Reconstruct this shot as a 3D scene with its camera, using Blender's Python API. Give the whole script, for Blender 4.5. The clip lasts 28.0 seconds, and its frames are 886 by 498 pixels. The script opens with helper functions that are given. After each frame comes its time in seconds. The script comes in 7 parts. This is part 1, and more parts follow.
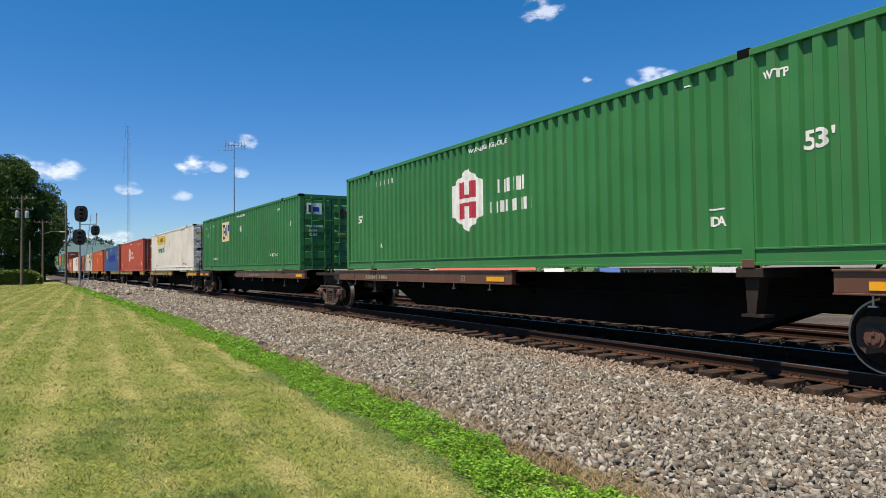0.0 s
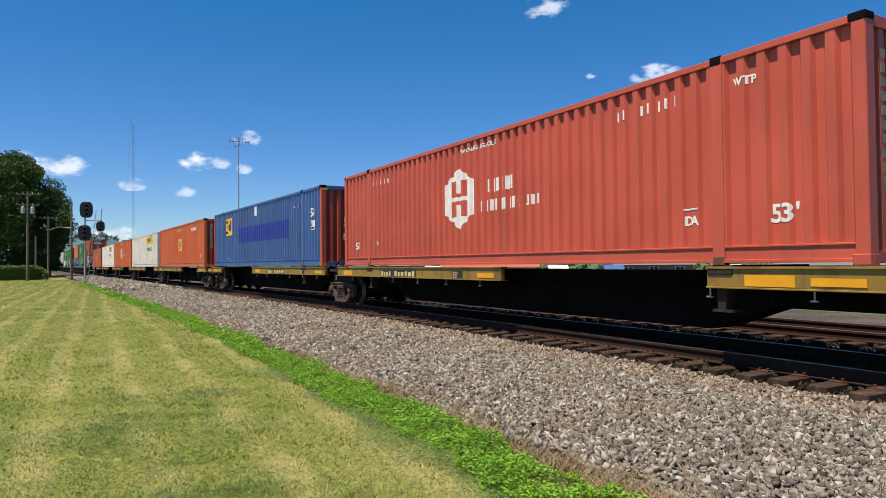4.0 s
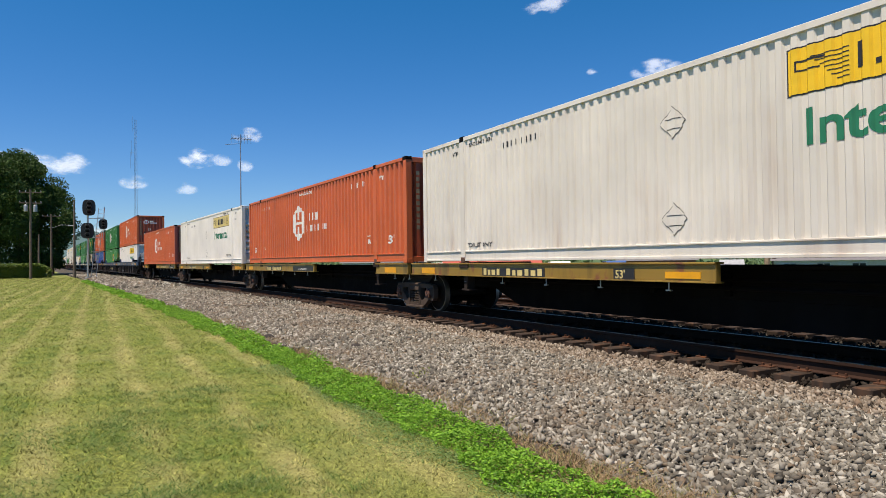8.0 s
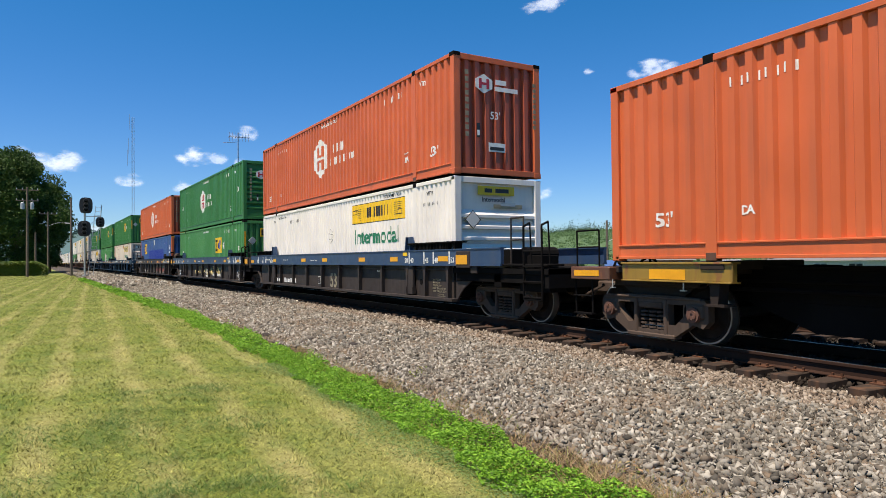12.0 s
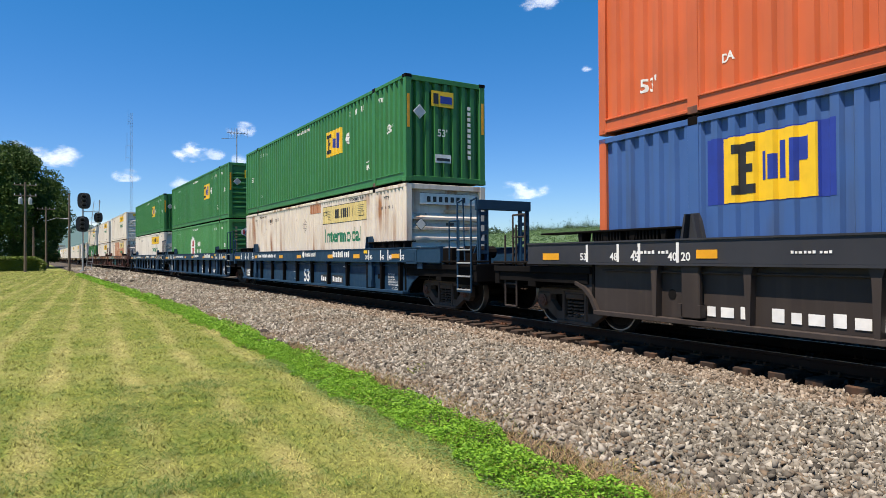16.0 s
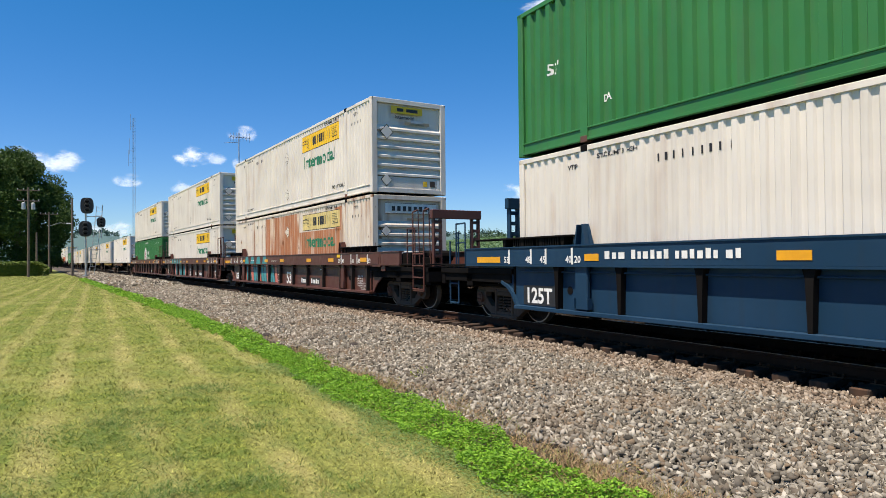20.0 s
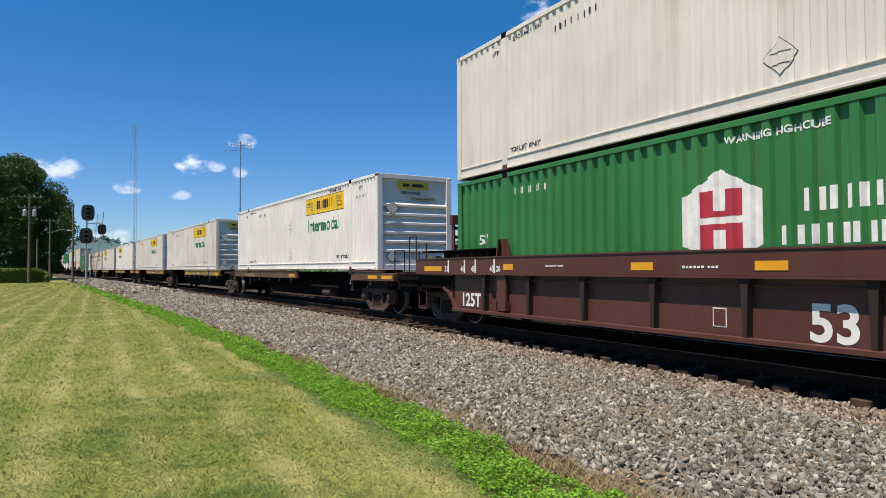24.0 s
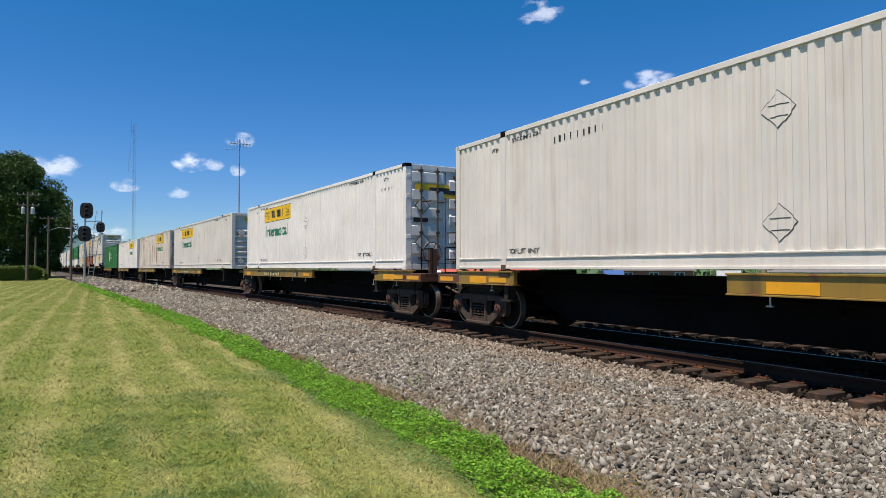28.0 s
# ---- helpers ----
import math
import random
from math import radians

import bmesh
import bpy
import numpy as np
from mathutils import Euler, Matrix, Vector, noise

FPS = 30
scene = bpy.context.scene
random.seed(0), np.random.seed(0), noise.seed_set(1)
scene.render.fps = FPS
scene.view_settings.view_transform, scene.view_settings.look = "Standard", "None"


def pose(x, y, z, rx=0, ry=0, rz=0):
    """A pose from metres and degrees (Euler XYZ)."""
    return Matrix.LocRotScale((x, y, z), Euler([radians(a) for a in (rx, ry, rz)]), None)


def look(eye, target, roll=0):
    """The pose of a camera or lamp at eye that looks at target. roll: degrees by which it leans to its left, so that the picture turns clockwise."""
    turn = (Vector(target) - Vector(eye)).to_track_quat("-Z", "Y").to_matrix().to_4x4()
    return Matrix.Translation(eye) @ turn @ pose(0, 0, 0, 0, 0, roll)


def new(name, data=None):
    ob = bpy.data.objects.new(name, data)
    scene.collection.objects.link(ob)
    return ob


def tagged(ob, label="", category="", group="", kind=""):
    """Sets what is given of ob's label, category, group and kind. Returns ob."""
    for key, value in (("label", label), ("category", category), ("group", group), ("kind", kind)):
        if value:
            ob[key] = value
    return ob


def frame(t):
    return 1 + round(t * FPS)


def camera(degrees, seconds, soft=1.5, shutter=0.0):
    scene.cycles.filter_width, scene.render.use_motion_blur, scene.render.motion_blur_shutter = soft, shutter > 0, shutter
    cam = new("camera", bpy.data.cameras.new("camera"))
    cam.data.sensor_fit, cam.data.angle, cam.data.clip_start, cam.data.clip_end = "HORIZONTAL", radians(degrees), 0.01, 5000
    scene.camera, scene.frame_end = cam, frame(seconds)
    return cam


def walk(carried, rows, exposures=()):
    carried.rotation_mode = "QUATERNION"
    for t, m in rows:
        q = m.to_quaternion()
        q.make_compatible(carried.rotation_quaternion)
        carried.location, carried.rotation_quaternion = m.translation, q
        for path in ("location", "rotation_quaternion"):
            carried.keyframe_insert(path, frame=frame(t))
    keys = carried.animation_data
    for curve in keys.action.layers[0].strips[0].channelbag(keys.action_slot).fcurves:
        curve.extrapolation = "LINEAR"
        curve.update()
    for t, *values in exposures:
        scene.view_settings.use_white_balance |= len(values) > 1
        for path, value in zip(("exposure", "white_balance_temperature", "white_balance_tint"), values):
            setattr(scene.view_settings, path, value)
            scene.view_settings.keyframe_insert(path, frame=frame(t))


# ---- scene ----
FOV, EYE = 68.1, (0.0, 0.0, 1.70)
cam = camera(FOV, 28.0, 0.35)
PATH = [  # seconds, degrees to the right of the track's axis, upwards, leaning
    (0, 28.405, 1.535, -0.697), (0.5, 28.578, 1.447, -0.743), (1, 28.599, 1.479, -0.689), (1.5, 28.363, 1.492, -0.494),
    (2, 28.345, 1.479, -0.527), (2.5, 28.391, 1.497, -0.604), (3, 28.383, 1.485, -0.530), (3.5, 28.119, 1.348, -0.517),
    (5.5, 28.044, 1.065, -0.620), (6, 27.985, 1.014, -0.380), (6.5, 27.954, 0.990, -0.462), (7, 28.000, 0.977, -0.523),
    (7.5, 27.978, 0.920, -0.578), (8, 27.850, 0.935, -0.777), (8.5, 27.720, 0.937, -0.554), (9, 27.678, 0.965, -0.494),
    (9.5, 27.665, 0.968, -0.336), (10, 27.660, 0.956, -0.330), (10.5, 27.693, 0.834, -0.389), (11, 27.760, 0.786, -0.561),
    (11.5, 27.919, 0.767, -0.586), (12, 28.058, 0.853, -0.593), (12.5, 28.098, 0.962, -0.591), (14.5, 28.097, 0.842, -0.227),
    (15, 28.194, 0.829, -0.364), (15.5, 28.214, 0.694, -0.450), (16, 28.186, 0.586, -0.352), (16.5, 28.216, 0.559, -0.540),
    (17, 28.240, 0.541, -0.323), (17.5, 28.260, 0.572, -0.383), (18, 28.283, 0.650, -0.389), (18.5, 28.224, 0.785, -0.367),
    (19, 28.165, 0.842, -0.400), (19.5, 28.059, 0.852, -0.487), (20, 27.989, 0.864, -0.602), (20.5, 28.018, 0.899, -0.716),
    (21, 28.079, 0.982, -0.701), (21.5, 28.141, 1.016, -0.442), (23.5, 27.947, 1.429, -0.392), (24, 27.957, 1.613, -0.342),
    (24.5, 27.965, 1.714, -0.272), (25, 28.027, 1.684, -0.249), (25.5, 28.186, 1.736, -0.459), (26, 28.250, 1.724, -0.487),
    (26.5, 28.255, 1.715, -0.427), (27, 28.241, 1.682, -0.410), (27.5, 28.106, 1.691, -0.089), (28, 28.065, 1.583, -0.077),
]


def facing(yaw, pitch, roll):
    a, b = radians(yaw), radians(pitch)
    way = Vector((math.sin(a) * math.cos(b), math.cos(a) * math.cos(b), math.sin(b)))
    return look(EYE, Vector(EYE) + way, roll)


EXPOSURE = [(0.0, 0.52, 6910, 15), (1.0, 0.72, 6910, 15), (2.0, 0.70, 6910, 15), (3.0, 0.48, 6910, 15), (5.5, 0.64, 6960, 16), (6.0, 0.66, 6960, 16), (7.0, 0.64, 6910, 15), (8.0, 0.47, 6910, 15), (9.0, 0.56, 6910, 16), (10.0, 0.50, 6960, 15), (11.0, 0.46, 6960, 16), (12.0, 0.64, 6910, 15), (15.0, 0.74, 6910, 16), (17.0, 0.68, 6910, 15), (20.0, 0.67, 6910, 15),
            (21.0, 0.56, 6910, 15), (24.0, 0.46, 6710, 15), (25.0, 0.38, 6610, 15), (26.0, 0.34, 6560, 15), (27.0, 0.36, 6610, 15), (28.0, 0.38, 6560, 15)]
walk(cam, [(t, facing(y, p, r)) for t, y, p, r in PATH], EXPOSURE)

# ---- light ----
SUN_WAY = Vector((-0.385, -0.095, 1.0)).normalized()
world = bpy.data.worlds.new("sky")
scene.world = world
world.use_nodes = True
wn = world.node_tree
sky = wn.nodes.new("ShaderNodeTexSky")
sky.sky_type, sky.sun_disc = "NISHITA", False
sky.sun_elevation = math.asin(SUN_WAY.z)
sky.sun_rotation = math.atan2(SUN_WAY.x, SUN_WAY.y)
sky.air_density, sky.dust_density, sky.ozone_density, sky.altitude = 1.0, 0.15, 3.5, 200
deeper = wn.nodes.new("ShaderNodeHueSaturation")
deeper.inputs["Saturation"].default_value = 1.42
wn.nodes["Background"].inputs["Strength"].default_value = 0.085
wn.links.new(sky.outputs["Color"], deeper.inputs["Color"])
# the haze near the horizon is blue, not yellow
up = wn.nodes.new("ShaderNodeSeparateXYZ")
wn.links.new(wn.nodes.new("ShaderNodeTexCoord").outputs["Generated"], up.inputs[0])
haze = wn.nodes.new("ShaderNodeValToRGB")
haze.color_ramp.elements[0].position, haze.color_ramp.elements[0].color = 0.0, (0.54, 0.75, 1.06, 1)
haze.color_ramp.elements[1].position, haze.color_ramp.elements[1].color = 0.42, (1.20, 1.10, 1.06, 1)
wn.links.new(up.outputs["Z"], haze.inputs["Fac"])
tint = wn.nodes.new("ShaderNodeMix")
tint.data_type, tint.blend_type = "RGBA", "MULTIPLY"
tint.inputs[0].default_value = 1.0
wn.links.new(deeper.outputs["Color"], tint.inputs[6])
wn.links.new(haze.outputs["Color"], tint.inputs[7])
wn.links.new(tint.outputs[2], wn.nodes["Background"].inputs["Color"])
sun = new("sun", bpy.data.lights.new("sun", "SUN"))
sun.data.energy, sun.data.angle, sun.data.color = 5.0, radians(0.5), (1.0, 0.915, 0.79)
sun.matrix_world = look(SUN_WAY * 50, (0, 0, 0))


# ---- materials ----
def material(name, rough=0.6, metal=0.0):
    m = bpy.data.materials.new(name)
    m.use_nodes = True
    b = m.node_tree.nodes["Principled BSDF"]
    b.inputs["Roughness"].default_value, b.inputs["Metallic"].default_value = rough, metal
    return m, m.node_tree.nodes, m.node_tree.links, b


def mixed(nodes, links, a, b, fac):
    mx = nodes.new("ShaderNodeMix")
    mx.data_type = "RGBA"
    for i, v in ((6, a), (7, b)):
        if isinstance(v, tuple):
            mx.inputs[i].default_value = (*v, 1)
        else:
            links.new(v, mx.inputs[i])
    if isinstance(fac, float):
        mx.inputs[0].default_value = fac
    else:
        links.new(fac, mx.inputs[0])
    return mx.outputs[2]


def speckle(nodes, links, coord, scale, low, high, detail=4.0, stretch=(1, 1, 1)):
    """A noise between 0 and 1, cut between low and high."""
    mp = nodes.new("ShaderNodeMapping")
    mp.inputs["Location"].default_value, mp.inputs["Scale"].default_value = (0.37, 0.61, 0.23), stretch
    links.new(coord, mp.inputs["Vector"])
    n = nodes.new("ShaderNodeTexNoise")
    n.inputs["Scale"].default_value, n.inputs["Detail"].default_value = scale, detail
    links.new(mp.outputs["Vector"], n.inputs["Vector"])
    r = nodes.new("ShaderNodeMapRange")
    r.inputs["From Min"].default_value, r.inputs["From Max"].default_value = low, high
    links.new(n.outputs["Fac"], r.inputs["Value"])
    return r.outputs["Result"]


def bumpy(nodes, links, shader, height, strength, distance):
    b = nodes.new("ShaderNodeBump")
    b.inputs["Strength"].default_value, b.inputs["Distance"].default_value = strength, distance
    links.new(height, b.inputs["Height"])
    links.new(b.outputs["Normal"], shader.inputs["Normal"])


def paint(name, colour, dirt=(0.10, 0.07, 0.05), amount=0.35, rust=0.0, rough=0.45, metal=0.0, streak=6.0, runs=0.0, run_colour=(0.30, 0.13, 0.05), spec=0.5):
    """Weathered paint: vertical dirt streaks, blotches, rust spots."""
    m, n, l, b = material(name, rough, metal)
    b.inputs["Specular IOR Level"].default_value = spec
    c = n.new("ShaderNodeTexCoord").outputs["Object"]
    info = n.new("ShaderNodeObjectInfo")
    shift = n.new("ShaderNodeVectorMath")
    shift.operation = "MULTIPLY_ADD"
    l.new(info.outputs["Random"], shift.inputs[0])
    shift.inputs[1].default_value = (37.0, 19.0, 11.0)
    l.new(c, shift.inputs[2])
    c = shift.outputs[0]
    blot = speckle(n, l, c, 0.7, 0.35, 0.75)
    pale = tuple(min(1, v * 1.08 + 0.006) for v in colour)
    deep = tuple(v * 0.91 for v in colour)
    col = mixed(n, l, deep, pale, blot)
    run = speckle(n, l, c, 1.0, 0.52, 0.82, 5.0, (streak, streak, 0.35))
    k = n.new("ShaderNodeMath")
    k.operation = "MULTIPLY"
    l.new(run, k.inputs[0])
    k.inputs[1].default_value = amount
    col = mixed(n, l, col, dirt, k.outputs[0])
    if runs > 0:
        # rust that has run down from scratches, in patches
        line = speckle(n, l, c, 1.0, 0.50, 0.70, 6.0, (2.6, 2.6, 0.22))
        where = speckle(n, l, c, 0.42, 0.46, 0.64, 3.0)
        k = n.new("ShaderNodeMath")
        k.operation = "MULTIPLY"
        l.new(line, k.inputs[0])
        l.new(where, k.inputs[1])
        k2 = n.new("ShaderNodeMath")
        k2.operation, k2.use_clamp = "MULTIPLY", True
        l.new(k.outputs[0], k2.inputs[0])
        k2.inputs[1].default_value = runs
        col = mixed(n, l, col, run_colour, k2.outputs[0])
    if rust > 0:
        sp = speckle(n, l, c, 2.2, 0.70 - 0.25 * rust, 0.76 - 0.2 * rust, 8.0, (1.6, 1.6, 0.8))
        col = mixed(n, l, col, (0.20, 0.075, 0.03), sp)
    l.new(col, b.inputs["Base Color"])
    rr = speckle(n, l, c, 5.0, 0.2, 0.9)
    mr = n.new("ShaderNodeMapRange")
    mr.inputs["To Min"].default_value, mr.inputs["To Max"].default_value = rough - 0.08, rough + 0.18
    l.new(rr, mr.inputs["Value"])
    l.new(mr.outputs["Result"], b.inputs["Roughness"])
    bumpy(n, l, b, speckle(n, l, c, 1.3, 0.2, 0.8, 2.0), 0.25, 0.02)
    return m


def plain(name, colour, rough=0.6, metal=0.0, vary=0.25, scale=6.0):
    m, n, l, b = material(name, rough, metal)
    c = n.new("ShaderNodeTexCoord").outputs["Object"]
    col = mixed(n, l, tuple(v * (1 - vary) for v in colour), tuple(min(1, v * (1 + vary)) for v in colour), speckle(n, l, c, scale, 0.3, 0.7, 6.0))
    l.new(col, b.inputs["Base Color"])
    b.inputs["Specular IOR Level"].default_value = 0.06 if name in ("dark_iron", "brown_wheel_steel") else 0.5
    return m


M = {
    "green": paint("green_paint", (0.024, 0.172, 0.040), amount=0.30),
    "green2": paint("deep_green_paint", (0.022, 0.165, 0.038), amount=0.30),
    "lime": paint("faded_green_paint", (0.052, 0.238, 0.066), amount=0.25),
    "white": paint("white_paint", (0.69, 0.65, 0.575), (0.42, 0.32, 0.22), amount=0.30, runs=0.45, streak=9.0),
    "cream": paint("cream_paint", (0.68, 0.61, 0.51), (0.34, 0.20, 0.11), amount=0.45, rust=0.12, runs=1.7),
    "clean": paint("clean_white_paint", (0.79, 0.75, 0.685), (0.4, 0.36, 0.3), amount=0.22),
    "red": paint("brick_red_paint", (0.50, 0.085, 0.045), amount=0.35),
    "maroon": paint("weathered_maroon_paint", (0.30, 0.075, 0.058), (0.11, 0.04, 0.03), amount=0.4),
    # for end faces: a darker orange than the sides, streaked, with dark runs
    "darkend": paint("streaked_dark_orange_paint", (0.40, 0.078, 0.036), (0.10, 0.035, 0.025), amount=0.5, runs=0.8, run_colour=(0.07, 0.03, 0.022)),
    "deckdark": paint("greasy_brown_steel", (0.030, 0.022, 0.018), (0.075, 0.045, 0.03), amount=0.5, rough=0.8, spec=0.15),
    "orange": paint("orange_paint", (0.585, 0.122, 0.034), amount=0.32, runs=0.35, run_colour=(0.30, 0.07, 0.03)),
    "blue": paint("blue_paint", (0.040, 0.110, 0.30), (0.05, 0.075, 0.12), amount=0.55, runs=0.9, run_colour=(0.045, 0.06, 0.10)),
    "navy": paint("navy_paint", (0.020, 0.052, 0.115), amount=0.30),
    "royalcar": paint("railway_blue_paint", (0.006, 0.036, 0.076), (0.02, 0.028, 0.036), amount=0.3, rough=0.55, spec=0.25),
    "brown": paint("brown_paint", (0.092, 0.033, 0.024), amount=0.4, spec=0.3),
    "yellow": paint("dull_yellow_paint", (0.27, 0.165, 0.024), (0.035, 0.024, 0.016), amount=0.95, rust=0.5, streak=2.5),
    "rustbeam": paint("rusty_brown_paint", (0.11, 0.045, 0.025), amount=0.6, rust=0.4),
    "slate": paint("grimy_slate_paint", (0.029, 0.032, 0.039), (0.05, 0.04, 0.03), amount=0.45, rough=0.6, spec=0.25),
    "wellside": paint("dusty_black_paint", (0.036, 0.028, 0.024), (0.078, 0.060, 0.048), amount=0.5, rough=0.6, spec=0.25),
    # black paint taken far down: the undersides' deep shade is in the colour
    "shadeblack": paint("shade_deepened_black_paint", (0.0055, 0.005, 0.0048), (0.020, 0.015, 0.011), amount=0.3, rough=0.85, spec=0.05),
    "flake": paint("rusted_panel", (0.40, 0.165, 0.075), (0.66, 0.56, 0.44), amount=0.9, rust=0.25, rough=0.8, streak=9.0, runs=1.3, run_colour=(0.70, 0.60, 0.47)),
    "truck": paint("dusty_cast_steel", (0.080, 0.057, 0.043), (0.028, 0.019, 0.015), amount=0.6, rough=0.85, spec=0.15),
    "tieplate": paint("rusted_tie_plate", (0.085, 0.038, 0.021), (0.03, 0.02, 0.015), amount=0.6, rust=0.3, rough=0.9, spec=0.1),
    "axlebox": paint("rusty_axle_box", (0.12, 0.062, 0.045), (0.04, 0.025, 0.02), amount=0.5, rough=0.85, spec=0.15),
    # near black as well, so that running gear carries its shade in the colour
    "iron": plain("dark_iron", (0.007, 0.006, 0.006), 0.8),
    "tread": plain("polished_steel", (0.34, 0.30, 0.265), 0.5, 1.0, 0.1),
    "gold": plain("yellow_decal", (0.80, 0.50, 0.015), 0.45, vary=0.06),
    "paleyellow": plain("faded_yellow_decal", (0.62, 0.50, 0.20), 0.5, vary=0.12),
    "fadegold": paint("faded_gold_panel", (0.74, 0.64, 0.42), (0.70, 0.42, 0.08), amount=0.9, streak=3.5),
    "wheelsteel": plain("brown_wheel_steel", (0.022, 0.016, 0.013), 0.75, 0.0, 0.3),
    "ink": plain("black_lettering", (0.018, 0.018, 0.020), 0.5),
    "pine": plain("green_lettering", (0.012, 0.17, 0.085), 0.5, vary=0.12),
    "chalk": plain("white_lettering", (0.74, 0.74, 0.70), 0.5, vary=0.12),
    "ruby": plain("red_decal", (0.42, 0.03, 0.05), 0.5, vary=0.1),
    "royal": plain("blue_decal", (0.015, 0.04, 0.28), 0.5, vary=0.1),
    "faded": plain("faded_lettering", (0.26, 0.23, 0.15), 0.6, vary=0.3),
    "amber": plain("amber_reflector", (0.72, 0.33, 0.01), 0.35, vary=0.1),
    "redpatch": plain("red_patch", (0.60, 0.075, 0.022), 0.5, vary=0.1),
}


def ground_material(name, dark, mid, dry, stripes=False, pieces=0.0):
    m, n, l, b = material(name, 0.9)
    c = n.new("ShaderNodeTexCoord").outputs["Object"]
    fine = speckle(n, l, c, 22.0, 0.3, 0.7, 8.0)
    col = mixed(n, l, dark, mid, fine)
    patch = speckle(n, l, c, 0.55, 0.42, 0.66, 5.0)
    if stripes:
        tuft = speckle(n, l, c, 6.5, 0.48, 0.62, 6.0, (1, 0.7, 1))
        half = n.new("ShaderNodeMath")
        half.operation = "MULTIPLY"
        l.new(tuft, half.inputs[0])
        half.inputs[1].default_value = 0.75
        col = mixed(n, l, col, (mid[0] * 0.42, mid[1] * 0.56, mid[2] * 0.5), half.outputs[0])
        wave = n.new("ShaderNodeTexWave")
        wave.bands_direction, wave.wave_profile = "X", "SIN"
        for key, v in (("Scale", 0.33), ("Distortion", 1.5), ("Detail", 3.0), ("Detail Scale", 0.35), ("Detail Roughness", 0.6)):
            wave.inputs[key].default_value = v
        l.new(c, wave.inputs["Vector"])
        row = n.new("ShaderNodeMapRange")
        row.inputs["From Min"].default_value, row.inputs["From Max"].default_value = 0.55, 1.0
        l.new(wave.outputs["Fac"], row.inputs["Value"])
        ragged = n.new("ShaderNodeMath")
        ragged.operation = "MULTIPLY"
        l.new(row.outputs["Result"], ragged.inputs[0])
        l.new(speckle(n, l, c, 1.6, 0.28, 0.66, 6.0, (1.5, 0.5, 1)), ragged.inputs[1])
        band = ragged.outputs[0]
        k = n.new("ShaderNodeMath")
        k.operation = "MULTIPLY_ADD"
        k.use_clamp = True
        l.new(band, k.inputs[0])
        k.inputs[1].default_value = 0.58
        sc = n.new("ShaderNodeMath")
        sc.operation = "MULTIPLY"
        l.new(patch, sc.inputs[0])
        sc.inputs[1].default_value = 0.30
        l.new(sc.outputs[0], k.inputs[2])
        patch = k.outputs[0]
    col = mixed(n, l, col, mixed(n, l, dry, tuple(v * 0.7 for v in dry), fine), patch)
    if pieces:
        g = n.new("ShaderNodeNewGeometry")
        hs = n.new("ShaderNodeHueSaturation")
        mr = n.new("ShaderNodeMapRange")
        mr.inputs["To Min"].default_value, mr.inputs["To Max"].default_value = 1 - pieces, 1 + pieces * 1.2
        l.new(g.outputs["Random Per Island"], mr.inputs["Value"])
        l.new(mr.outputs["Result"], hs.inputs["Value"])
        l.new(col, hs.inputs["Color"])
        col = hs.outputs["Color"]
    l.new(col, b.inputs["Base Color"])
    b.inputs["Specular IOR Level"].default_value = 0.15
    if not pieces:
        bumpy(n, l, b, fine, 0.35, 0.03)
    return m


def island_material(name, colours, rough=0.85, spec=0.3):
    """Each joined piece takes its own shade."""
    m, n, l, b = material(name, rough)
    g = n.new("ShaderNodeNewGeometry")
    ramp = n.new("ShaderNodeValToRGB")
    e = ramp.color_ramp.elements
    while len(e) < len(colours):
        e.new(0.5)
    for i, col in enumerate(colours):
        e[i].position, e[i].color = i / (len(colours) - 1), (*col, 1)
    l.new(g.outputs["Random Per Island"], ramp.inputs["Fac"])
    l.new(ramp.outputs["Color"], b.inputs["Base Color"])
    b.inputs["Specular IOR Level"].default_value = spec
    return m


def thin_leaf(m, share):
    """Leaves and blades let part of the light through."""
    n, l = m.node_tree.nodes, m.node_tree.links
    b = n["Principled BSDF"]
    t, mx = n.new("ShaderNodeBsdfTranslucent"), n.new("ShaderNodeMixShader")
    mx.inputs[0].default_value = share
    l.new(b.inputs["Base Color"].links[0].from_socket, t.inputs["Color"])
    l.new(b.outputs[0], mx.inputs[1])
    l.new(t.outputs[0], mx.inputs[2])
    l.new(mx.outputs[0], n["Material Output"].inputs["Surface"])
    return m


M["lawn"] = ground_material("mown_grass", (0.076, 0.100, 0.018), (0.212, 0.245, 0.055), (0.385, 0.345, 0.142), True)
M["stones"] = island_material("ballast_stone", [(0.041, 0.038, 0.032), (0.155, 0.143, 0.117), (0.24, 0.224, 0.187), (0.063, 0.058, 0.048), (0.39, 0.37, 0.315), (0.10, 0.091, 0.076), (0.185, 0.141, 0.097)], 0.95, 0.1)
M["browned"] = island_material("rust_stained_stone", [(0.05, 0.040, 0.030), (0.16, 0.128, 0.096), (0.24, 0.202, 0.158), (0.085, 0.064, 0.047), (0.34, 0.30, 0.245), (0.145, 0.098, 0.064)], 0.95, 0.1)
# same stones, coloured near black to carry the shade under the train
M["shadestones"] = island_material("shade_darkened_stone", [(0.012, 0.010, 0.009), (0.030, 0.024, 0.019), (0.02, 0.016, 0.013), (0.045, 0.036, 0.028)], 0.9, 0.1)
M["leaf"] = thin_leaf(island_material("weed_leaf", [(0.060, 0.165, 0.012), (0.155, 0.335, 0.025), (0.25, 0.46, 0.042), (0.10, 0.24, 0.018)], 0.6), 0.25)
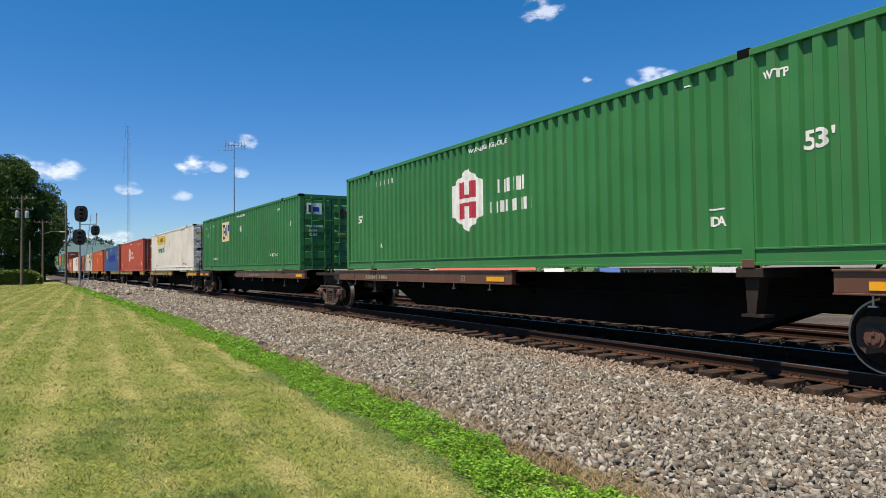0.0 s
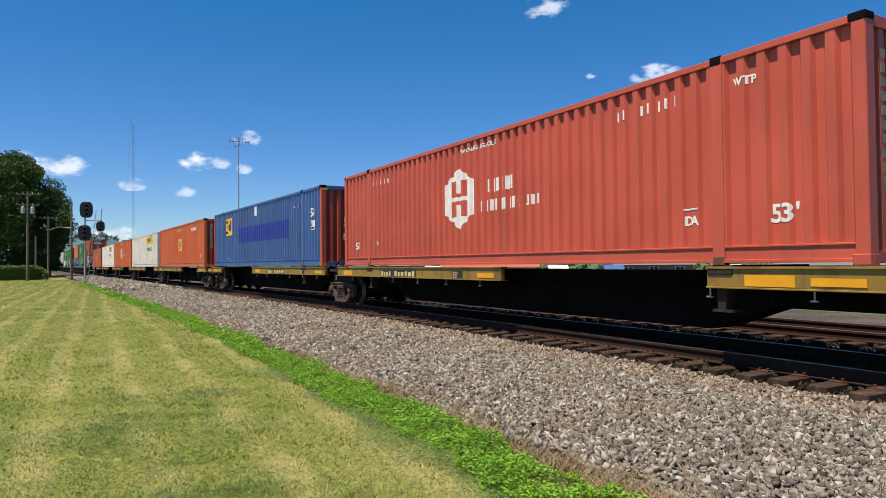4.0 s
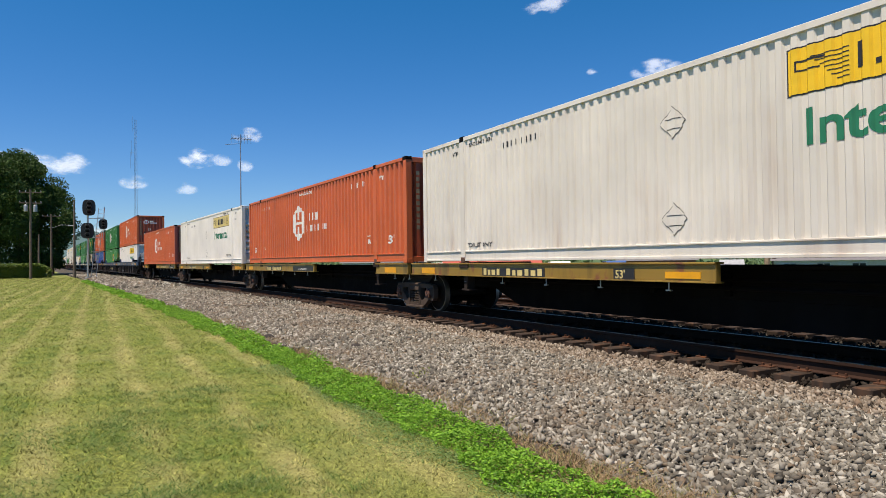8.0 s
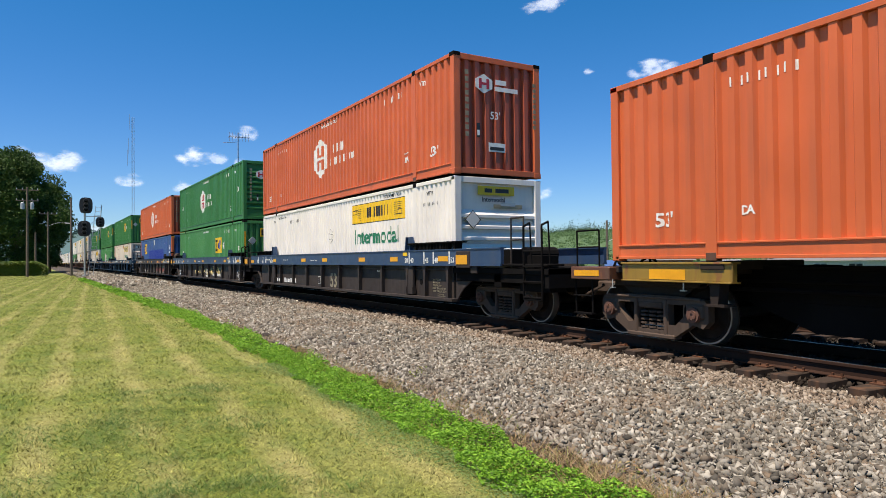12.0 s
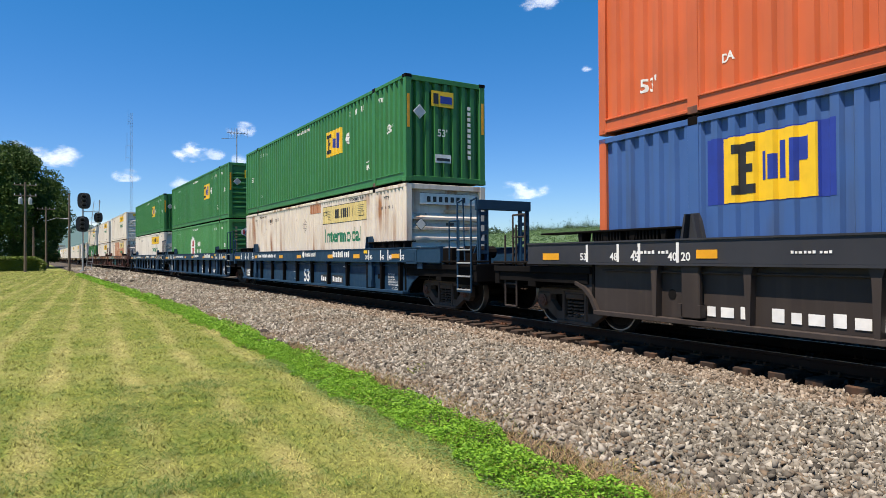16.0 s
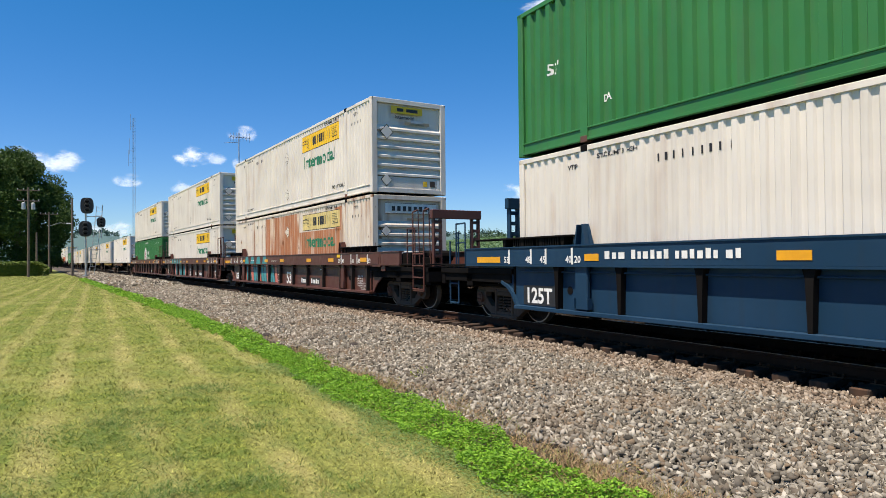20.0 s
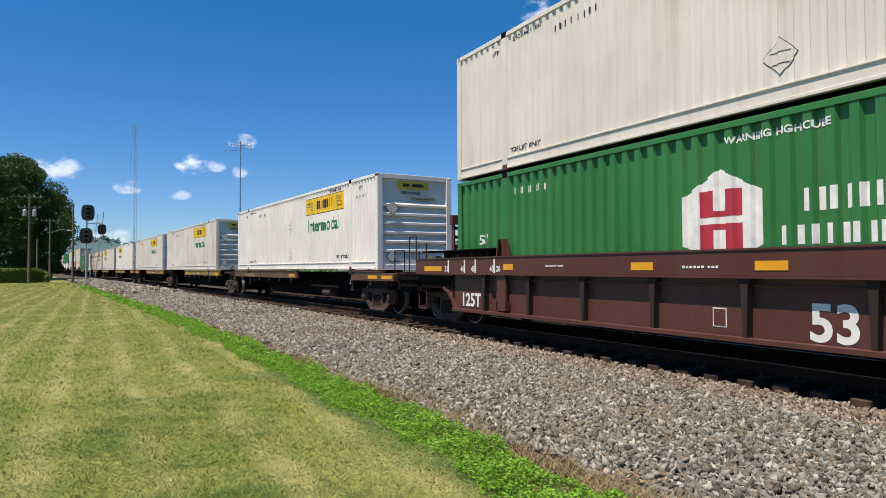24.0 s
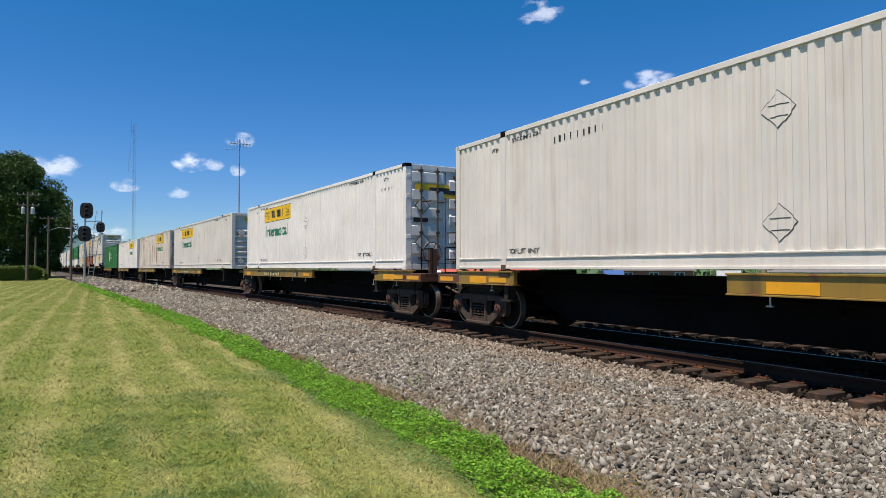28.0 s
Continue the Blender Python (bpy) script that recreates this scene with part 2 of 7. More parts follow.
M["blade"] = thin_leaf(ground_material("grass_blade", (0.115, 0.152, 0.027), (0.258, 0.288, 0.066), (0.46, 0.41, 0.172), True, 0.75), 0.22)
M["clipping"] = thin_leaf(island_material("cut_grass", [(0.035, 0.085, 0.016), (0.075, 0.15, 0.03), (0.13, 0.22, 0.05), (0.27, 0.32, 0.14), (0.055, 0.12, 0.022)], 0.8, 0.2), 0.3)
M["tuftleaf"] = island_material("tuft_leaf", [(0.12, 0.17, 0.03), (0.20, 0.24, 0.05), (0.26, 0.24, 0.08)], 0.7)
M["clover"] = thin_leaf(island_material("clover_leaf", [(0.07, 0.15, 0.03), (0.12, 0.21, 0.05), (0.19, 0.27, 0.10), (0.09, 0.18, 0.04)], 0.6), 0.2)
M["straw"] = island_material("dead_grass", [(0.24, 0.155, 0.085), (0.36, 0.27, 0.155), (0.20, 0.115, 0.065), (0.15, 0.20, 0.045), (0.30, 0.20, 0.12)], 0.9)
M["freshleaf"] = thin_leaf(island_material("fresh_tree_leaf", [(0.055, 0.105, 0.015), (0.095, 0.165, 0.025), (0.13, 0.21, 0.035), (0.075, 0.135, 0.02)], 0.65, 0.25), 0.3)
M["treeleaf"] = thin_leaf(island_material("tree_leaf", [(0.022, 0.050, 0.010), (0.040, 0.085, 0.016), (0.062, 0.115, 0.022), (0.030, 0.066, 0.012)], 0.65, 0.25), 0.15)
M["bark"] = plain("bark", (0.10, 0.075, 0.055), 0.9, vary=0.4, scale=9)
M["pole"] = plain("weathered_pole_wood", (0.13, 0.10, 0.075), 0.9, vary=0.3, scale=9)
M["tie"] = paint("creosoted_tie_wood", (0.040, 0.028, 0.021), (0.16, 0.08, 0.042), amount=0.75, rough=0.9, spec=0.15)
M["zinc"] = plain("galvanised_steel", (0.42, 0.43, 0.43), 0.45, 0.6, 0.15)


def ballast_material():
    m, n, l, b = material("ballast_bed", 0.9)
    c = n.new("ShaderNodeTexCoord").outputs["Object"]
    v = n.new("ShaderNodeTexVoronoi")
    v.inputs["Scale"].default_value = 17.0
    l.new(c, v.inputs["Vector"])
    bw = n.new("ShaderNodeRGBToBW")
    l.new(v.outputs["Color"], bw.inputs["Color"])
    col = mixed(n, l, (0.020, 0.018, 0.015), (0.10, 0.092, 0.074), bw.outputs["Val"])
    col = mixed(n, l, col, (0.15, 0.10, 0.07), speckle(n, l, c, 0.5, 0.45, 0.9))
    l.new(col, b.inputs["Base Color"])
    bumpy(n, l, b, v.outputs["Distance"], 1.0, 0.03)
    b.inputs["Specular IOR Level"].default_value = 0.2
    return m


M["ballast"] = ballast_material()
sm = M["stones"].node_tree
sc = sm.nodes.new("ShaderNodeTexCoord").outputs["Object"]
sb = sm.nodes["Principled BSDF"]
base = sb.inputs["Base Color"].links[0].from_socket
sm.links.new(mixed(sm.nodes, sm.links, base, (0.17, 0.11, 0.065), speckle(sm.nodes, sm.links, sc, 0.9, 0.52, 1.1, 5.0)), sb.inputs["Base Color"])


# ---- mesh helpers ----
def mesh_of(name, verts, faces, mat, smooth=False):
    me = bpy.data.meshes.new(name)
    me.from_pydata([tuple(v) for v in verts], [], faces)
    me.materials.append(M[mat] if isinstance(mat, str) else mat)
    if smooth:
        me.polygons.foreach_set("use_smooth", [True] * len(me.polygons))
    me.update()
    return me


SMALL = ("lettering", "mark", "serial_bars", "number_bars", "placard_slot", "scroll_lines", "shield_bars", "width_bars", "marking")


def part(name, data, parent, m=None, label=""):
    ob = new(name, data)
    ob.parent = parent
    if m is not None:
        ob.matrix_basis = m
    return tagged(ob, label, kind="stuff" if name in SMALL else "")


class Shape:
    """Collects boxes, bars and tubes into one mesh."""

    def __init__(self):
        self.bm = bmesh.new()

    def box(self, x0, x1, y0, y1, z0, z1, bevel=0.0):
        b = bmesh.new()
        bmesh.ops.create_cube(b, size=1.0)
        for v in b.verts:
            v.co = Vector(((x0 + x1) / 2 + v.co.x * (x1 - x0), (y0 + y1) / 2 + v.co.y * (y1 - y0), (z0 + z1) / 2 + v.co.z * (z1 - z0)))
        if bevel:
            bmesh.ops.bevel(b, geom=b.edges[:], offset=bevel, segments=1, affect="EDGES")
        self.add(b)
        return self

    def rod(self, a, b, r, seg=8, r2=None):
        a, b = Vector(a), Vector(b)
        t = bmesh.new()
        bmesh.ops.create_cone(t, cap_ends=True, segments=seg, radius1=r, radius2=r if r2 is None else r2, depth=(b - a).length)
        turn = (b - a).to_track_quat("Z", "Y").to_matrix().to_4x4()
        bmesh.ops.transform(t, matrix=Matrix.Translation((a + b) / 2) @ turn, verts=t.verts)
        self.add(t)
        return self

    def prism(self, pts, y0, y1):
        """A polygon in x and z, drawn out along y."""
        t = bmesh.new()
        va = [t.verts.new((x, y0, z)) for x, z in pts]
        vb = [t.verts.new((x, y1, z)) for x, z in pts]
        t.faces.new(va)
        t.faces.new(vb[::-1])
        for i in range(len(pts)):
            j = (i + 1) % len(pts)
            t.faces.new((va[j], va[i], vb[i], vb[j]))
        bmesh.ops.recalc_face_normals(t, faces=t.faces[:])
        self.add(t)
        return self

    def add(self, other):
        me = bpy.data.meshes.new("tmp")
        other.to_mesh(me)
        other.free()
        self.bm.from_mesh(me)
        bpy.data.meshes.remove(me)

    def done(self, name, mat, smooth=False):
        me = bpy.data.meshes.new(name)
        self.bm.to_mesh(me)
        self.bm.free()
        me.materials.append(M[mat] if isinstance(mat, str) else mat)
        if smooth:
            me.polygons.foreach_set("use_smooth", [True] * len(me.polygons))
        return me


# ---- the track's line: a bend of 431 m radius that straightens 30 m ahead ----
BEND, STRAIGHT, SIDE = 0.002317, 30.0, 7.631  # SIDE: the train's near side at s = 0
HALF = 1.295
RAIL_TOP = 0.37


def on_track(s, off=0.0):
    """x, y and heading (radians, to the left of +y) at s metres along, off metres to the right of the train's near side."""
    k = min(s, STRAIGHT)
    th = BEND * k
    x, y = -(1 - math.cos(th)) / BEND, math.sin(th) / BEND
    if s > STRAIGHT:
        x, y = x - math.sin(th) * (s - STRAIGHT), y + math.cos(th) * (s - STRAIGHT)
    return SIDE + x + off * math.cos(th), y + off * math.sin(th), th


def along(s, off, z):
    x, y, th = on_track(s, off)
    return pose(x, y, z, 0, 0, 90 + math.degrees(th))


def strip(name, profile, stations, mat, smooth=False, closed=False):
    """Sweeps a profile of (off, z) along the track."""
    verts, faces = [], []
    n = len(profile)
    for s in stations:
        for o, z in profile:
            x, y, _ = on_track(s, o)
            verts.append((x, y, z))
    for i in range(len(stations) - 1):
        for j in range(n if closed else n - 1):
            a, b = i * n + j, i * n + (j + 1) % n
            faces.append((a, b, b + n, a + n))
    return mesh_of(name, verts, faces, mat, smooth)


STATIONS = [-120, -90, -60, -40, -30] + list(range(-24, 60, 3)) + [60, 70, 80, 100, 120, 150, 200, 300, 450, 600, 900]

# ---- ground ----
edges = [-3500, -1200, -400, -150, -60, -20, 0, 20, 60, 150, 400, 1200, 3500]
ground = new("ground", mesh_of("ground", [(x, y, 0) for y in edges for x in edges],
             [(j * 13 + i, j * 13 + i + 1, j * 13 + i + 14, j * 13 + i + 13) for j in range(12) for i in range(12)], "lawn"))
tagged(ground, "mown lawn of patchy green and dry grass", "lawn", kind="structure")
BED = [(-4.5, 0.004), (-3.6, 0.015), (-2.2, 0.035), (-0.9, 0.055), (-0.35, 0.06), (0.1, 0.07), (0.5, 0.11), (2.1, 0.11), (2.5, 0.08), (3.4, 0.06), (4.4, 0.10), (6.8, 0.10), (7.6, 0.06), (9.5, 0.03), (14.0, 0.004)]
bed = new("ballast_bed", strip("ballast_bed", BED, STATIONS, "ballast"))
tagged(bed, "grey crushed stone ballast bed under two tracks", "ballast", kind="structure")


RAIL = [(-0.07, 0), (0.07, 0), (0.07, 0.012), (0.012, 0.03), (0.012, 0.125), (0.036, 0.135), (0.036, 0.168), (0.028, 0.172), (-0.028, 0.172), (-0.036, 0.168), (-0.036, 0.135), (-0.012, 0.125), (-0.012, 0.03), (-0.07, 0.012)]
M["rail"] = paint("rusty_rail_steel", (0.036, 0.019, 0.013), (0.085, 0.036, 0.02), amount=0.5, rough=0.9, spec=0.1)
for off in (0.545, 2.045, 4.812, 6.312):
    r = new("rail", strip("rail", [(off + a, 0.195 + b) for a, b in RAIL], STATIONS, "rail", closed=True))
    tagged(r, "rusty steel rail with a polished running top", "rail", "rails of the line", "structure")
    part("running_band", strip("running_band", [(off - 0.026, 0.3675), (off + 0.026, 0.3675), (off + 0.026, 0.371), (off - 0.026, 0.371)], STATIONS, "tread", closed=True), r, label="worn bright rail head")
TIE = Shape().box(-0.115, 0.115, -1.3, 1.3, -0.17, 0.0, 0.012).done("tie", "tie")
PLATE = Shape().box(-0.09, 0.09, -0.17, 0.17, 0.0, 0.016).box(-0.07, -0.045, -0.125, -0.095, 0.01, 0.05).box(0.045, 0.07, -0.125, -0.095, 0.01, 0.05).box(-0.07, -0.045, 0.095, 0.125, 0.01, 0.05).box(0.045, 0.07, 0.095, 0.125, 0.01, 0.05).done("tie_plate", "tieplate")
rng = random.Random(5)
for k in range(240):
    s = -12 + 0.51 * k + rng.uniform(-0.04, 0.04)
    for c in ((HALF, 2.0 + 1.295 + 2.267) if k < 110 else (HALF,)):
        d = rng.uniform(-0.05, 0.05)
        t = new("tie", TIE)
        t.matrix_basis = along(s, c + d, 0.197 + rng.uniform(-0.012, 0.006)) @ pose(0, 0, 0, 0, 0, rng.uniform(-1.2, 1.2))
        tagged(t, "dark creosoted wooden railway tie", "tie", "ties under the rails", "structure")
        if c == HALF and k < 130:
            for y in (-0.75, 0.75):
                part("tie_plate", PLATE, t, pose(0, y - d * 0, 0.001))


# ---- the train ----
SPEED = 14.917
PACE = [(0, 0), (10, 0), (11, 0.06), (12, 0), (18, 0), (19, 0.14), (20, -0.02), (21, 0.08), (24, 0.05), (25, -0.05), (26, 0.0), (28, 0.0)]  # seconds, metres behind an even pace
TRAIN = []  # (thing, p of its middle, off, z)


def on_train(ob, p, off, z):
    TRAIN.append((ob, p, off, z))
    ob.matrix_basis = along(p, off, z)
    return ob


LEN, WID, TALL = 16.15, 2.59, 2.90
POST = 12.19 / 2


def rib_profile(x0, x1, pitch=0.28, deep=0.036):
    """Trapezoid corrugation: list of (x, depth)."""
    n = max(1, round((x1 - x0) / pitch))
    w = (x1 - x0) / n
    out = [(x0, 0.0)]
    for i in range(n):
        a = x0 + i * w
        out += [(a + 0.24 * w, 0.0), (a + 0.37 * w, deep), (a + 0.73 * w, deep), (a + 0.86 * w, 0.0)]
    return out + [(x1, 0.0)]


def rib_panel(x0, x1, z0, z1, pitch=0.28, deep=0.036):
    """A corrugated sheet in x and z, outside towards +y."""
    pr = rib_profile(x0, x1, pitch, deep)
    verts = [(x, -d, z) for x, d in pr for z in (z0, z1)]
    faces = [(2 * i, 2 * i + 1, 2 * i + 3, 2 * i + 2) for i in range(len(pr) - 1)]
    return verts, faces


def depth_at(x, spans):
    for x0, x1 in spans:
        if x0 <= x <= x1:
            pr = rib_profile(x0, x1, RIB["pitch"], RIB["deep"])
            return float(np.interp(x, [a for a, _ in pr], [d for _, d in pr]))
    return 0.0


RIB = {"deep": 0.058, "pitch": 0.28}
SPANS = [(-LEN / 2 + 0.09, -POST - 0.09), (-POST + 0.09, POST - 0.09), (POST + 0.09, LEN / 2 - 0.09)]


def breaks():
    return sorted({x for a, b in SPANS for x, _ in rib_profile(a, b, RIB["pitch"])})


CACHE = {}


def side_mesh(mat):
    if ("side", mat) not in CACHE:
        verts, faces = [], []
        for a, b in SPANS:
            v, f = rib_panel(a, b, 0.26, TALL - 0.11, RIB["pitch"], RIB["deep"])
            faces += [tuple(i + len(verts) for i in q) for q in f]
            verts += v
        CACHE["side", mat] = mesh_of("side_panel", verts, faces, mat)
    return CACHE["side", mat]


def cached(key, make):
    if key not in CACHE:
        CACHE[key] = make()
    return CACHE[key]


def kind_of_end(end):
    """Steel boxes show their castings; the light hooped ends hide them."""
    return end != "hribs"


def container(colour, end="vribs", posts=None, decals=(), label="", end_colour=None, corners=None, plate="", near_corner=None):
    """A 53-foot container; its base's middle is the origin, x along the train (away), the near side at +y."""
    e = new("shipping_container")
    tagged(e, label, "container", "containers on the train")
    h, y = LEN / 2, WID / 2
    pc, ec = posts or colour, end_colour or colour
    cc = corners or pc
    for sgn in (1, -1):
        part("side_panel", side_mesh(colour), e, pose(0, sgn * (y - 0.012), 0, 0, 0, 0 if sgn > 0 else 180))
        part("top_rail", cached(("tr", pc), lambda: Shape().box(-h, h, -0.06, 0.0, TALL - 0.11, TALL - 0.02, 0.006).done("top_rail", pc)), e, pose(0, sgn * y, 0, 0, 0, 0 if sgn > 0 else 180))

        def sill():
            s = Shape()
            for a, b in SPANS:
                s.prism([(a, 0.06), (b, 0.06), (b - 0.0, 0.26), (a + 0.0, 0.26)], -0.05, -0.022)
                s.box(a, b, -0.07, -0.002, 0.235, 0.262, 0.004)
                s.box(a, b, -0.09, 0.0, 0.03, 0.075, 0.004)
            return s.done("bottom_rail", colour)
        part("bottom_rail", cached(("br", colour), sill), e, pose(0, sgn * y, 0, 0, 0, 0 if sgn > 0 else 180))
        for x in (-POST, POST):
            part("post", cached(("po", pc), lambda: Shape().box(-0.095, 0.095, -0.07, 0.002, 0.03, TALL - 0.02, 0.006).done("post", pc)), e, pose(x, sgn * y, 0, 0, 0, 0 if sgn > 0 else 180))
            if sgn > 0:
                part("lift_casting", cached("cast", lambda: Shape().box(-0.09, 0.09, -0.10, 0.006, TALL - 0.125, TALL, 0.006).box(-0.03, 0.03, -0.05, 0.008, TALL - 0.09, TALL - 0.05).done("lift_casting", "iron")), e, pose(x, y, 0))
                part("foot_casting", cached("fc", lambda: Shape().box(-0.09, 0.09, -0.12, 0.006, 0.0, 0.115, 0.006).done("foot_casting", "rustbeam")), e, pose(x, y, 0))
        for x in (-h, h):
            tint = near_corner if near_corner and x < 0 else cc
            part("corner_post", cached(("cp", tint, x), lambda: Shape().box(min(x, x - math.copysign(0.165, x)), max(x, x - math.copysign(0.165, x)), -0.19, 0.0, 0.0, TALL - 0.02, 0.014).done("corner_post", tint)), e, pose(0, sgn * y, 0) if sgn > 0 else pose(0, -y + 0.19, 0))
    if kind_of_end(end):
        for sgn in (1, -1):
            part("corner_casting", cached(("cc", sgn), lambda: Shape().box(-h - 0.006, -h + 0.19, sgn * y - (0.19 if sgn > 0 else 0.008), sgn * y + (0.008 if sgn > 0 else 0.19), TALL - 0.10, TALL - 0.005, 0.008).done("corner_casting", "iron")), e)
            part("corner_casting", cached(("cb", sgn, cc), lambda: Shape().box(-h - 0.006, -h + 0.19, sgn * y - (0.19 if sgn > 0 else 0.008), sgn * y + (0.008 if sgn > 0 else 0.19), -0.004, 0.125, 0.008).box(-h - 0.009, -h, sgn * y - sgn * 0.12, sgn * y - sgn * 0.06, 0.03, 0.09).done("corner_casting", cc)), e)
    part("roof", cached(("roof", colour), lambda: Shape().box(-h + 0.02, h - 0.02, -y + 0.05, y - 0.05, TALL - 0.08, TALL - 0.025).done("roof", colour)), e)
    part("floor", cached("floor", lambda: Shape().box(-h + 0.14, h - 0.14, -y + 0.09, y - 0.09, 0.10, 0.24).done("floor", "shadeblack")), e)

    def frame_bar():
        return Shape().box(-0.06, 0.04, -y + 0.11, y - 0.11, 0.0, 0.14, 0.006).done("end_rail", pc)
    for sgn in (1, -1):
        for z in (0.02, TALL - 0.16):
            part("end_rail", cached(("ef", pc), frame_bar), e, pose(sgn * (h - 0.05), 0, z, 0, 0, 0 if sgn > 0 else 180))

    def vribs(mat):
        v, f = rib_panel(-y + 0.11, y - 0.11, 0.16, TALL - 0.14, 0.29, 0.095)
        return mesh_of("end_panel", v, f, mat)
    part("end_panel", cached(("vr", ec), lambda: vribs(ec)), e, pose(h - 0.03, 0, 0, 0, 0, -90))
    if end == "vribs":
        part("end_panel", cached(("vr", ec), lambda: vribs(ec)), e, pose(-h + 0.03, 0, 0, 0, 0, 90))
    elif end == "hribs":
        part("end_panel", cached(("hp", ec), lambda: Shape().box(-0.03, 0.0, -y + 0.11, y - 0.11, 0.16, TALL - 0.14).done("end_panel", ec)), e, pose(-h + 0.115, 0, 0, 0, 0, 180))
        part("end_panel", cached(("hq", ec), lambda: Shape().box(-0.03, 0.0, -y + 0.12, y - 0.12, 0.0, 0.36, 0.006).done("end_panel", ec)), e, pose(-h + 0.035, 0, 0.14, 0, 0, 180))
        for i in range(6 if "banner" in (plate or "") else 8):
            part("end_rib", cached(("er", ec), lambda: Shape().prism([(0.0, -0.10), (0.095, -0.085), (0.095, -0.02), (0.0, 0.10)], -y + 0.15, y - 0.15).done("end_rib", ec)), e, pose(-h + 0.115, 0, 0.62 + (0.275 if "banner" in (plate or "") else 0.25) * i, 0, 0, 180))
    else:
        def leaf():
            s = Shape().box(-0.03, 0.0, 0.012, y - 0.12, 0.17, TALL - 0.16)
            for i in range(5):
                z = 0.42 + 0.49 * i
                s.prism([(0.0, z - 0.20), (0.055, z - 0.17), (0.055, z + 0.08), (0.0, z + 0.17)], 0.10, y - 0.2)
            return s.done("door", ec)

        def rods():
            s = Shape()
            for yy in (0.30, 0.82):
                s.rod((0.075, yy, 0.10), (0.075, yy, TALL - 0.08), 0.022)
                for z in (0.2, 0.75, 1.3, 1.9, 2.6):
                    s.box(0.0, 0.095, yy - 0.05, yy + 0.05, z - 0.035, z + 0.035)
                s.rod((0.10, yy, 1.05), (0.10, yy - 0.3, 1.02), 0.016)
            return s.done("lock_rod", ec if "green" in ec else "truck")

        def hinges():
            return Shape().box(-0.02, 0.05, y - 0.16, y - 0.02, 0.0, 0.12, 0.01).done("hinge", ec)
        for sgn in (1, -1):
            d = part("door", cached(("dl", ec), leaf), e, pose(-h + 0.045, 0, 0, 0, 0, 180) if sgn > 0 else pose(-h + 0.045, 0, TALL + 0.01, 180, 0, 180))
            part("lock_rod", cached(("rods", "green" in ec), rods), d)
            for i in range(5):
                part("hinge", cached(("hi", ec), hinges), d, pose(0, 0, 0.3 + i * 0.55))
    for d in decals:
        d(e)
    return e


# ---- markings on the containers: u metres from the far end, v metres from the base ----
def wrapped(verts, faces, mat, layer=1, name="marking"):
    bm = bmesh.new()
    vs = [bm.verts.new((LEN / 2 - u, 0, v)) for u, v in verts]
    for f in faces:
        try:
            bm.faces.new([vs[i] for i in f])
        except ValueError:
            pass
    lo, hi = LEN / 2 - max(u for u, _ in verts), LEN / 2 - min(u for u, _ in verts)
    for x in breaks():
        if lo < x < hi:
            bmesh.ops.bisect_plane(bm, geom=bm.verts[:] + bm.edges[:] + bm.faces[:], plane_co=(x, 0, 0), plane_no=(1, 0, 0))
    for v in bm.verts:
        v.co.y = WID / 2 - 0.012 - depth_at(v.co.x, SPANS) + 0.003 * layer
    me = bpy.data.meshes.new(name)
    bm.to_mesh(me)
    bm.free()
    me.materials.append(M[mat])
    return me


def letters(text, size, bold=0.0, squeeze=1.0):
    """Flat letters as vertices and faces, the left end of the baseline at 0, 0."""
    cu = bpy.data.curves.new("letters", "FONT")
    cu.body, cu.size, cu.offset, cu.resolution_u = text, size, bold, 2 if size < 0.25 else 4
    ob = bpy.data.objects.new("letters", cu)
    me = bpy.data.meshes.new_from_object(ob)
    vs = [(v.co.x * squeeze, v.co.y) for v in me.vertices]
    fs = [tuple(p.vertices) for p in me.polygons]
    bpy.data.objects.remove(ob)
    bpy.data.curves.remove(cu)
    bpy.data.meshes.remove(me)
    return vs, fs


def word(text, u, v, size, mat, bold=0.0, squeeze=1.0, name="lettering"):
    def put(e):
        key = ("word", text, u, v, size, mat, bold, squeeze, RIB["deep"])
        if key not in CACHE:
            vs, fs = letters(text, size, bold, squeeze)
            CACHE[key] = wrapped([(u + a, v + b) for a, b in vs], fs, mat, 2, name)
        part(name, CACHE[key], e)
    return put


def bars(boxes, mat, layer=1, name="marking"):
    def put(e):
        key = ("bars", tuple(boxes), mat, layer, RIB["deep"])
        if key not in CACHE:
            vs, fs = [], []
            for u0, u1, v0, v1 in boxes:
                k = len(vs)
                vs += [(u0, v0), (u1, v0), (u1, v1), (u0, v1)]
                fs.append((k, k + 1, k + 2, k + 3))
            CACHE[key] = wrapped(vs, fs, mat, layer, name)
        part(name, CACHE[key], e)
    return put


def outline(points, mat, layer=1, name="marking"):
    def put(e):
        key = ("poly", tuple(points), mat, layer, RIB["deep"])
        if key not in CACHE:
            CACHE[key] = wrapped(points, [tuple(range(len(points)))], mat, layer, name)
        part(name, CACHE[key], e)
    return put


def blocks(u0, u1, v0, v1, widths, gap=0.3):
    """Plain upright bars that stand for a mark's letters: a pair for a wide one, one for a narrow one."""
    total = sum(widths) + gap * (len(widths) - 1)
    k, out, u = (u1 - u0) / total, [], u0
    for i, w in enumerate(widths):
        a, b = u, u + w * k
        t = (b - a) * 0.32
        if w < 0.5:
            out.append((a, b, v0, v0 + (v1 - v0) * 0.22))
        elif w < 1.0:
            out.append((a + t, b - t, v0, v1))
        else:
            out += [(a, a + t, v0, v1), (b - t, b, v0, v1)]
        u += (w + gap) * k
    return out


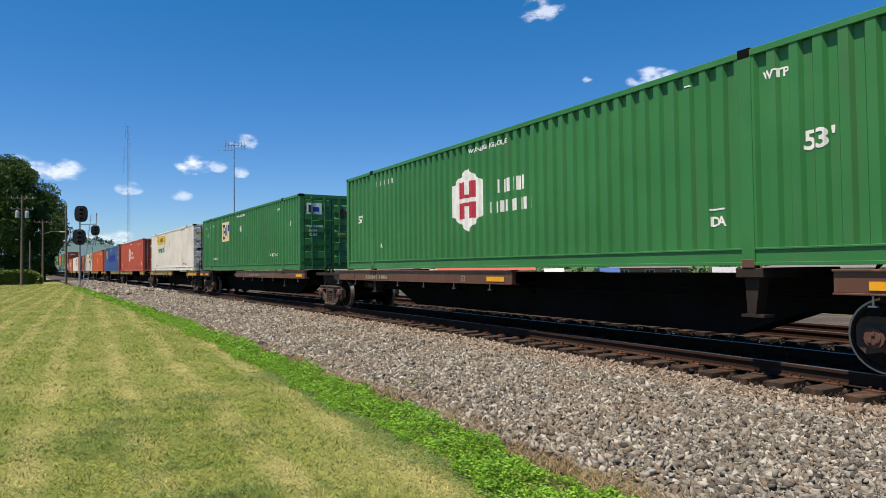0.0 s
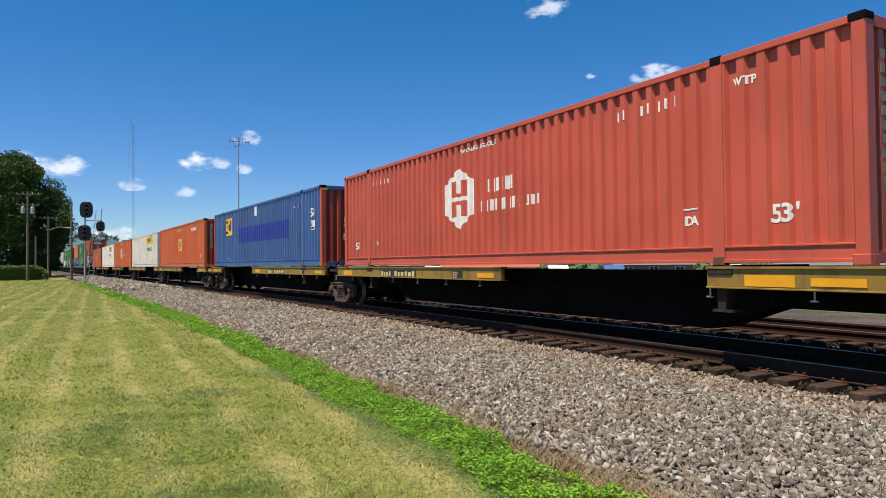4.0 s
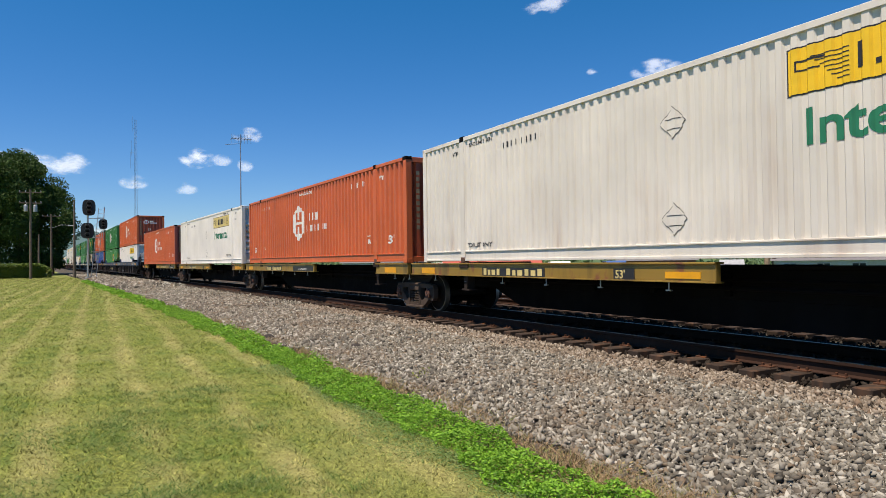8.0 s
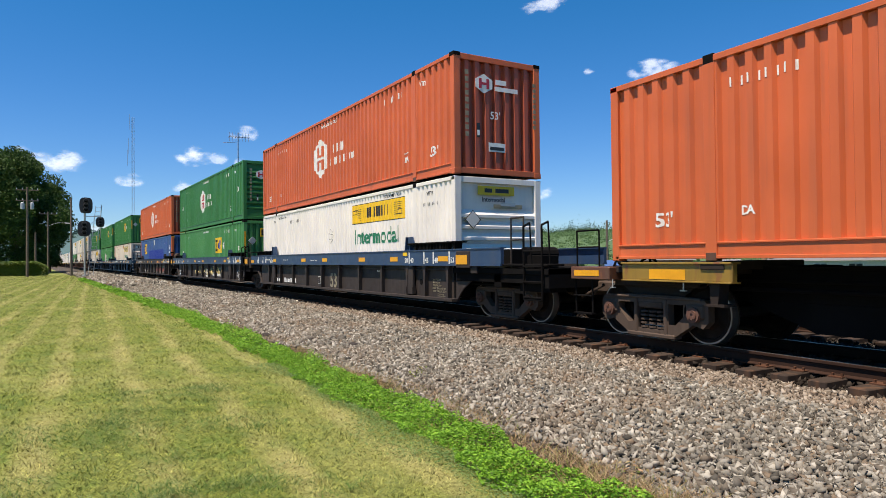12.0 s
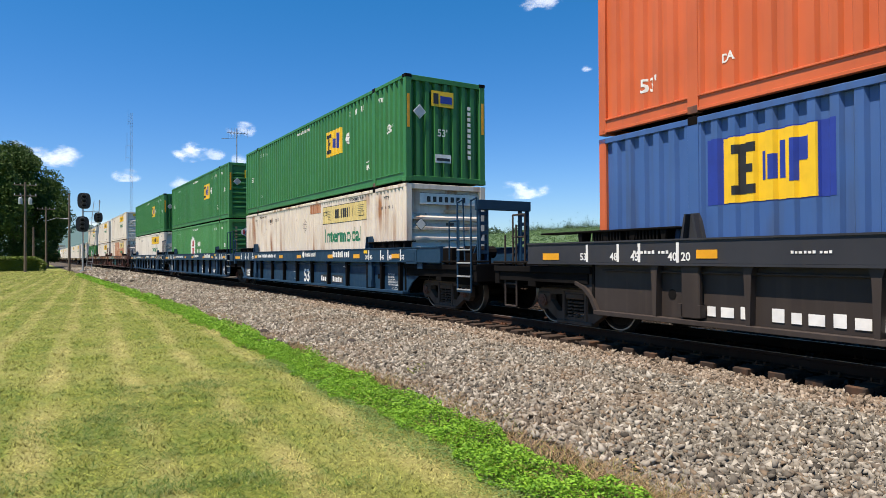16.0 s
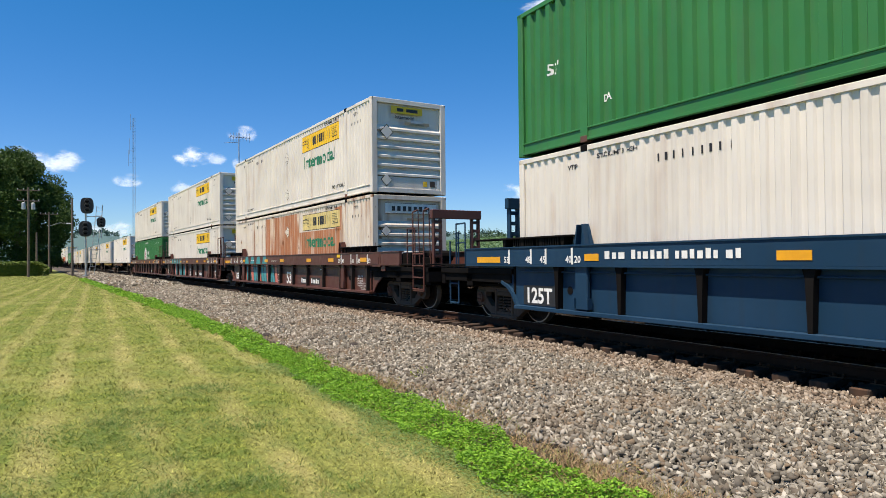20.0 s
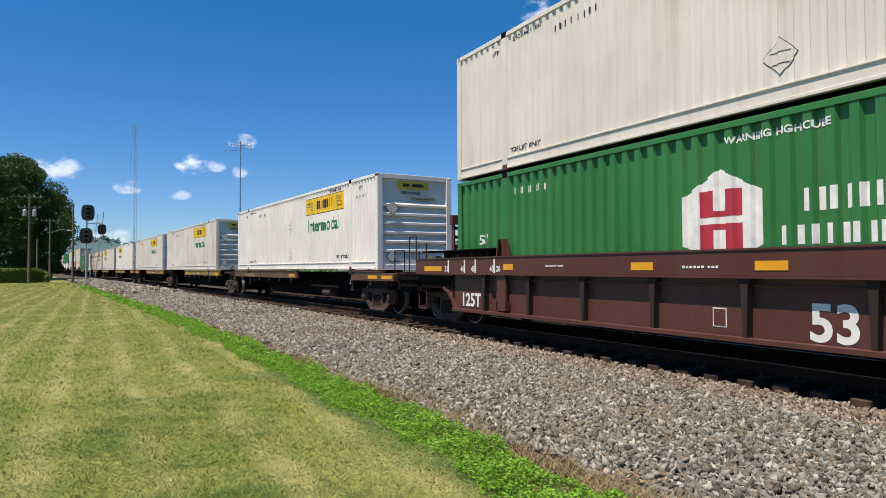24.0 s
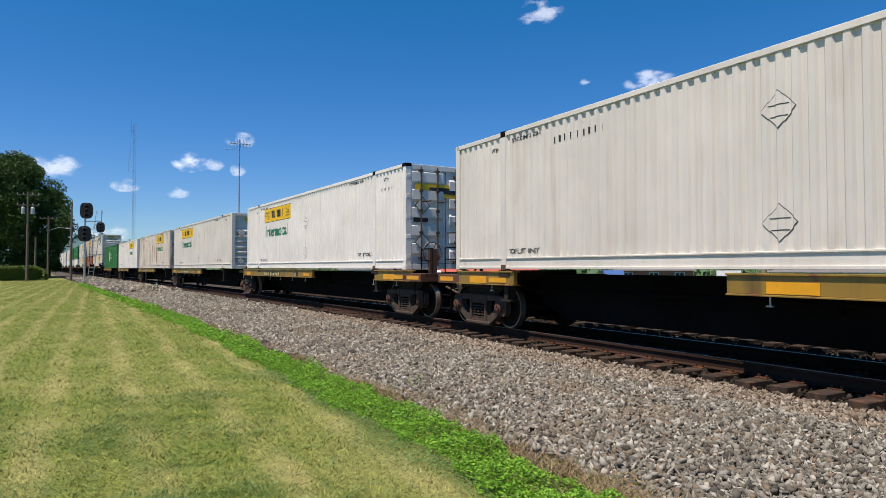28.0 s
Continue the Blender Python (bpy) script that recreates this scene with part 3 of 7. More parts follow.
def diamond(u, v, r=0.25, mat="white"):
    ring = [outline([(u - r, v), (u, v - r), (u + r, v), (u, v + r)], "ink", 2, "placard_frame"),
            outline([(u - r * .95, v), (u, v - r * .95), (u + r * .95, v), (u, v + r * .95)], mat, 3, "placard_holder")]
    return ring + [bars([(u - r * .55, u + r * .55, v + 0.05, v + 0.062), (u - r * .5, u + r * .5, v - 0.10, v - 0.088)], "ink", 4, "placard_slot")]


def panel_mark(u, panel="gold", word_mat="pine", v=2.02):
    """The yellow banner with dark blocks and the green word under it."""
    w, h = 3.62, 0.60
    sc = []
    for i in range(7):
        sc.append((u + 0.62 - 0.05 * i, u + 0.78, v + 0.10 + 0.055 * i, v + 0.112 + 0.055 * i))
        sc.append((u + 2.95, u + 3.2 + 0.05 * i, v + 0.14 + 0.055 * i, v + 0.152 + 0.055 * i))
    curl = [(u + 0.12, u + 0.5, v + 0.40, v + 0.425), (u + 0.12, u + 0.145, v + 0.30, v + 0.42), (u + 0.12, u + 0.42, v + 0.29, v + 0.31),
            (u + 3.1, u + 3.5, v + 0.14, v + 0.165), (u + 3.47, u + 3.495, v + 0.14, v + 0.28), (u + 3.2, u + 3.5, v + 0.27, v + 0.29)]
    return [bars([(u, u + w, v, v + h)], "ink", 1, "banner_edge"), bars([(u + 0.02, u + w - 0.02, v + 0.02, v + h - 0.02)], panel, 2, "banner"),
            bars(blocks(u + 0.80, u + 2.90, v + 0.16, v + 0.46, (0.8, 0.3, 1.1, 0.3, 1.2, 1.2, 1.25, 0.9), 0.28), "ink", 3, "mark"),
            bars(sc + curl, "ink", 3, "scroll_lines"),
            word("Intermodal", u + 0.20, v - 0.61, 0.62, word_mat, 0.014, 1.12)]


def hub_mark(text_mat="chalk", bar_mat="ruby", field="chalk", tail=False, u=6.57):
    hexa = [(u + 0.63, 2.26), (u + 0.2, 2.02), (u, 1.92), (u, 1.20), (u + 0.2, 1.10), (u + 0.63, 0.84), (u + 1.06, 1.10), (u + 1.26, 1.20), (u + 1.26, 1.92), (u + 1.06, 2.02)][::-1]
    mark = [(u + 0.30, u + 0.54, 1.60, 1.97), (u + 0.30, u + 0.54, 1.14, 1.50), (u + 0.72, u + 0.96, 1.60, 1.97), (u + 0.72, u + 0.96, 1.14, 1.50), (u + 0.54, u + 0.72, 1.60, 1.68), (u + 0.54, u + 0.72, 1.42, 1.50)]
    top = blocks(u + 1.84, u + 2.76, 1.58, 1.86, (1.0, 1.0, 1.0), 0.32)
    low = blocks(u + 1.52, u + 2.98, 1.18, 1.42, (1.25, 0.7, 1.0, 1.0, 1.0), 0.25)
    if tail:
        low += blocks(u + 3.14, u + 3.62, 1.20, 1.40, (0.4, 1.0, 1.0), 0.3)
    return [outline(hexa, field, 1, "shield"), bars(mark, bar_mat, 2, "shield_bars"), bars(top + low, text_mat, 1, "mark")]


def square_mark(u, v, w=1.45, h=0.90, panel="gold"):
    return [bars([(u, u + w, v, v + h)], panel, 2, "square_panel"),
            bars([(u + 0.12 * w, u + 0.38 * w, v + 0.12 * h, v + 0.26 * h), (u + 0.12 * w, u + 0.38 * w, v + 0.74 * h, v + 0.88 * h), (u + 0.18 * w, u + 0.27 * w, v + 0.12 * h, v + 0.88 * h), (u + 0.2 * w, u + 0.36 * w, v + 0.44 * h, v + 0.56 * h)], "ink", 3, "mark"),
            bars([(u + 0.44 * w, u + 0.50 * w, v + 0.3 * h, v + 0.72 * h), (u + 0.52 * w, u + 0.60 * w, v + 0.3 * h, v + 0.66 * h), (u + 0.62 * w, u + 0.69 * w, v + 0.3 * h, v + 0.84 * h), (u + 0.74 * w, u + 0.81 * w, v + 0.24 * h, v + 0.84 * h), (u + 0.81 * w, u + 0.92 * w, v + 0.52 * h, v + 0.84 * h)], "royal", 3, "mark")]


def small_marks(mat, idv=2.40, low=False, serial=True):
    """What every box carries: length, warning, height and lift marks; the serial number as plain bars."""
    return [word("53'", 0.95, 0.52 if low else 1.42, 0.30, mat, 0.006), word("53'", 14.92, 0.55 if low else 1.44, 0.33, mat, 0.008), word("WARNING HIGH CUBE", 7.31, 2.58, 0.135, mat, 0.004, 1.05),
            word("WTP", 14.41, 2.42, 0.16, mat, 0.005), word("DA", 13.57, 0.58, 0.19, mat, 0.006), bars([(13.57, 13.83, 0.80, 0.825)], mat, 2, "marking"),
            word("DA", 2.43, 0.62, 0.17, mat, 0.005), bars(blocks(12.2, 13.5, idv, idv + 0.16, (0.8,) * 8, 0.6) if serial else [(13.2, 13.3, 2.62, 2.64)], mat, 2, "serial_bars"),
            bars(blocks(2.3, 3.3, idv, idv + 0.13, (0.8,) * 8, 0.6), mat, 2, "serial_bars")]


def banner_marks(mat="ink"):
    return [word("TOP LIFT ONLY", 12.95, 0.40, 0.15, mat, 0.003, 1.02), word("TOP LIFT ONLY", 2.15, 0.34, 0.14, mat, 0.003, 1.05), word("STACK LIMIT 3 HIGH", 12.35, 2.66, 0.12, mat, 0.002, 0.9),
            word("WTP", 14.76, 2.52, 0.14, mat, 0.003), word("WTP", 1.5, 2.5, 0.12, mat, 0.003), word("STACK LIMIT 3 HIGH", 2.3, 2.62, 0.11, mat, 0.002, 0.9), bars(blocks(3.6, 5.0, 2.38, 2.50, (0.8,) * 9, 0.6), mat, 2, "serial_bars"),
            bars(blocks(14.55, 15.3, 2.26, 2.34, (0.8,) * 7, 0.5), mat, 2, "marking")]


def end_marks(kind):
    """Panels on the end that faces the camera's way."""
    def plate(y0, y1, z0, z1, mat, out, name):
        def put(e):
            me = cached(("plate", y0, y1, z0, z1, mat, out), lambda: Shape().box(-LEN / 2 - out - 0.004, -LEN / 2 - out, y0, y1, z0, z1).done(name, mat))
            part(name, me, e)
        return put

    def tilted(y, z, r, mat, out):
        def put(e):
            def make():
                return Shape().prism([(-r, 0), (0, -r), (r, 0), (0, r)], 0, 0.006).done("placard", mat)
            part("placard", cached(("tilt", r, mat), make), e, pose(-LEN / 2 - out, y, z, 0, 0, 90))
        return put
    def text(t, y, z, size, mat, out, bold=0.004):
        def put(e):
            def make():
                vs, fs = letters(t, size, bold)
                return mesh_of("lettering", [(-a, 0.0, b) for a, b in vs], fs, mat)
            part("lettering", cached(("flat", t, size, mat, bold), make), e, pose(-LEN / 2 - out, y, z, 0, 0, 90))
        return put

    def framed(y, z, r, out):
        """A placard holder: dark rim, white plate, a slot across it."""
        return [tilted(y, z, r, "ink", out), tilted(y, z, r * 0.88, "white", out + 0.004), plate(y - r * 0.5, y + r * 0.5, z - 0.012, z + 0.012, "ink", out + 0.005, "placard_slot")]

    def column(y, z0, z1, n, mat, out):
        k = (z1 - z0) / (n * 1.5)
        return [plate(y - 0.05, y + 0.05, z1 - (1.5 * i + 1) * k, z1 - 1.5 * i * k, mat, out, "serial_bars") for i in range(n)]
    if kind == "banner":
        return [plate(-0.47, 0.62, 2.46, 2.68, "gold", -0.04, "banner"), plate(-0.30, 0.10, 2.52, 2.62, "ink", -0.036, "mark"), plate(0.20, 0.42, 2.52, 2.62, "ink", -0.036, "mark"), text("Intermodal", 0.50, 2.30, 0.155, "ink", -0.036, 0.004), plate(-0.72, 0.16, 2.14, 2.24, "faded", -0.038, "serial_bars"),
                plate(-0.50, -0.05, 2.20, 2.28, "zinc", -0.032, "latch_bar"), plate(-0.62, -0.48, 0.24, 0.40, "gold", -0.03, "small_label"), plate(-0.90, -0.72, 0.24, 0.42, "truck", -0.03, "small_label"), plate(-1.06, -0.97, 0.20, 0.44, "chalk", -0.02, "document_holder")] + framed(0.80, 1.85, 0.23, 0.012) + framed(0.80, 0.40, 0.20, -0.028)
    if kind == "banner_white":
        row = [plate(-0.62 + 0.19 * i, -0.62 + 0.19 * i + 0.11, 2.40, 2.55, "ink", -0.034, "mark") for i in range(7)]
        return [plate(-0.95, 0.85, 2.33, 2.64, "chalk", -0.042, "banner"), plate(-0.95, 0.85, 2.325, 2.335, "ink", -0.036, "banner_line"), plate(-0.95, 0.85, 2.635, 2.645, "ink", -0.036, "banner_line"), *framed(0.85, 1.78, 0.18, 0.012), plate(-0.5, 0.1, 2.12, 2.20, "faded", -0.038, "serial_bars"), plate(-0.2, 0.05, 1.75, 1.83, "ink", 0.012, "marking")] + row
    if kind == "shield":
        def hexagon(e):
            part("shield", cached("endhex", lambda: Shape().prism([(-0.25, 0.1), (0, 0.24), (0.25, 0.1), (0.25, -0.1), (0, -0.24), (-0.25, -0.1)], 0, 0.005).done("shield", "chalk")), e, pose(-LEN / 2 + 0.016, 0.42, 2.22, 0, 0, 90))
        return [hexagon, plate(0.27, 0.35, 2.10, 2.34, "ruby", -0.008, "shield_bar"), plate(0.49, 0.57, 2.10, 2.34, "ruby", -0.008, "shield_bar"), plate(0.33, 0.51, 2.19, 2.25, "ruby", -0.007, "shield_bar"), plate(-0.25, 0.08, 2.24, 2.36, "chalk", -0.016, "mark"), plate(-0.6, 0.1, 2.08, 2.19, "chalk", -0.016, "mark"),
                text("53'", 0.25, 1.38, 0.26, "chalk", -0.012), plate(0.55, 0.64, 0.9, 1.25, "ink", -0.016, "document_holder"), plate(0.56, 0.63, 0.95, 1.08, "chalk", -0.011, "document_label"), plate(-0.2, 0.3, 0.58, 0.80, "chalk", -0.016, "warning_plate"), plate(-0.16, 0.26, 0.62, 0.70, "ink", -0.011, "warning_bars")] + column(0.92, 0.85, 2.5, 10, "faded", -0.014) + column(-1.12, 1.2, 2.4, 9, "faded", -0.004)
    if kind == "blue53":
        return [text("53", 0.45, 1.45, 0.46, "chalk", -0.012, 0.014), plate(0.02, 0.45, 0.95, 1.18, "chalk", -0.016, "width_plate"), plate(0.06, 0.41, 1.0, 1.06, "ink", -0.011, "marking"), plate(1.05, 1.25, 2.72, 2.78, "gold", 0.0, "hazard_strip")] + column(-0.85, 0.9, 1.9, 8, "chalk", -0.014)
    if kind == "square":
        return [plate(-0.23, 0.48, 2.10, 2.53, "gold", -0.016, "square_panel"), plate(0.26, 0.42, 2.17, 2.46, "ink", -0.011, "mark"), plate(-0.18, 0.20, 2.20, 2.40, "royal", -0.011, "mark"), tilted(0.86, 1.9, 0.2, "chalk", -0.012), tilted(0.86, 1.9, 0.17, "zinc", -0.006), text("53'", 0.30, 1.28, 0.28, "chalk", -0.012),
                plate(-0.14, 0.37, 0.55, 0.78, "chalk", -0.016, "warning_plate"), plate(-0.1, 0.33, 0.60, 0.68, "ink", -0.011, "warning_bars"), plate(1.17, 1.25, 1.45, 2.35, "amber", 0.0, "yellow_strip"), plate(-1.25, -1.17, 1.45, 2.35, "amber", 0.0, "yellow_strip")] + column(-0.75, 0.65, 2.2, 10, "chalk", -0.014)
    if kind == "square_plain":
        return [plate(-0.55, 0.45, 2.02, 2.52, "gold", -0.016, "square_panel"), plate(0.20, 0.38, 2.10, 2.44, "ink", -0.011, "mark"), plate(-0.12, 0.10, 2.18, 2.38, "royal", -0.011, "mark"), plate(-0.42, -0.20, 2.18, 2.38, "royal", -0.011, "mark"), text("53'", 0.30, 1.52, 0.28, "chalk", -0.012), plate(0.80, 0.92, 1.15, 2.55, "chalk", -0.016, "serial_plate"),
                plate(-0.35, -0.12, 1.02, 1.20, "chalk", -0.016, "warning_plate")] + column(0.86, 1.2, 2.5, 11, "ink", -0.011)
    if kind == "doors_banner":
        return [plate(-1.0, 1.0, 2.0, 2.36, "gold", 0.0, "banner"), plate(-0.62, 0.55, 2.1, 2.27, "ink", 0.004, "mark"), *framed(0.78, 1.75, 0.24, 0.02), *framed(0.78, 0.75, 0.24, 0.02), plate(-0.9, -0.6, 0.6, 0.95, "gold", 0.0, "warning_plate"), plate(0.6, 1.05, 1.3, 1.5, "ink", 0.0, "warning_plate")]
    if kind == "doors_square":
        return [plate(0.42, 1.02, 2.12, 2.55, "chalk", 0.012, "square_panel"), plate(0.82, 0.95, 2.2, 2.47, "ink", 0.017, "mark"), plate(0.52, 0.78, 2.22, 2.40, "royal", 0.017, "mark"), text("WARNING", 1.02, 1.62, 0.13, "chalk", 0.014, 0.003), text("HIGH", 0.93, 1.46, 0.13, "chalk", 0.014, 0.003), text("CUBE", 0.93, 1.30, 0.13, "chalk", 0.014, 0.003), text("53'", 0.36, 1.38, 0.24, "ink", 0.014), tilted(-0.45, 2.18, 0.22, "truck", 0.012),
                plate(-1.05, -0.62, 2.1, 2.22, "chalk", 0.012, "serial_bars"), plate(-1.05, -0.62, 2.28, 2.38, "chalk", 0.012, "serial_bars"), plate(-1.05, -0.65, 1.3, 1.36, "chalk", 0.012, "marking"), plate(-1.05, -0.65, 1.45, 1.51, "chalk", 0.012, "marking"), plate(-0.55, -0.25, 1.35, 1.42, "gold", 0.012, "marking"), plate(-1.05, -0.62, 0.72, 0.95, "chalk", 0.012, "warning_plate"), plate(-1.0, -0.67, 0.76, 0.84, "ruby", 0.017, "warning_bars")]
    return []


def box_of(colour, kind, end, label, **kw):
    """One load in the livery that its kind names."""
    # light aluminium boxes have finer folds than steel ones
    RIB["deep"], RIB["pitch"] = (0.030, 0.2125) if colour in ("white", "clean", "cream") else (0.058, 0.28)
    d = []
    if kind == "shield":
        d = hub_mark() + small_marks("chalk", serial=not label.startswith("bright")) + end_marks("shield")
    elif kind == "shield_white":
        d = hub_mark("chalk", colour, "chalk", True) + small_marks("chalk", 2.36, True) + end_marks("shield")
    elif kind == "square_low":
        d = square_mark(4.46, 1.50, 1.46, 1.0, "fadegold") + [word("53'", 1.22, 1.90, 0.22, "chalk", 0.006), word("53'", 14.92, 1.74, 0.24, "chalk", 0.008), word("WTP", 2.52, 2.36, 0.14, "chalk", 0.004), word("WTP", 13.5, 2.42, 0.15, "chalk", 0.005), word("WARNING HIGH CUBE", 7.31, 2.58, 0.135, "chalk", 0.004, 1.05), word("TOP LIFT ONLY", 2.52, 0.58, 0.155, "chalk", 0.004), bars(blocks(0.9, 2.0, 2.34, 2.46, (0.8,) * 8, 0.6), "chalk", 2, "serial_bars"), word("TOP LIFT ONLY", 12.35, 0.58, 0.17, "chalk", 0.004)] + end_marks("doors_square") + diamond(8.0, 2.0, 0.16)
    elif kind == "square_high":
        d = square_mark(10.25, 1.36, 1.40, 0.85) + small_marks("chalk") + diamond(12.2, 1.75, 0.2, "chalk") + end_marks("square")
    elif kind == "square_blue":
        d = [bars([(2.18, 4.03, 1.60, 2.52)], "royal", 1, "dark_patch"), bars([(4.98, 12.6, 1.16, 1.90)], "royal", 1, "dark_stripe")] + square_mark(2.45, 1.61, 1.35, 0.89) + [bars([(13.09, 13.89, 2.27, 2.38)], "royal", 2, "serial_plate"), bars(blocks(13.15, 13.83, 2.29, 2.36, (0.8,) * 7, 0.6), "chalk", 3, "serial_bars"), bars([(7.76, 8.22, 2.32, 2.75)], "chalk", 2, "marking"), word("53", 15.05, 1.83, 0.42, "chalk", 0.012), bars([(15.07, 15.50, 1.34, 1.68)], "chalk", 2, "width_plate"), bars([(15.11, 15.46, 1.38, 1.44), (15.15, 15.20, 1.48, 1.64), (15.26, 15.31, 1.48, 1.64)], "ink", 3, "width_bars"), bars([(2.95, 3.1, 0.40, 0.44)], "chalk", 2, "marking")] + end_marks("blue53")
    elif kind == "square_orange":
        d = [bars([(6.45, 7.86, 0.80, 2.30)], "redpatch", 1, "repainted_patch"), bars([(9.17, 10.22, 1.15, 1.90)], "redpatch", 1, "repainted_patch")] + square_mark(7.86, 1.10, 1.31, 0.82) + [word("53'", 1.2, 0.55, 0.26, "chalk", 0.006), word("53'", 14.9, 0.55, 0.3, "chalk", 0.006), word("WARNING HIGH CUBE", 7.6, 2.48, 0.14, "chalk", 0.004, 0.95), bars([(12.4, 13.1, 2.30, 2.48), (13.15, 14.0, 2.30, 2.48)], "chalk", 2, "serial_plate"), bars(blocks(12.5, 13.9, 2.33, 2.45, (0.8,) * 9, 0.6), "ink", 3, "serial_bars")] + end_marks("square_plain")
    elif kind in ("banner_far", "banner_near", "banner_faded"):
        u = 2.80 if kind == "banner_far" else 9.95
        d = panel_mark(u, "paleyellow" if kind == "banner_faded" else "gold") + banner_marks() + diamond(8.15, 1.72 if colour == "clean" else 2.06, mat=colour) + diamond(8.15, 0.62, mat=colour) + end_marks("doors_banner" if end == "doors" else "banner_white" if kind == "banner_faded" else "banner")
    return container(colour, end, plate=kind, decals=d + kw.pop("more", []), label=label, **kw)


FLOOR, LOWER, UPPER = 1.634, 0.78, 3.72


# ---- running gear ----
WHEELS = []
WHEEL_R = 0.457


def wheelset_mesh():
    s = Shape()
    ring = [(0.0, 0.10), (0.06, 0.10), (0.06, 0.20), (0.03, 0.24), (0.035, 0.36), (0.07, 0.39), (0.07, 0.445), (0.0, WHEEL_R), (-0.045, WHEEL_R + 0.004), (-0.05, WHEEL_R + 0.028), (-0.065, WHEEL_R + 0.02), (-0.07, 0.39), (-0.02, 0.36), (-0.02, 0.24), (-0.05, 0.18), (-0.05, 0.10)]
    b = bmesh.new()
    n = 36
    for side in (1, -1):
        rows = []
        for k in range(n):
            a = 2 * math.pi * k / n
            rows.append([b.verts.new((r * math.sin(a), side * (0.7475 + y), r * math.cos(a))) for y, r in ring])
        for k in range(n):
            for i in range(len(ring)):
                j = (i + 1) % len(ring)
                b.faces.new((rows[k][i], rows[k][j], rows[(k + 1) % n][j], rows[(k + 1) % n][i]))
    bmesh.ops.recalc_face_normals(b, faces=b.faces[:])
    s.add(b)
    s.rod((0, -0.98, 0), (0, 0.98, 0), 0.085, 12)
    return s.done("wheelset", "wheelsteel")


WHEEL_MESH = wheelset_mesh()


def tread_mesh():
    b = bmesh.new()
    n = 36
    for side in (1, -1):
        rows = []
        for k in range(n):
            a = 2 * math.pi * k / n
            rows.append([b.verts.new((r * math.sin(a), side * (0.7475 + y), r * math.cos(a))) for y, r in ((0.071, 0.425), (0.0715, 0.449), (0.0, WHEEL_R + 0.003), (-0.044, WHEEL_R + 0.008))])
        for k in range(n):
            for i in (0, 1, 2):
                b.faces.new((rows[k][i], rows[k][i + 1], rows[(k + 1) % n][i + 1], rows[(k + 1) % n][i]))
    s = Shape()
    s.add(b)
    return s.done("wheel_tread", "tread")


TREAD_MESH = tread_mesh()


def sideframe_mesh():
    """Cast sideframe: two raked windows, a spring nest between, pedestal jaws at the axles."""
    outer = [(-1.12, 0.13), (-1.06, 0.22), (-0.55, 0.26), (0.55, 0.26), (1.06, 0.22), (1.12, 0.13), (1.12, -0.10), (1.02, -0.20), (0.84, -0.16), (0.44, -0.40), (-0.44, -0.40), (-0.84, -0.16), (-1.02, -0.20), (-1.12, -0.10)]
    hole = [(0.36, 0.13), (0.70, 0.13), (0.76, 0.05), (0.50, -0.19), (0.37, -0.19)]
    b = bmesh.new()
    h2 = [(-x, z) for x, z in hole][::-1]
    mid = [(-0.27, 0.14), (0.27, 0.14), (0.27, -0.28), (-0.27, -0.28)]
    rims = [outer, hole, h2, mid]
    for y in (0.065, -0.065):
        es = []
        for ring in rims:
            vs = [b.verts.new((x, y, z)) for x, z in ring]
            es += [b.edges.new((vs[i], vs[(i + 1) % len(vs)])) for i in range(len(vs))]
        bmesh.ops.triangle_fill(b, use_beauty=True, use_dissolve=False, edges=es)
    for ring in rims:
        for i in range(len(ring)):
            (x0, z0), (x1, z1) = ring[i], ring[(i + 1) % len(ring)]
            q = [b.verts.new(c) for c in ((x0, 0.065, z0), (x1, 0.065, z1), (x1, -0.065, z1), (x0, -0.065, z0))]
            b.faces.new(q)
    bmesh.ops.remove_doubles(b, verts=b.verts[:], dist=0.0005)
    bmesh.ops.recalc_face_normals(b, faces=b.faces[:])
    s = Shape()
    s.add(b)
    for sg in (1, -1):
        s.box(sg * 0.89 - 0.17, sg * 0.89 + 0.17, -0.10, 0.10, -0.06, 0.16, 0.03)
        s.box(sg * 0.31 - 0.035, sg * 0.31 + 0.035, -0.09, 0.09, -0.36, 0.2, 0.015)
    s.box(-1.0, 1.0, 0.055, 0.09, 0.205, 0.245, 0.012).box(-0.5, 0.5, -0.09, 0.10, -0.41, -0.34, 0.015)
    return s.done("sideframe", "truck")


SIDEFRAME = sideframe_mesh()


def springs():
    s = Shape()
    for x in (-0.17, 0.0, 0.17):
        for k in range(6):
            s.rod((x, 0, -0.33 + 0.062 * k), (x, 0, -0.30 + 0.062 * k), 0.075, 10)
    s.box(-0.26, 0.26, -0.08, 0.08, 0.05, 0.16, 0.02)
    return s.done("spring", "truck")


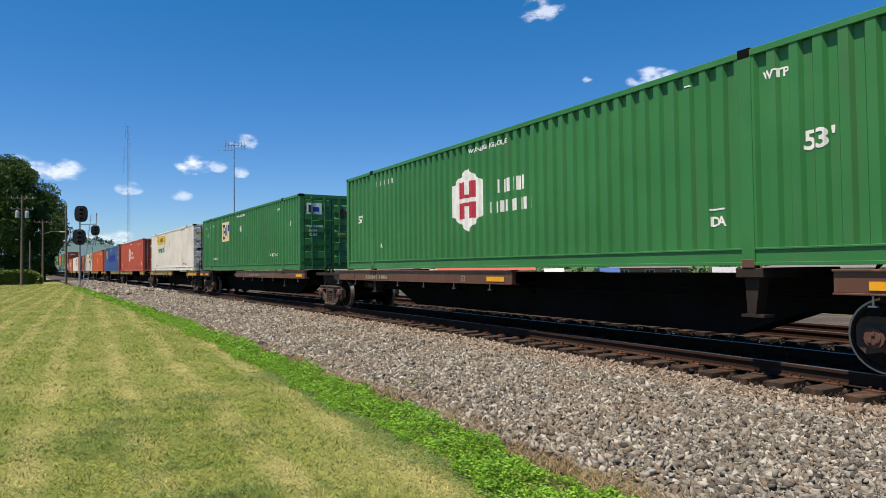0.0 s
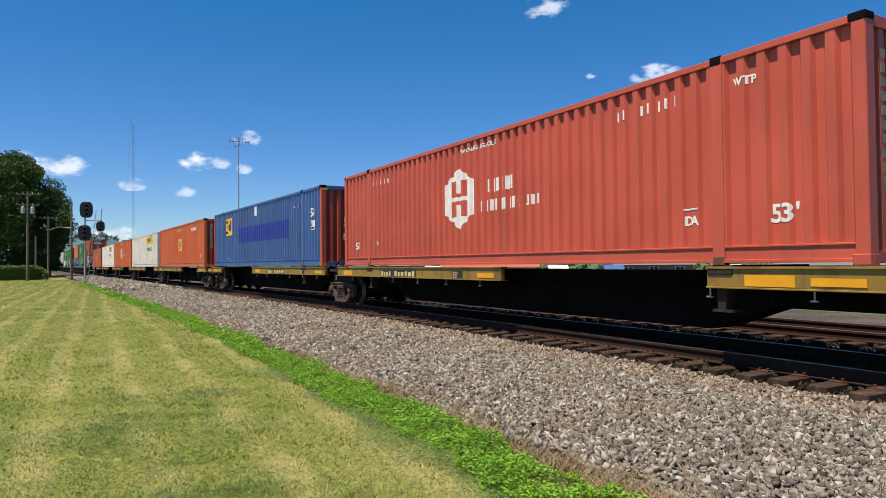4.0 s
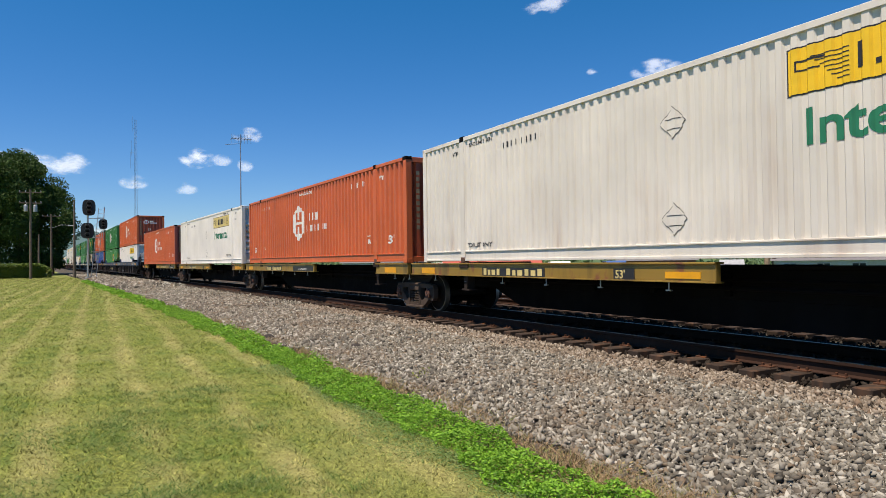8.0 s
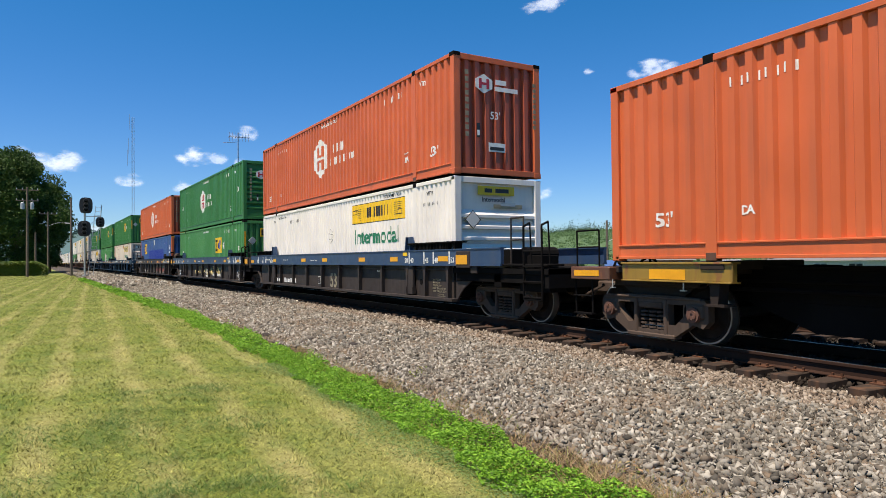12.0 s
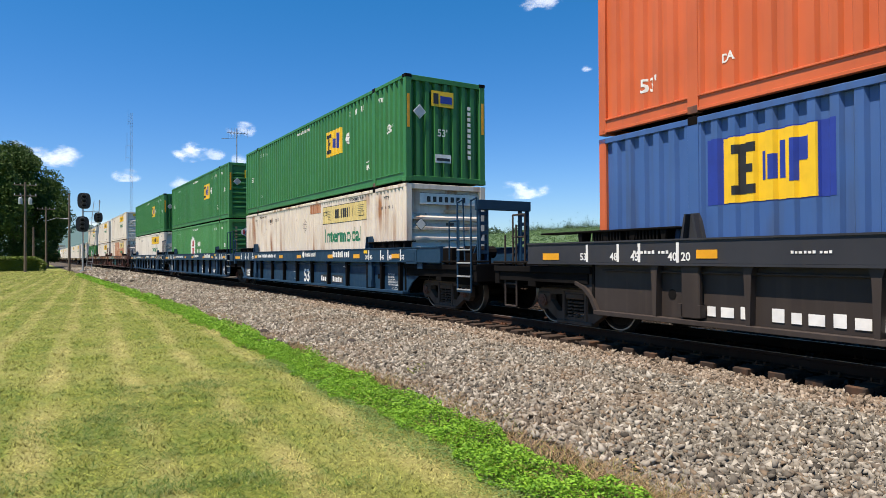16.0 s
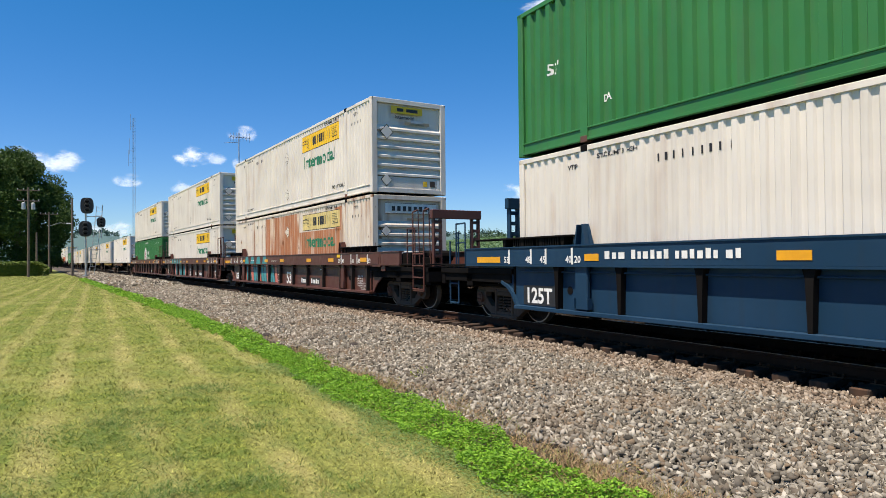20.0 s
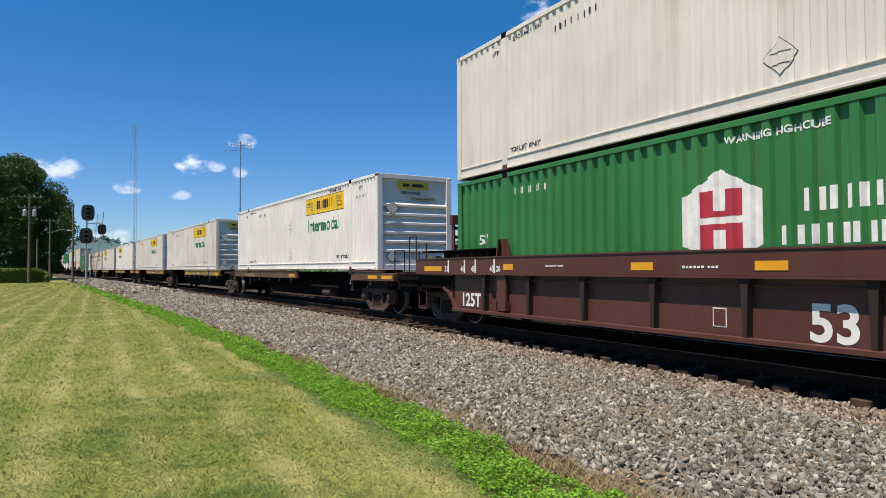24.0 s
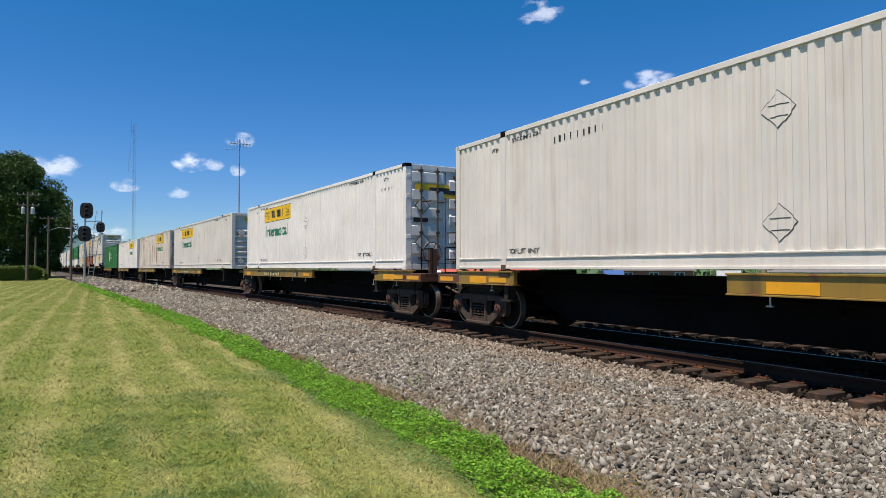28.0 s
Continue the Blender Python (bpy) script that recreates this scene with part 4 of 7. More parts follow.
SPRING = springs()
CAP = Shape().rod((0, 0, 0), (0, 0.07, 0), 0.115, 12).rod((0, 0.07, 0), (0, 0.085, 0), 0.075, 12).box(-0.02, 0.02, 0.08, 0.1, 0.03, 0.07).box(-0.055, -0.02, 0.08, 0.1, -0.05, -0.015).box(0.02, 0.055, 0.08, 0.1, -0.05, -0.015).done("axle_cap", "axlebox")
# the 1.04 m long block is added to stand for the shade between the wheels
BOLSTER = Shape().box(-0.2, 0.2, -0.95, 0.95, -0.12, 0.16, 0.03).rod((0, 0, 0.1), (0, 0, 0.36), 0.24, 14).box(-0.7, -0.55, -0.8, 0.8, -0.25, -0.13).box(0.55, 0.7, -0.8, 0.8, -0.25, -0.13).box(-0.52, 0.52, -0.66, 0.66, -0.24, 0.26, 0.04).box(-1.3, 1.3, -0.12, 0.12, 0.30, 0.42).done("bolster", "iron")


def truck(car, x, base):
    """A four-wheel truck under a car; base is the car's height over the rails' top."""
    t = part("truck", BOLSTER, car, pose(x, 0, WHEEL_R - base + RAIL_TOP))
    for sg in (1, -1):
        part("sideframe", SIDEFRAME, t, pose(0, sg * 0.99, 0))
        part("spring", SPRING, t, pose(0, sg * 0.99, 0))
        for x2 in (-0.89, 0.89):
            part("axle_cap", CAP, t, pose(x2, sg * 1.06, 0, 0, 0, 0 if sg > 0 else 180))
    for x2 in (-0.89, 0.89):
        w = new("wheelset", WHEEL_MESH)
        w.parent = t
        w.matrix_parent_inverse = pose(x2, 0, 0)
        WHEELS.append(w)
        w = new("wheel_tread", TREAD_MESH)
        w.parent = t
        w.matrix_parent_inverse = pose(x2, 0, 0)
        WHEELS.append(w)


def lettering(parent, text, x, y, z, size, mat, bold=0.0, name="lettering"):
    def make():
        vs, fs = letters(text, size, bold)
        return mesh_of(name, [(-a, 0.0, b) for a, b in vs], fs, mat)
    part(name, cached(("flat", text, size, mat, bold), make), parent, pose(x, y, z))


def stripe(parent, x0, x1, y, z0, z1, mat, name="marking"):
    a, b = round(abs(x1 - x0), 3), round(z1 - z0, 3)
    part(name, cached(("stripe", a, b, mat), lambda: Shape().box(-a / 2, a / 2, -0.003, 0.003, 0, b).done(name, mat)), parent, pose((x0 + x1) / 2, y, z0))


def bar_row(parent, x, y, z, w, h, n, mat):
    """A number or a name as plain bars; x is its left end."""
    widths = [(1.0, 0.8, 1.2, 0.9, 1.1)[i % 5] for i in range(n)]
    gaps = [(0.55, 0.5, 0.6)[i % 3] + (0.9 if n > 8 and i % 6 == 5 else 0) for i in range(n - 1)]
    k = w / (sum(widths) + sum(gaps))

    def make():
        s, u = Shape(), 0.0
        for i in range(n):
            s.box(-(u + widths[i]) * k, -u * k, -0.002, 0.002, 0, h * (1, 0.80, 0.80, 0.95, 0.78)[i % 5])
            u += widths[i] + (gaps[i] if i < n - 1 else 0)
        return s.done("number_bars", mat)
    part("number_bars", cached(("numbers", w, h, n, mat), make), parent, pose(x, y, z))


def spine_car(colour, beams, trucks, label, couplers=(), number=True, stand=False, old=False, shop=False, tank=False):
    """One platform of a spine car. Its origin lies on the track's middle, under the load's middle, at the load's base."""
    e = new("spine_car")
    tagged(e, label, "railcar", "platforms of the train")
    h = LEN / 2
    # sill, far beams and bearers wear the black that holds the underside's shade
    part("centre_sill", cached("csill", lambda: Shape().box(-h - 0.9, h + 0.9, -0.33, 0.33, -0.62, -0.12, 0.03).prism([(-6.3, -0.6), (-5.2, -1.0), (5.2, -1.0), (6.3, -0.6)], -0.33, 0.33).box(-h - 0.9, h + 0.9, -0.45, 0.45, -0.14, -0.09).done("centre_sill", "shadeblack")), e)
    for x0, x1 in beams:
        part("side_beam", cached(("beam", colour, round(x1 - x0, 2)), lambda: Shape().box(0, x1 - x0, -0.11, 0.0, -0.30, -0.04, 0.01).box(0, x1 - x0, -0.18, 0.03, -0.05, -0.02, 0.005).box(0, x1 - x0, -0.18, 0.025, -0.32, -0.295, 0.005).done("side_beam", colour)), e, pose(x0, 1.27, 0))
        part("side_beam", cached(("beamfar", round(x1 - x0, 2)), lambda: Shape().box(0, x1 - x0, 0.0, 0.11, -0.32, -0.09, 0.01).done("side_beam", "shadeblack")), e, pose(x0, -1.27, 0))
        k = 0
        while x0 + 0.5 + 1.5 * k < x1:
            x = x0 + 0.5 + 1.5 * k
            part("cross_bearer", cached("cross", lambda: Shape().prism([(-0.05, -0.55), (0.05, -0.55), (0.05, -0.12), (-0.05, -0.12)], -0.4, 0.4).box(-0.05, 0.05, -1.24, 1.24, -0.24, -0.12).done("cross_bearer", "shadeblack")), e, pose(x, 0, 0))
            part("tie_hook", cached("hook", lambda: Shape().rod((0, 0, -0.30), (0, 0, -0.44), 0.012, 6).box(-0.05, 0.05, -0.02, 0.02, -0.455, -0.435).done("tie_hook", "zinc")), e, pose(x + 0.4, 1.2, 0))
            k += 1
        if not shop:
            stripe(e, x0 + 0.25, x0 + 0.9, 1.277, -0.26, -0.16, "amber", "reflector")
        stripe(e, x1 - 1.3, x1 - 0.6, 1.277, -0.28, -0.13, "amber" if not old else "rustbeam", "reflector")
    for x in (-POST, POST):
        part("pedestal", cached(("ped", colour), lambda: Shape().prism([(-0.11, -0.10), (0.11, -0.10), (0.08, -0.62), (-0.04, -0.62)], 1.02, 1.22).box(-0.20, 0.20, -0.5, 1.29, -0.13, -0.002, 0.01).box(-0.17, 0.15, 1.0, 1.25, -0.65, -0.615).done("pedestal", "deckdark")), e, pose(x, 0, 0))
    if number:
        w = beams[0][1]
        if colour == "yellow":
            k = h - 7.0 if beams[0][0] < -4 else h
            if shop:
                stripe(e, k - 8.75, k - 6.45, 1.276, -0.295, -0.118, "ink", "black_patch")
                lettering(e, "ALL PURPOSE SPINE CAR", k - 7.15, 1.281, -0.25, 0.085, "chalk", 0.001)
            else:
                stripe(e, k - 7.32, k - 6.85, 1.276, -0.295, -0.118, "ink", "black_patch")
                lettering(e, "53'", k - 6.89, 1.281, -0.275, 0.19, "paleyellow", 0.004)
            stripe(e, k - 5.0, k - 2.78, 1.276, -0.295, -0.118, "ink", "black_patch")
            bar_row(e, k - 2.84, 1.281, -0.275, 0.62, 0.14, 4, "paleyellow")
            bar_row(e, k - 3.72, 1.281, -0.275, 1.2, 0.14, 6, "paleyellow")
        else:
            lettering(e, "53", h - 6.9, 1.279, -0.275, 0.19, "faded", 0.004)
            bar_row(e, w - 2.2, 1.279, -0.265, 1.5, 0.12, 10, "faded")
    part("brake_pipe", cached("pipe", lambda: Shape().rod((-h, 0.55, -0.42), (h, 0.55, -0.42), 0.03).rod((-h, 0.5, -0.3), (h, 0.5, -0.3), 0.02).done("brake_pipe", "iron")), e)
    if tank:
        part("air_tank", cached("tank", lambda: Shape().rod((1.5, 0.62, -0.55), (2.2, 0.62, -0.55), 0.15, 24).rod((2.2, 0.62, -0.55), (2.5, 0.62, -0.55), 0.14, 24, 0.05).box(0.65, 3.25, 0.75, 0.8, -0.36, -0.30).done("air_tank", "truck")), e, pose(-5.1, 0.25, -0.24))
    for x in trucks:
        truck(e, x, FLOOR)
        part("end_deck", cached(("deck", colour, old), lambda: Shape().box(-1.3, 1.3, -0.6, 1.12, -0.20, -0.10, 0.01).box(-0.9, 0.9, -0.5, 0.98, -0.42, -0.20, 0.02).box(-0.2, 0.2, -1.1, -0.6, -0.2, -0.1).prism([(-0.75, -0.42), (0.75, -0.42), (0.45, -0.62), (-0.45, -0.62)], -0.5, 0.9).box(-0.5, 0.25, 0.7, 1.05, -0.36, -0.22, 0.02).box(-1.15, -0.6, 0.95, 1.14, -0.34, -0.2, 0.015).done("end_deck", "deckdark")), e, pose(x, 0, 0))
        part("hose", cached("hose", hose_mesh), e, pose(x, 0, 0))
    for x, way in couplers:
        couple(e, x, way, 0.0)
        if stand:
            part("brake_wheel", cached("bwheel", brake_wheel), e, pose(x - way * 0.5, 0.75, 0.1))
        part("end_sill", cached("esill", lambda: Shape().box(-0.5, 0.5, -1.28, 1.28, -0.32, -0.10, 0.012).done("end_sill", "rustbeam")), e, pose(x - way * 0.7, 0, 0))
        stripe(e, x - way * 0.95, x - way * 0.3, 1.283, -0.26, -0.16, "amber", "reflector")
        part("step", cached("step", step_mesh), e, pose(x - way * 0.45, 1.18, -0.3))
        part("handrail", cached("hrail", lambda: Shape().rod((-0.3, 0, -0.1), (-0.3, 0, 0.55), 0.016, 6).rod((0.3, 0, -0.1), (0.3, 0, 0.55), 0.016, 6).rod((-0.3, 0, 0.55), (0.3, 0, 0.55), 0.016, 6).rod((-0.3, 0, 0.25), (0.3, 0, 0.25), 0.014, 6).done("handrail", "shadeblack")), e, pose(x - way * 0.35, 1.0, 0))
    return e


def hose_mesh():
    s = Shape()
    arc = [(0.55 - 0.42 * math.cos(a), 0.92 - 0.1 * math.sin(a), -0.10 + 0.30 * math.sin(a)) for a in (math.pi * k / 9 for k in range(10))]
    low = [(0.1 - 0.2 * math.cos(a), 0.98, -0.10 + 0.15 * math.sin(a)) for a in (math.pi * k / 7 for k in range(8))]
    for pts in (arc, low):
        for p, q in zip(pts, pts[1:]):
            s.rod(p, q, 0.022, 6)
    return s.rod((0.5, 0.95, -0.08), (0.8, 0.95, -0.02), 0.05, 8).done("hose", "iron")


def brake_wheel():
    s = Shape()
    n = 16
    for k in range(n):
        a, b = 2 * math.pi * k / n, 2 * math.pi * (k + 1) / n
        s.rod((0, 0.28 * math.cos(a), 0.35 + 0.28 * math.sin(a)), (0, 0.28 * math.cos(b), 0.35 + 0.28 * math.sin(b)), 0.016, 6)
    for k in range(4):
        a = math.pi / 2 * k + 0.4
        s.rod((0, 0, 0.35), (0, 0.28 * math.cos(a), 0.35 + 0.28 * math.sin(a)), 0.012, 5)
    s.box(-0.06, 0.02, -0.12, 0.12, -0.2, 0.45)
    return s.done("brake_wheel", "rustbeam")


def step_mesh():
    return Shape().rod((-0.22, 0, 0), (-0.22, 0, -0.62), 0.018, 6).rod((0.22, 0, 0), (0.22, 0, -0.62), 0.018, 6).box(-0.24, 0.24, -0.05, 0.05, -0.64, -0.615).box(-0.24, 0.24, -0.05, 0.05, -0.32, -0.30).done("step", "shadeblack")


def couple(e, x, way, z):
    part("coupler", cached(("coupler", way), lambda: Shape().box(min(0, way * 0.75), max(0, way * 0.75), -0.12, 0.12, -0.62, -0.4, 0.03).box(min(way * 0.6, way * 0.95), max(way * 0.6, way * 0.95), -0.2, 0.2, -0.68, -0.36, 0.05).rod((0, 0.5, -0.45), (way * 0.8, 0.35, -0.72), 0.03, 6).done("coupler", "truck")), e, pose(x - way * 0.2, 0, z))


def portal(mat):
    """A frame across the platform: two pierced posts and a deep top beam with reflectors' brackets."""
    s = Shape().box(-0.07, 0.07, -0.80, 0.80, 2.42, 2.66, 0.01)
    for y in (-0.62, 0.62):
        for w in (-0.13, 0.09):
            s.box(-0.06, 0.06, y + w, y + w + 0.04, 1.1, 2.43)
        for k in range(6):
            s.box(-0.05, 0.05, y - 0.1, y + 0.1, 1.14 + 0.23 * k, 1.22 + 0.23 * k)
        s.rod((0.0, y, 1.9), (0.55, y, 1.12), 0.03, 6)
    return s.done("end_rack", mat)


def well_car(colour, label, trucks, lower="same", deck_ends=(True, True), marks="plain", couplers=(), number=True, big53=8.27, graffiti=False, drum=False, near=False, far=False):
    """One well unit of a double-stack car; origin at rail height under the load's middle."""
    e = new("well_car")
    tagged(e, label, "railcar", "platforms of the train")
    h = LEN / 2
    low = colour if lower == "same" else lower
    y = 1.50
    # coupled ends run on past the load over their own truck
    reach = {-1: 3.5 if near else 1.55, 1: 3.1 if far else 1.55}
    for sg in (1, -1):
        r = 0 if sg > 0 else 180
        c0, c1 = -h - (2.08 if near else 0.30), h + (1.8 if far else 1.34)
        c0, c1 = (c0, c1) if sg > 0 else (-c1, -c0)
        part("top_chord", cached(("chord", colour, c0, c1), lambda: Shape().box(c0, c1, -0.09, 0.0, 1.195, 1.54, 0.008).box(c0, c1, -0.15, 0.015, 1.53, 1.555).box(c0, c1, -0.13, 0.01, 1.165, 1.20).done("top_chord", colour)), e, pose(0, sg * y, 0, 0, 0, r))
        part("side_sheet", cached(("sheet", low, near and sg > 0), lambda: Shape().prism([(-h - 0.15, 0.36), (h - 0.06, 0.36), (h + 0.10, 0.62), (h + 0.26, 0.76), (h + 0.48, 0.85), (h + 1.30, 0.92), (h + 1.30, 1.18)] + ([(-h - 2.05, 1.18), (-h - 2.05, 0.95), (-h - 0.85, 0.87), (-h - 0.42, 0.64)] if near and sg > 0 else [(-h - 0.42, 1.18), (-h - 0.42, 0.70)]), -0.13, -0.09).done("side_sheet", low)), e, pose(0, sg * (y - 0.05), 0, 0, 0, r))
        part("arch_rim", cached(("arch", low), lambda: Shape().prism([(h - 0.10, 0.34), (h - 0.03, 0.34), (h + 0.14, 0.60), (h + 0.30, 0.73), (h + 0.50, 0.81), (h + 0.50, 0.87), (h + 0.26, 0.79), (h + 0.08, 0.64)], -0.15, -0.02).done("arch_rim", low)), e, pose(0, sg * (y - 0.05), 0, 0, 0, r))
        part("bottom_sill", cached(("bsill", low), lambda: Shape().box(-h - 0.15, h - 0.06, -0.22, 0.0, 0.33, 0.40, 0.006).done("bottom_sill", low)), e, pose(0, sg * y, 0, 0, 0, r))
        for i in (-5.27, -4.57, -4, -3, -2, -1, 0, 1, 2, 3, 4):
            if sg < 0 and i % 2:
                continue
            heavy = i in (-4, 0, 4)
            part("rib", cached(("rib", low, heavy), lambda: Shape().prism([(-0.03, 0.38), (0.03, 0.38), (0.055, 1.05), (0.09, 1.17), (-0.09, 1.17), (-0.055, 1.05)], -0.12, 0.0 if not heavy else 0.012).done("rib", "shadeblack" if low == "royalcar" else "deckdark" if low == "brown" else low)), e, pose(0.36 + i * 1.58, sg * (y - 0.03), 0, 0, 0, r))
    # floor and end platforms too have their shade put into the black
    part("well_floor", cached("wfloor", lambda: Shape().box(-h, h, -1.38, -0.9, 0.34, 0.40).box(-h, h, 0.9, 1.38, 0.34, 0.40).box(-6.3, -5.9, -1.38, 1.38, 0.30, 0.41).box(5.9, 6.3, -1.38, 1.38, 0.30, 0.41).box(-0.3, 0.3, -1.38, 1.38, 0.30, 0.40).done("well_floor", "shadeblack")), e)
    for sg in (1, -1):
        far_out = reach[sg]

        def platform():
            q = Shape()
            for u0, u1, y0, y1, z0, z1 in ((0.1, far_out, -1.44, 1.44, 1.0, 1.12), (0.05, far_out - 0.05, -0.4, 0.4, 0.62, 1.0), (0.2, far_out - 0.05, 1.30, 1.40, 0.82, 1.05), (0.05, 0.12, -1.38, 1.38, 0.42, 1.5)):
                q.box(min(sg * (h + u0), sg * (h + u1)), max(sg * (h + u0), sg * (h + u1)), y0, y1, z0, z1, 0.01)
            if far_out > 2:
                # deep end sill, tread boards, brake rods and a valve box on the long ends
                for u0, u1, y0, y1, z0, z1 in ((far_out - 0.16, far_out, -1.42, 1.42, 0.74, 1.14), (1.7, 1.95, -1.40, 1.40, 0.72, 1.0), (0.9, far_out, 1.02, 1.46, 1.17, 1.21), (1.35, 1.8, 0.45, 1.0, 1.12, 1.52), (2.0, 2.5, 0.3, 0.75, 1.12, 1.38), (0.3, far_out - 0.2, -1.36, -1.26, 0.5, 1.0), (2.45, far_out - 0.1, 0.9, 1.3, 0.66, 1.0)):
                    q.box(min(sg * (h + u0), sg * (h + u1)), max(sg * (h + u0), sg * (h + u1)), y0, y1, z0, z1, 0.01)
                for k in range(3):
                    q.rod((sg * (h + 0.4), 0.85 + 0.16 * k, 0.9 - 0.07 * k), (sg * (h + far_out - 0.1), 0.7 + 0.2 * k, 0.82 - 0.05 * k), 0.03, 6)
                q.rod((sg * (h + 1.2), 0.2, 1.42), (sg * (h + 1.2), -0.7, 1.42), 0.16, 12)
            return q.done("end_platform", "shadeblack")
        part("end_platform", cached(("eplat", sg, far_out), platform), e)
        for i in range(2):
            def comb():
                s = Shape().box(-0.36, 0.36, -0.10, -0.07, 1.50, 1.73)
                for k in range(10):
                    s.prism([(-0.34 + 0.07 * k, 1.56), (-0.31 + 0.07 * k, 1.56), (-0.31 + 0.07 * k, 1.735), (-0.34 + 0.07 * k, 1.735)], -0.08, 0.0)
                return s.done("lock_comb", "shadeblack")
            part("lock_comb", cached("comb", comb), e, pose(sg * (h - 1.15 + 0.78 * i), y - 0.004, 0))
        long, mid = (1.6, h - 0.255) if sg > 0 else (1.18, h - 0.80)
        part("deck_plate", cached(("dplate", long), lambda: Shape().box(-long, long, -0.30, 0.03, 1.70, 1.735, 0.008).done("deck_plate", "shadeblack")), e, pose(sg * mid, y, 0))
        for i in range(4):
            part("bracket", cached("gbr", lambda: Shape().prism([(-0.03, 1.53), (0.03, 1.53), (0.06, 1.70), (-0.06, 1.70)], -0.2, 0.0).done("bracket", "shadeblack")), e, pose(sg * (h - 1.6 + 0.62 * i), y, 0))
        part("guide", cached(("guide", colour), lambda: Shape().prism([(-0.17, 1.55), (0.17, 1.55), (0.11, 1.80), (0.06, 1.91), (-0.06, 1.91), (-0.11, 1.80)], -0.16, -0.10).prism([(-0.15, 1.55), (-0.11, 1.55), (-0.05, 1.90), (-0.08, 1.90)], -0.12, 0.0).prism([(0.11, 1.55), (0.15, 1.55), (0.08, 1.90), (0.05, 1.90)], -0.12, 0.0).done("guide", colour)), e, pose(sg * (h - 2.06), 1.49, 0))
        if deck_ends[0 if sg < 0 else 1]:
            part("handrail", cached(("wrail", low), lambda: Shape().rod((0, 1.3, 1.1), (0, 1.3, 2.15), 0.02, 6).rod((0.42, 1.3, 1.1), (0.42, 1.3, 2.15), 0.02, 6).rod((0, 1.3, 2.15), (0.42, 1.3, 2.15), 0.02, 6).rod((0, 1.3, 1.7), (0.42, 1.3, 1.7), 0.016, 6).done("handrail", low)), e, pose(sg * (h + (1.3 if far_out < 2 else 2.6 if sg < 0 else 2.17)), 0, 0))
    # the near end: ladder and step box
    tall, iron = (2.55, low) if lower == "same" else (1.95, "shadeblack")
    lad = part("ladder", cached(("lad", iron), lambda: Shape().rod((-0.28, 0, 0.52), (-0.28, 0, tall), 0.022, 6).rod((0.28, 0, 0.52), (0.28, 0, tall), 0.022, 6).rod((-0.28, 0, 0.52), (0.28, 0, 0.52), 0.022, 6).rod((-0.28, 0, tall), (-0.28, -0.16, tall + 0.07), 0.022, 6).rod((0.28, 0, tall), (0.28, -0.16, tall + 0.07), 0.022, 6).rod((-0.28, -0.16, tall + 0.07), (-0.28, -0.2, 1.15), 0.018, 6).rod((0.28, -0.16, tall + 0.07), (0.28, -0.2, 1.15), 0.018, 6).done("ladder", iron)), e, pose(-h - (3.1 if near else 0.65), y - 0.02, 0))
    for k in range(4):
        part("rung", cached(("wrung", marks == "railway", iron), lambda: Shape().rod((-0.28, 0, 0), (0.28, 0, 0), 0.018, 6).done("rung", "zinc" if marks == "railway" else iron)), lad, pose(0, 0.01, 0.56 + 0.3 * k))
    part("end_box", cached(("ebox", low), lambda: Shape().box(-0.28, 0.28, -0.14, 0.0, 1.12, 1.50, 0.012).box(-0.5, -0.24, -0.3, -0.05, 1.0, 1.46, 0.012).done("end_box", low)), e, pose(-h - (0.65 if near else 1.18), y + (0.02 if near else -0.012), 0))
    u = 0.53 if near else 0.0
    stripe(e, -h - 1.38 + u, -h - 0.91 + u, y + (0.026 if near else -0.006), 1.20, 1.41, "amber" if lower != "same" else low, "reflector")
    stripe(e, h + (0.41 if lower == "same" else 0.84), h + 1.31, y + 0.004, 1.24, 1.36, "amber", "reflector")
    stripe(e, -h, -h + 0.46, y + 0.004, 1.27, 1.39, "amber", "reflector")
    if lower == "same" and number:
        part("end_rack", cached(("portal", low), lambda: portal(low)), e, pose(-h - (2.6 if near else 1.25), 0, 0))
    if drum:
        part("drum", cached("drum", lambda: Shape().rod((-0.36, 0, 0), (0.36, 0, 0), 0.19, 20).box(0.28, 0.42, -0.26, 0.1, -0.45, 0.2, 0.02).box(-0.4, -0.3, -0.2, 0.1, -0.45, 0.0).done("drum", "truck")), e, pose(-h - 1.72, 1.15, 1.72))
    for u, w in ((2.2, 0.35), (5.75, 0.45), (7.9, 0.45), (11.0, 0.45), (13.12, 0.45)):
        stripe(e, h - u - w, h - u, y + 0.004, 1.27, 1.39, "amber", "reflector")
    stripe(e, h - 14.12, h - 13.88, y + 0.004, 1.41, 1.50, "gold", "reflector")
    for u in (1.87, 1.12, 0.66, -0.08, 14.23, 15.01, 15.47, 16.21):
        stripe(e, h - u - 0.025, h - u + 0.025, y + 0.004, 1.21, 1.50, "chalk", "marking")
    part("sheet_rod", cached(("srod", low), lambda: Shape().rod((-h + 0.2, 0, 1.07), (h - 0.2, 0, 1.07), 0.016, 6).done("sheet_rod", low)), e, pose(0, y - 0.10, 0))
    # uncut holes: flat black discs stand for their shaded insides
    part("drain_hole", cached("hole", lambda: Shape().rod((0, 0, 0), (0, 0.004, 0), 0.075, 16).done("drain_hole", "shadeblack")), e, pose(h - 14.61, y - 0.137, 0.75))
    part("drain_hole", cached("hole", None), e, pose(h - 1.64, y - 0.137, 0.74))
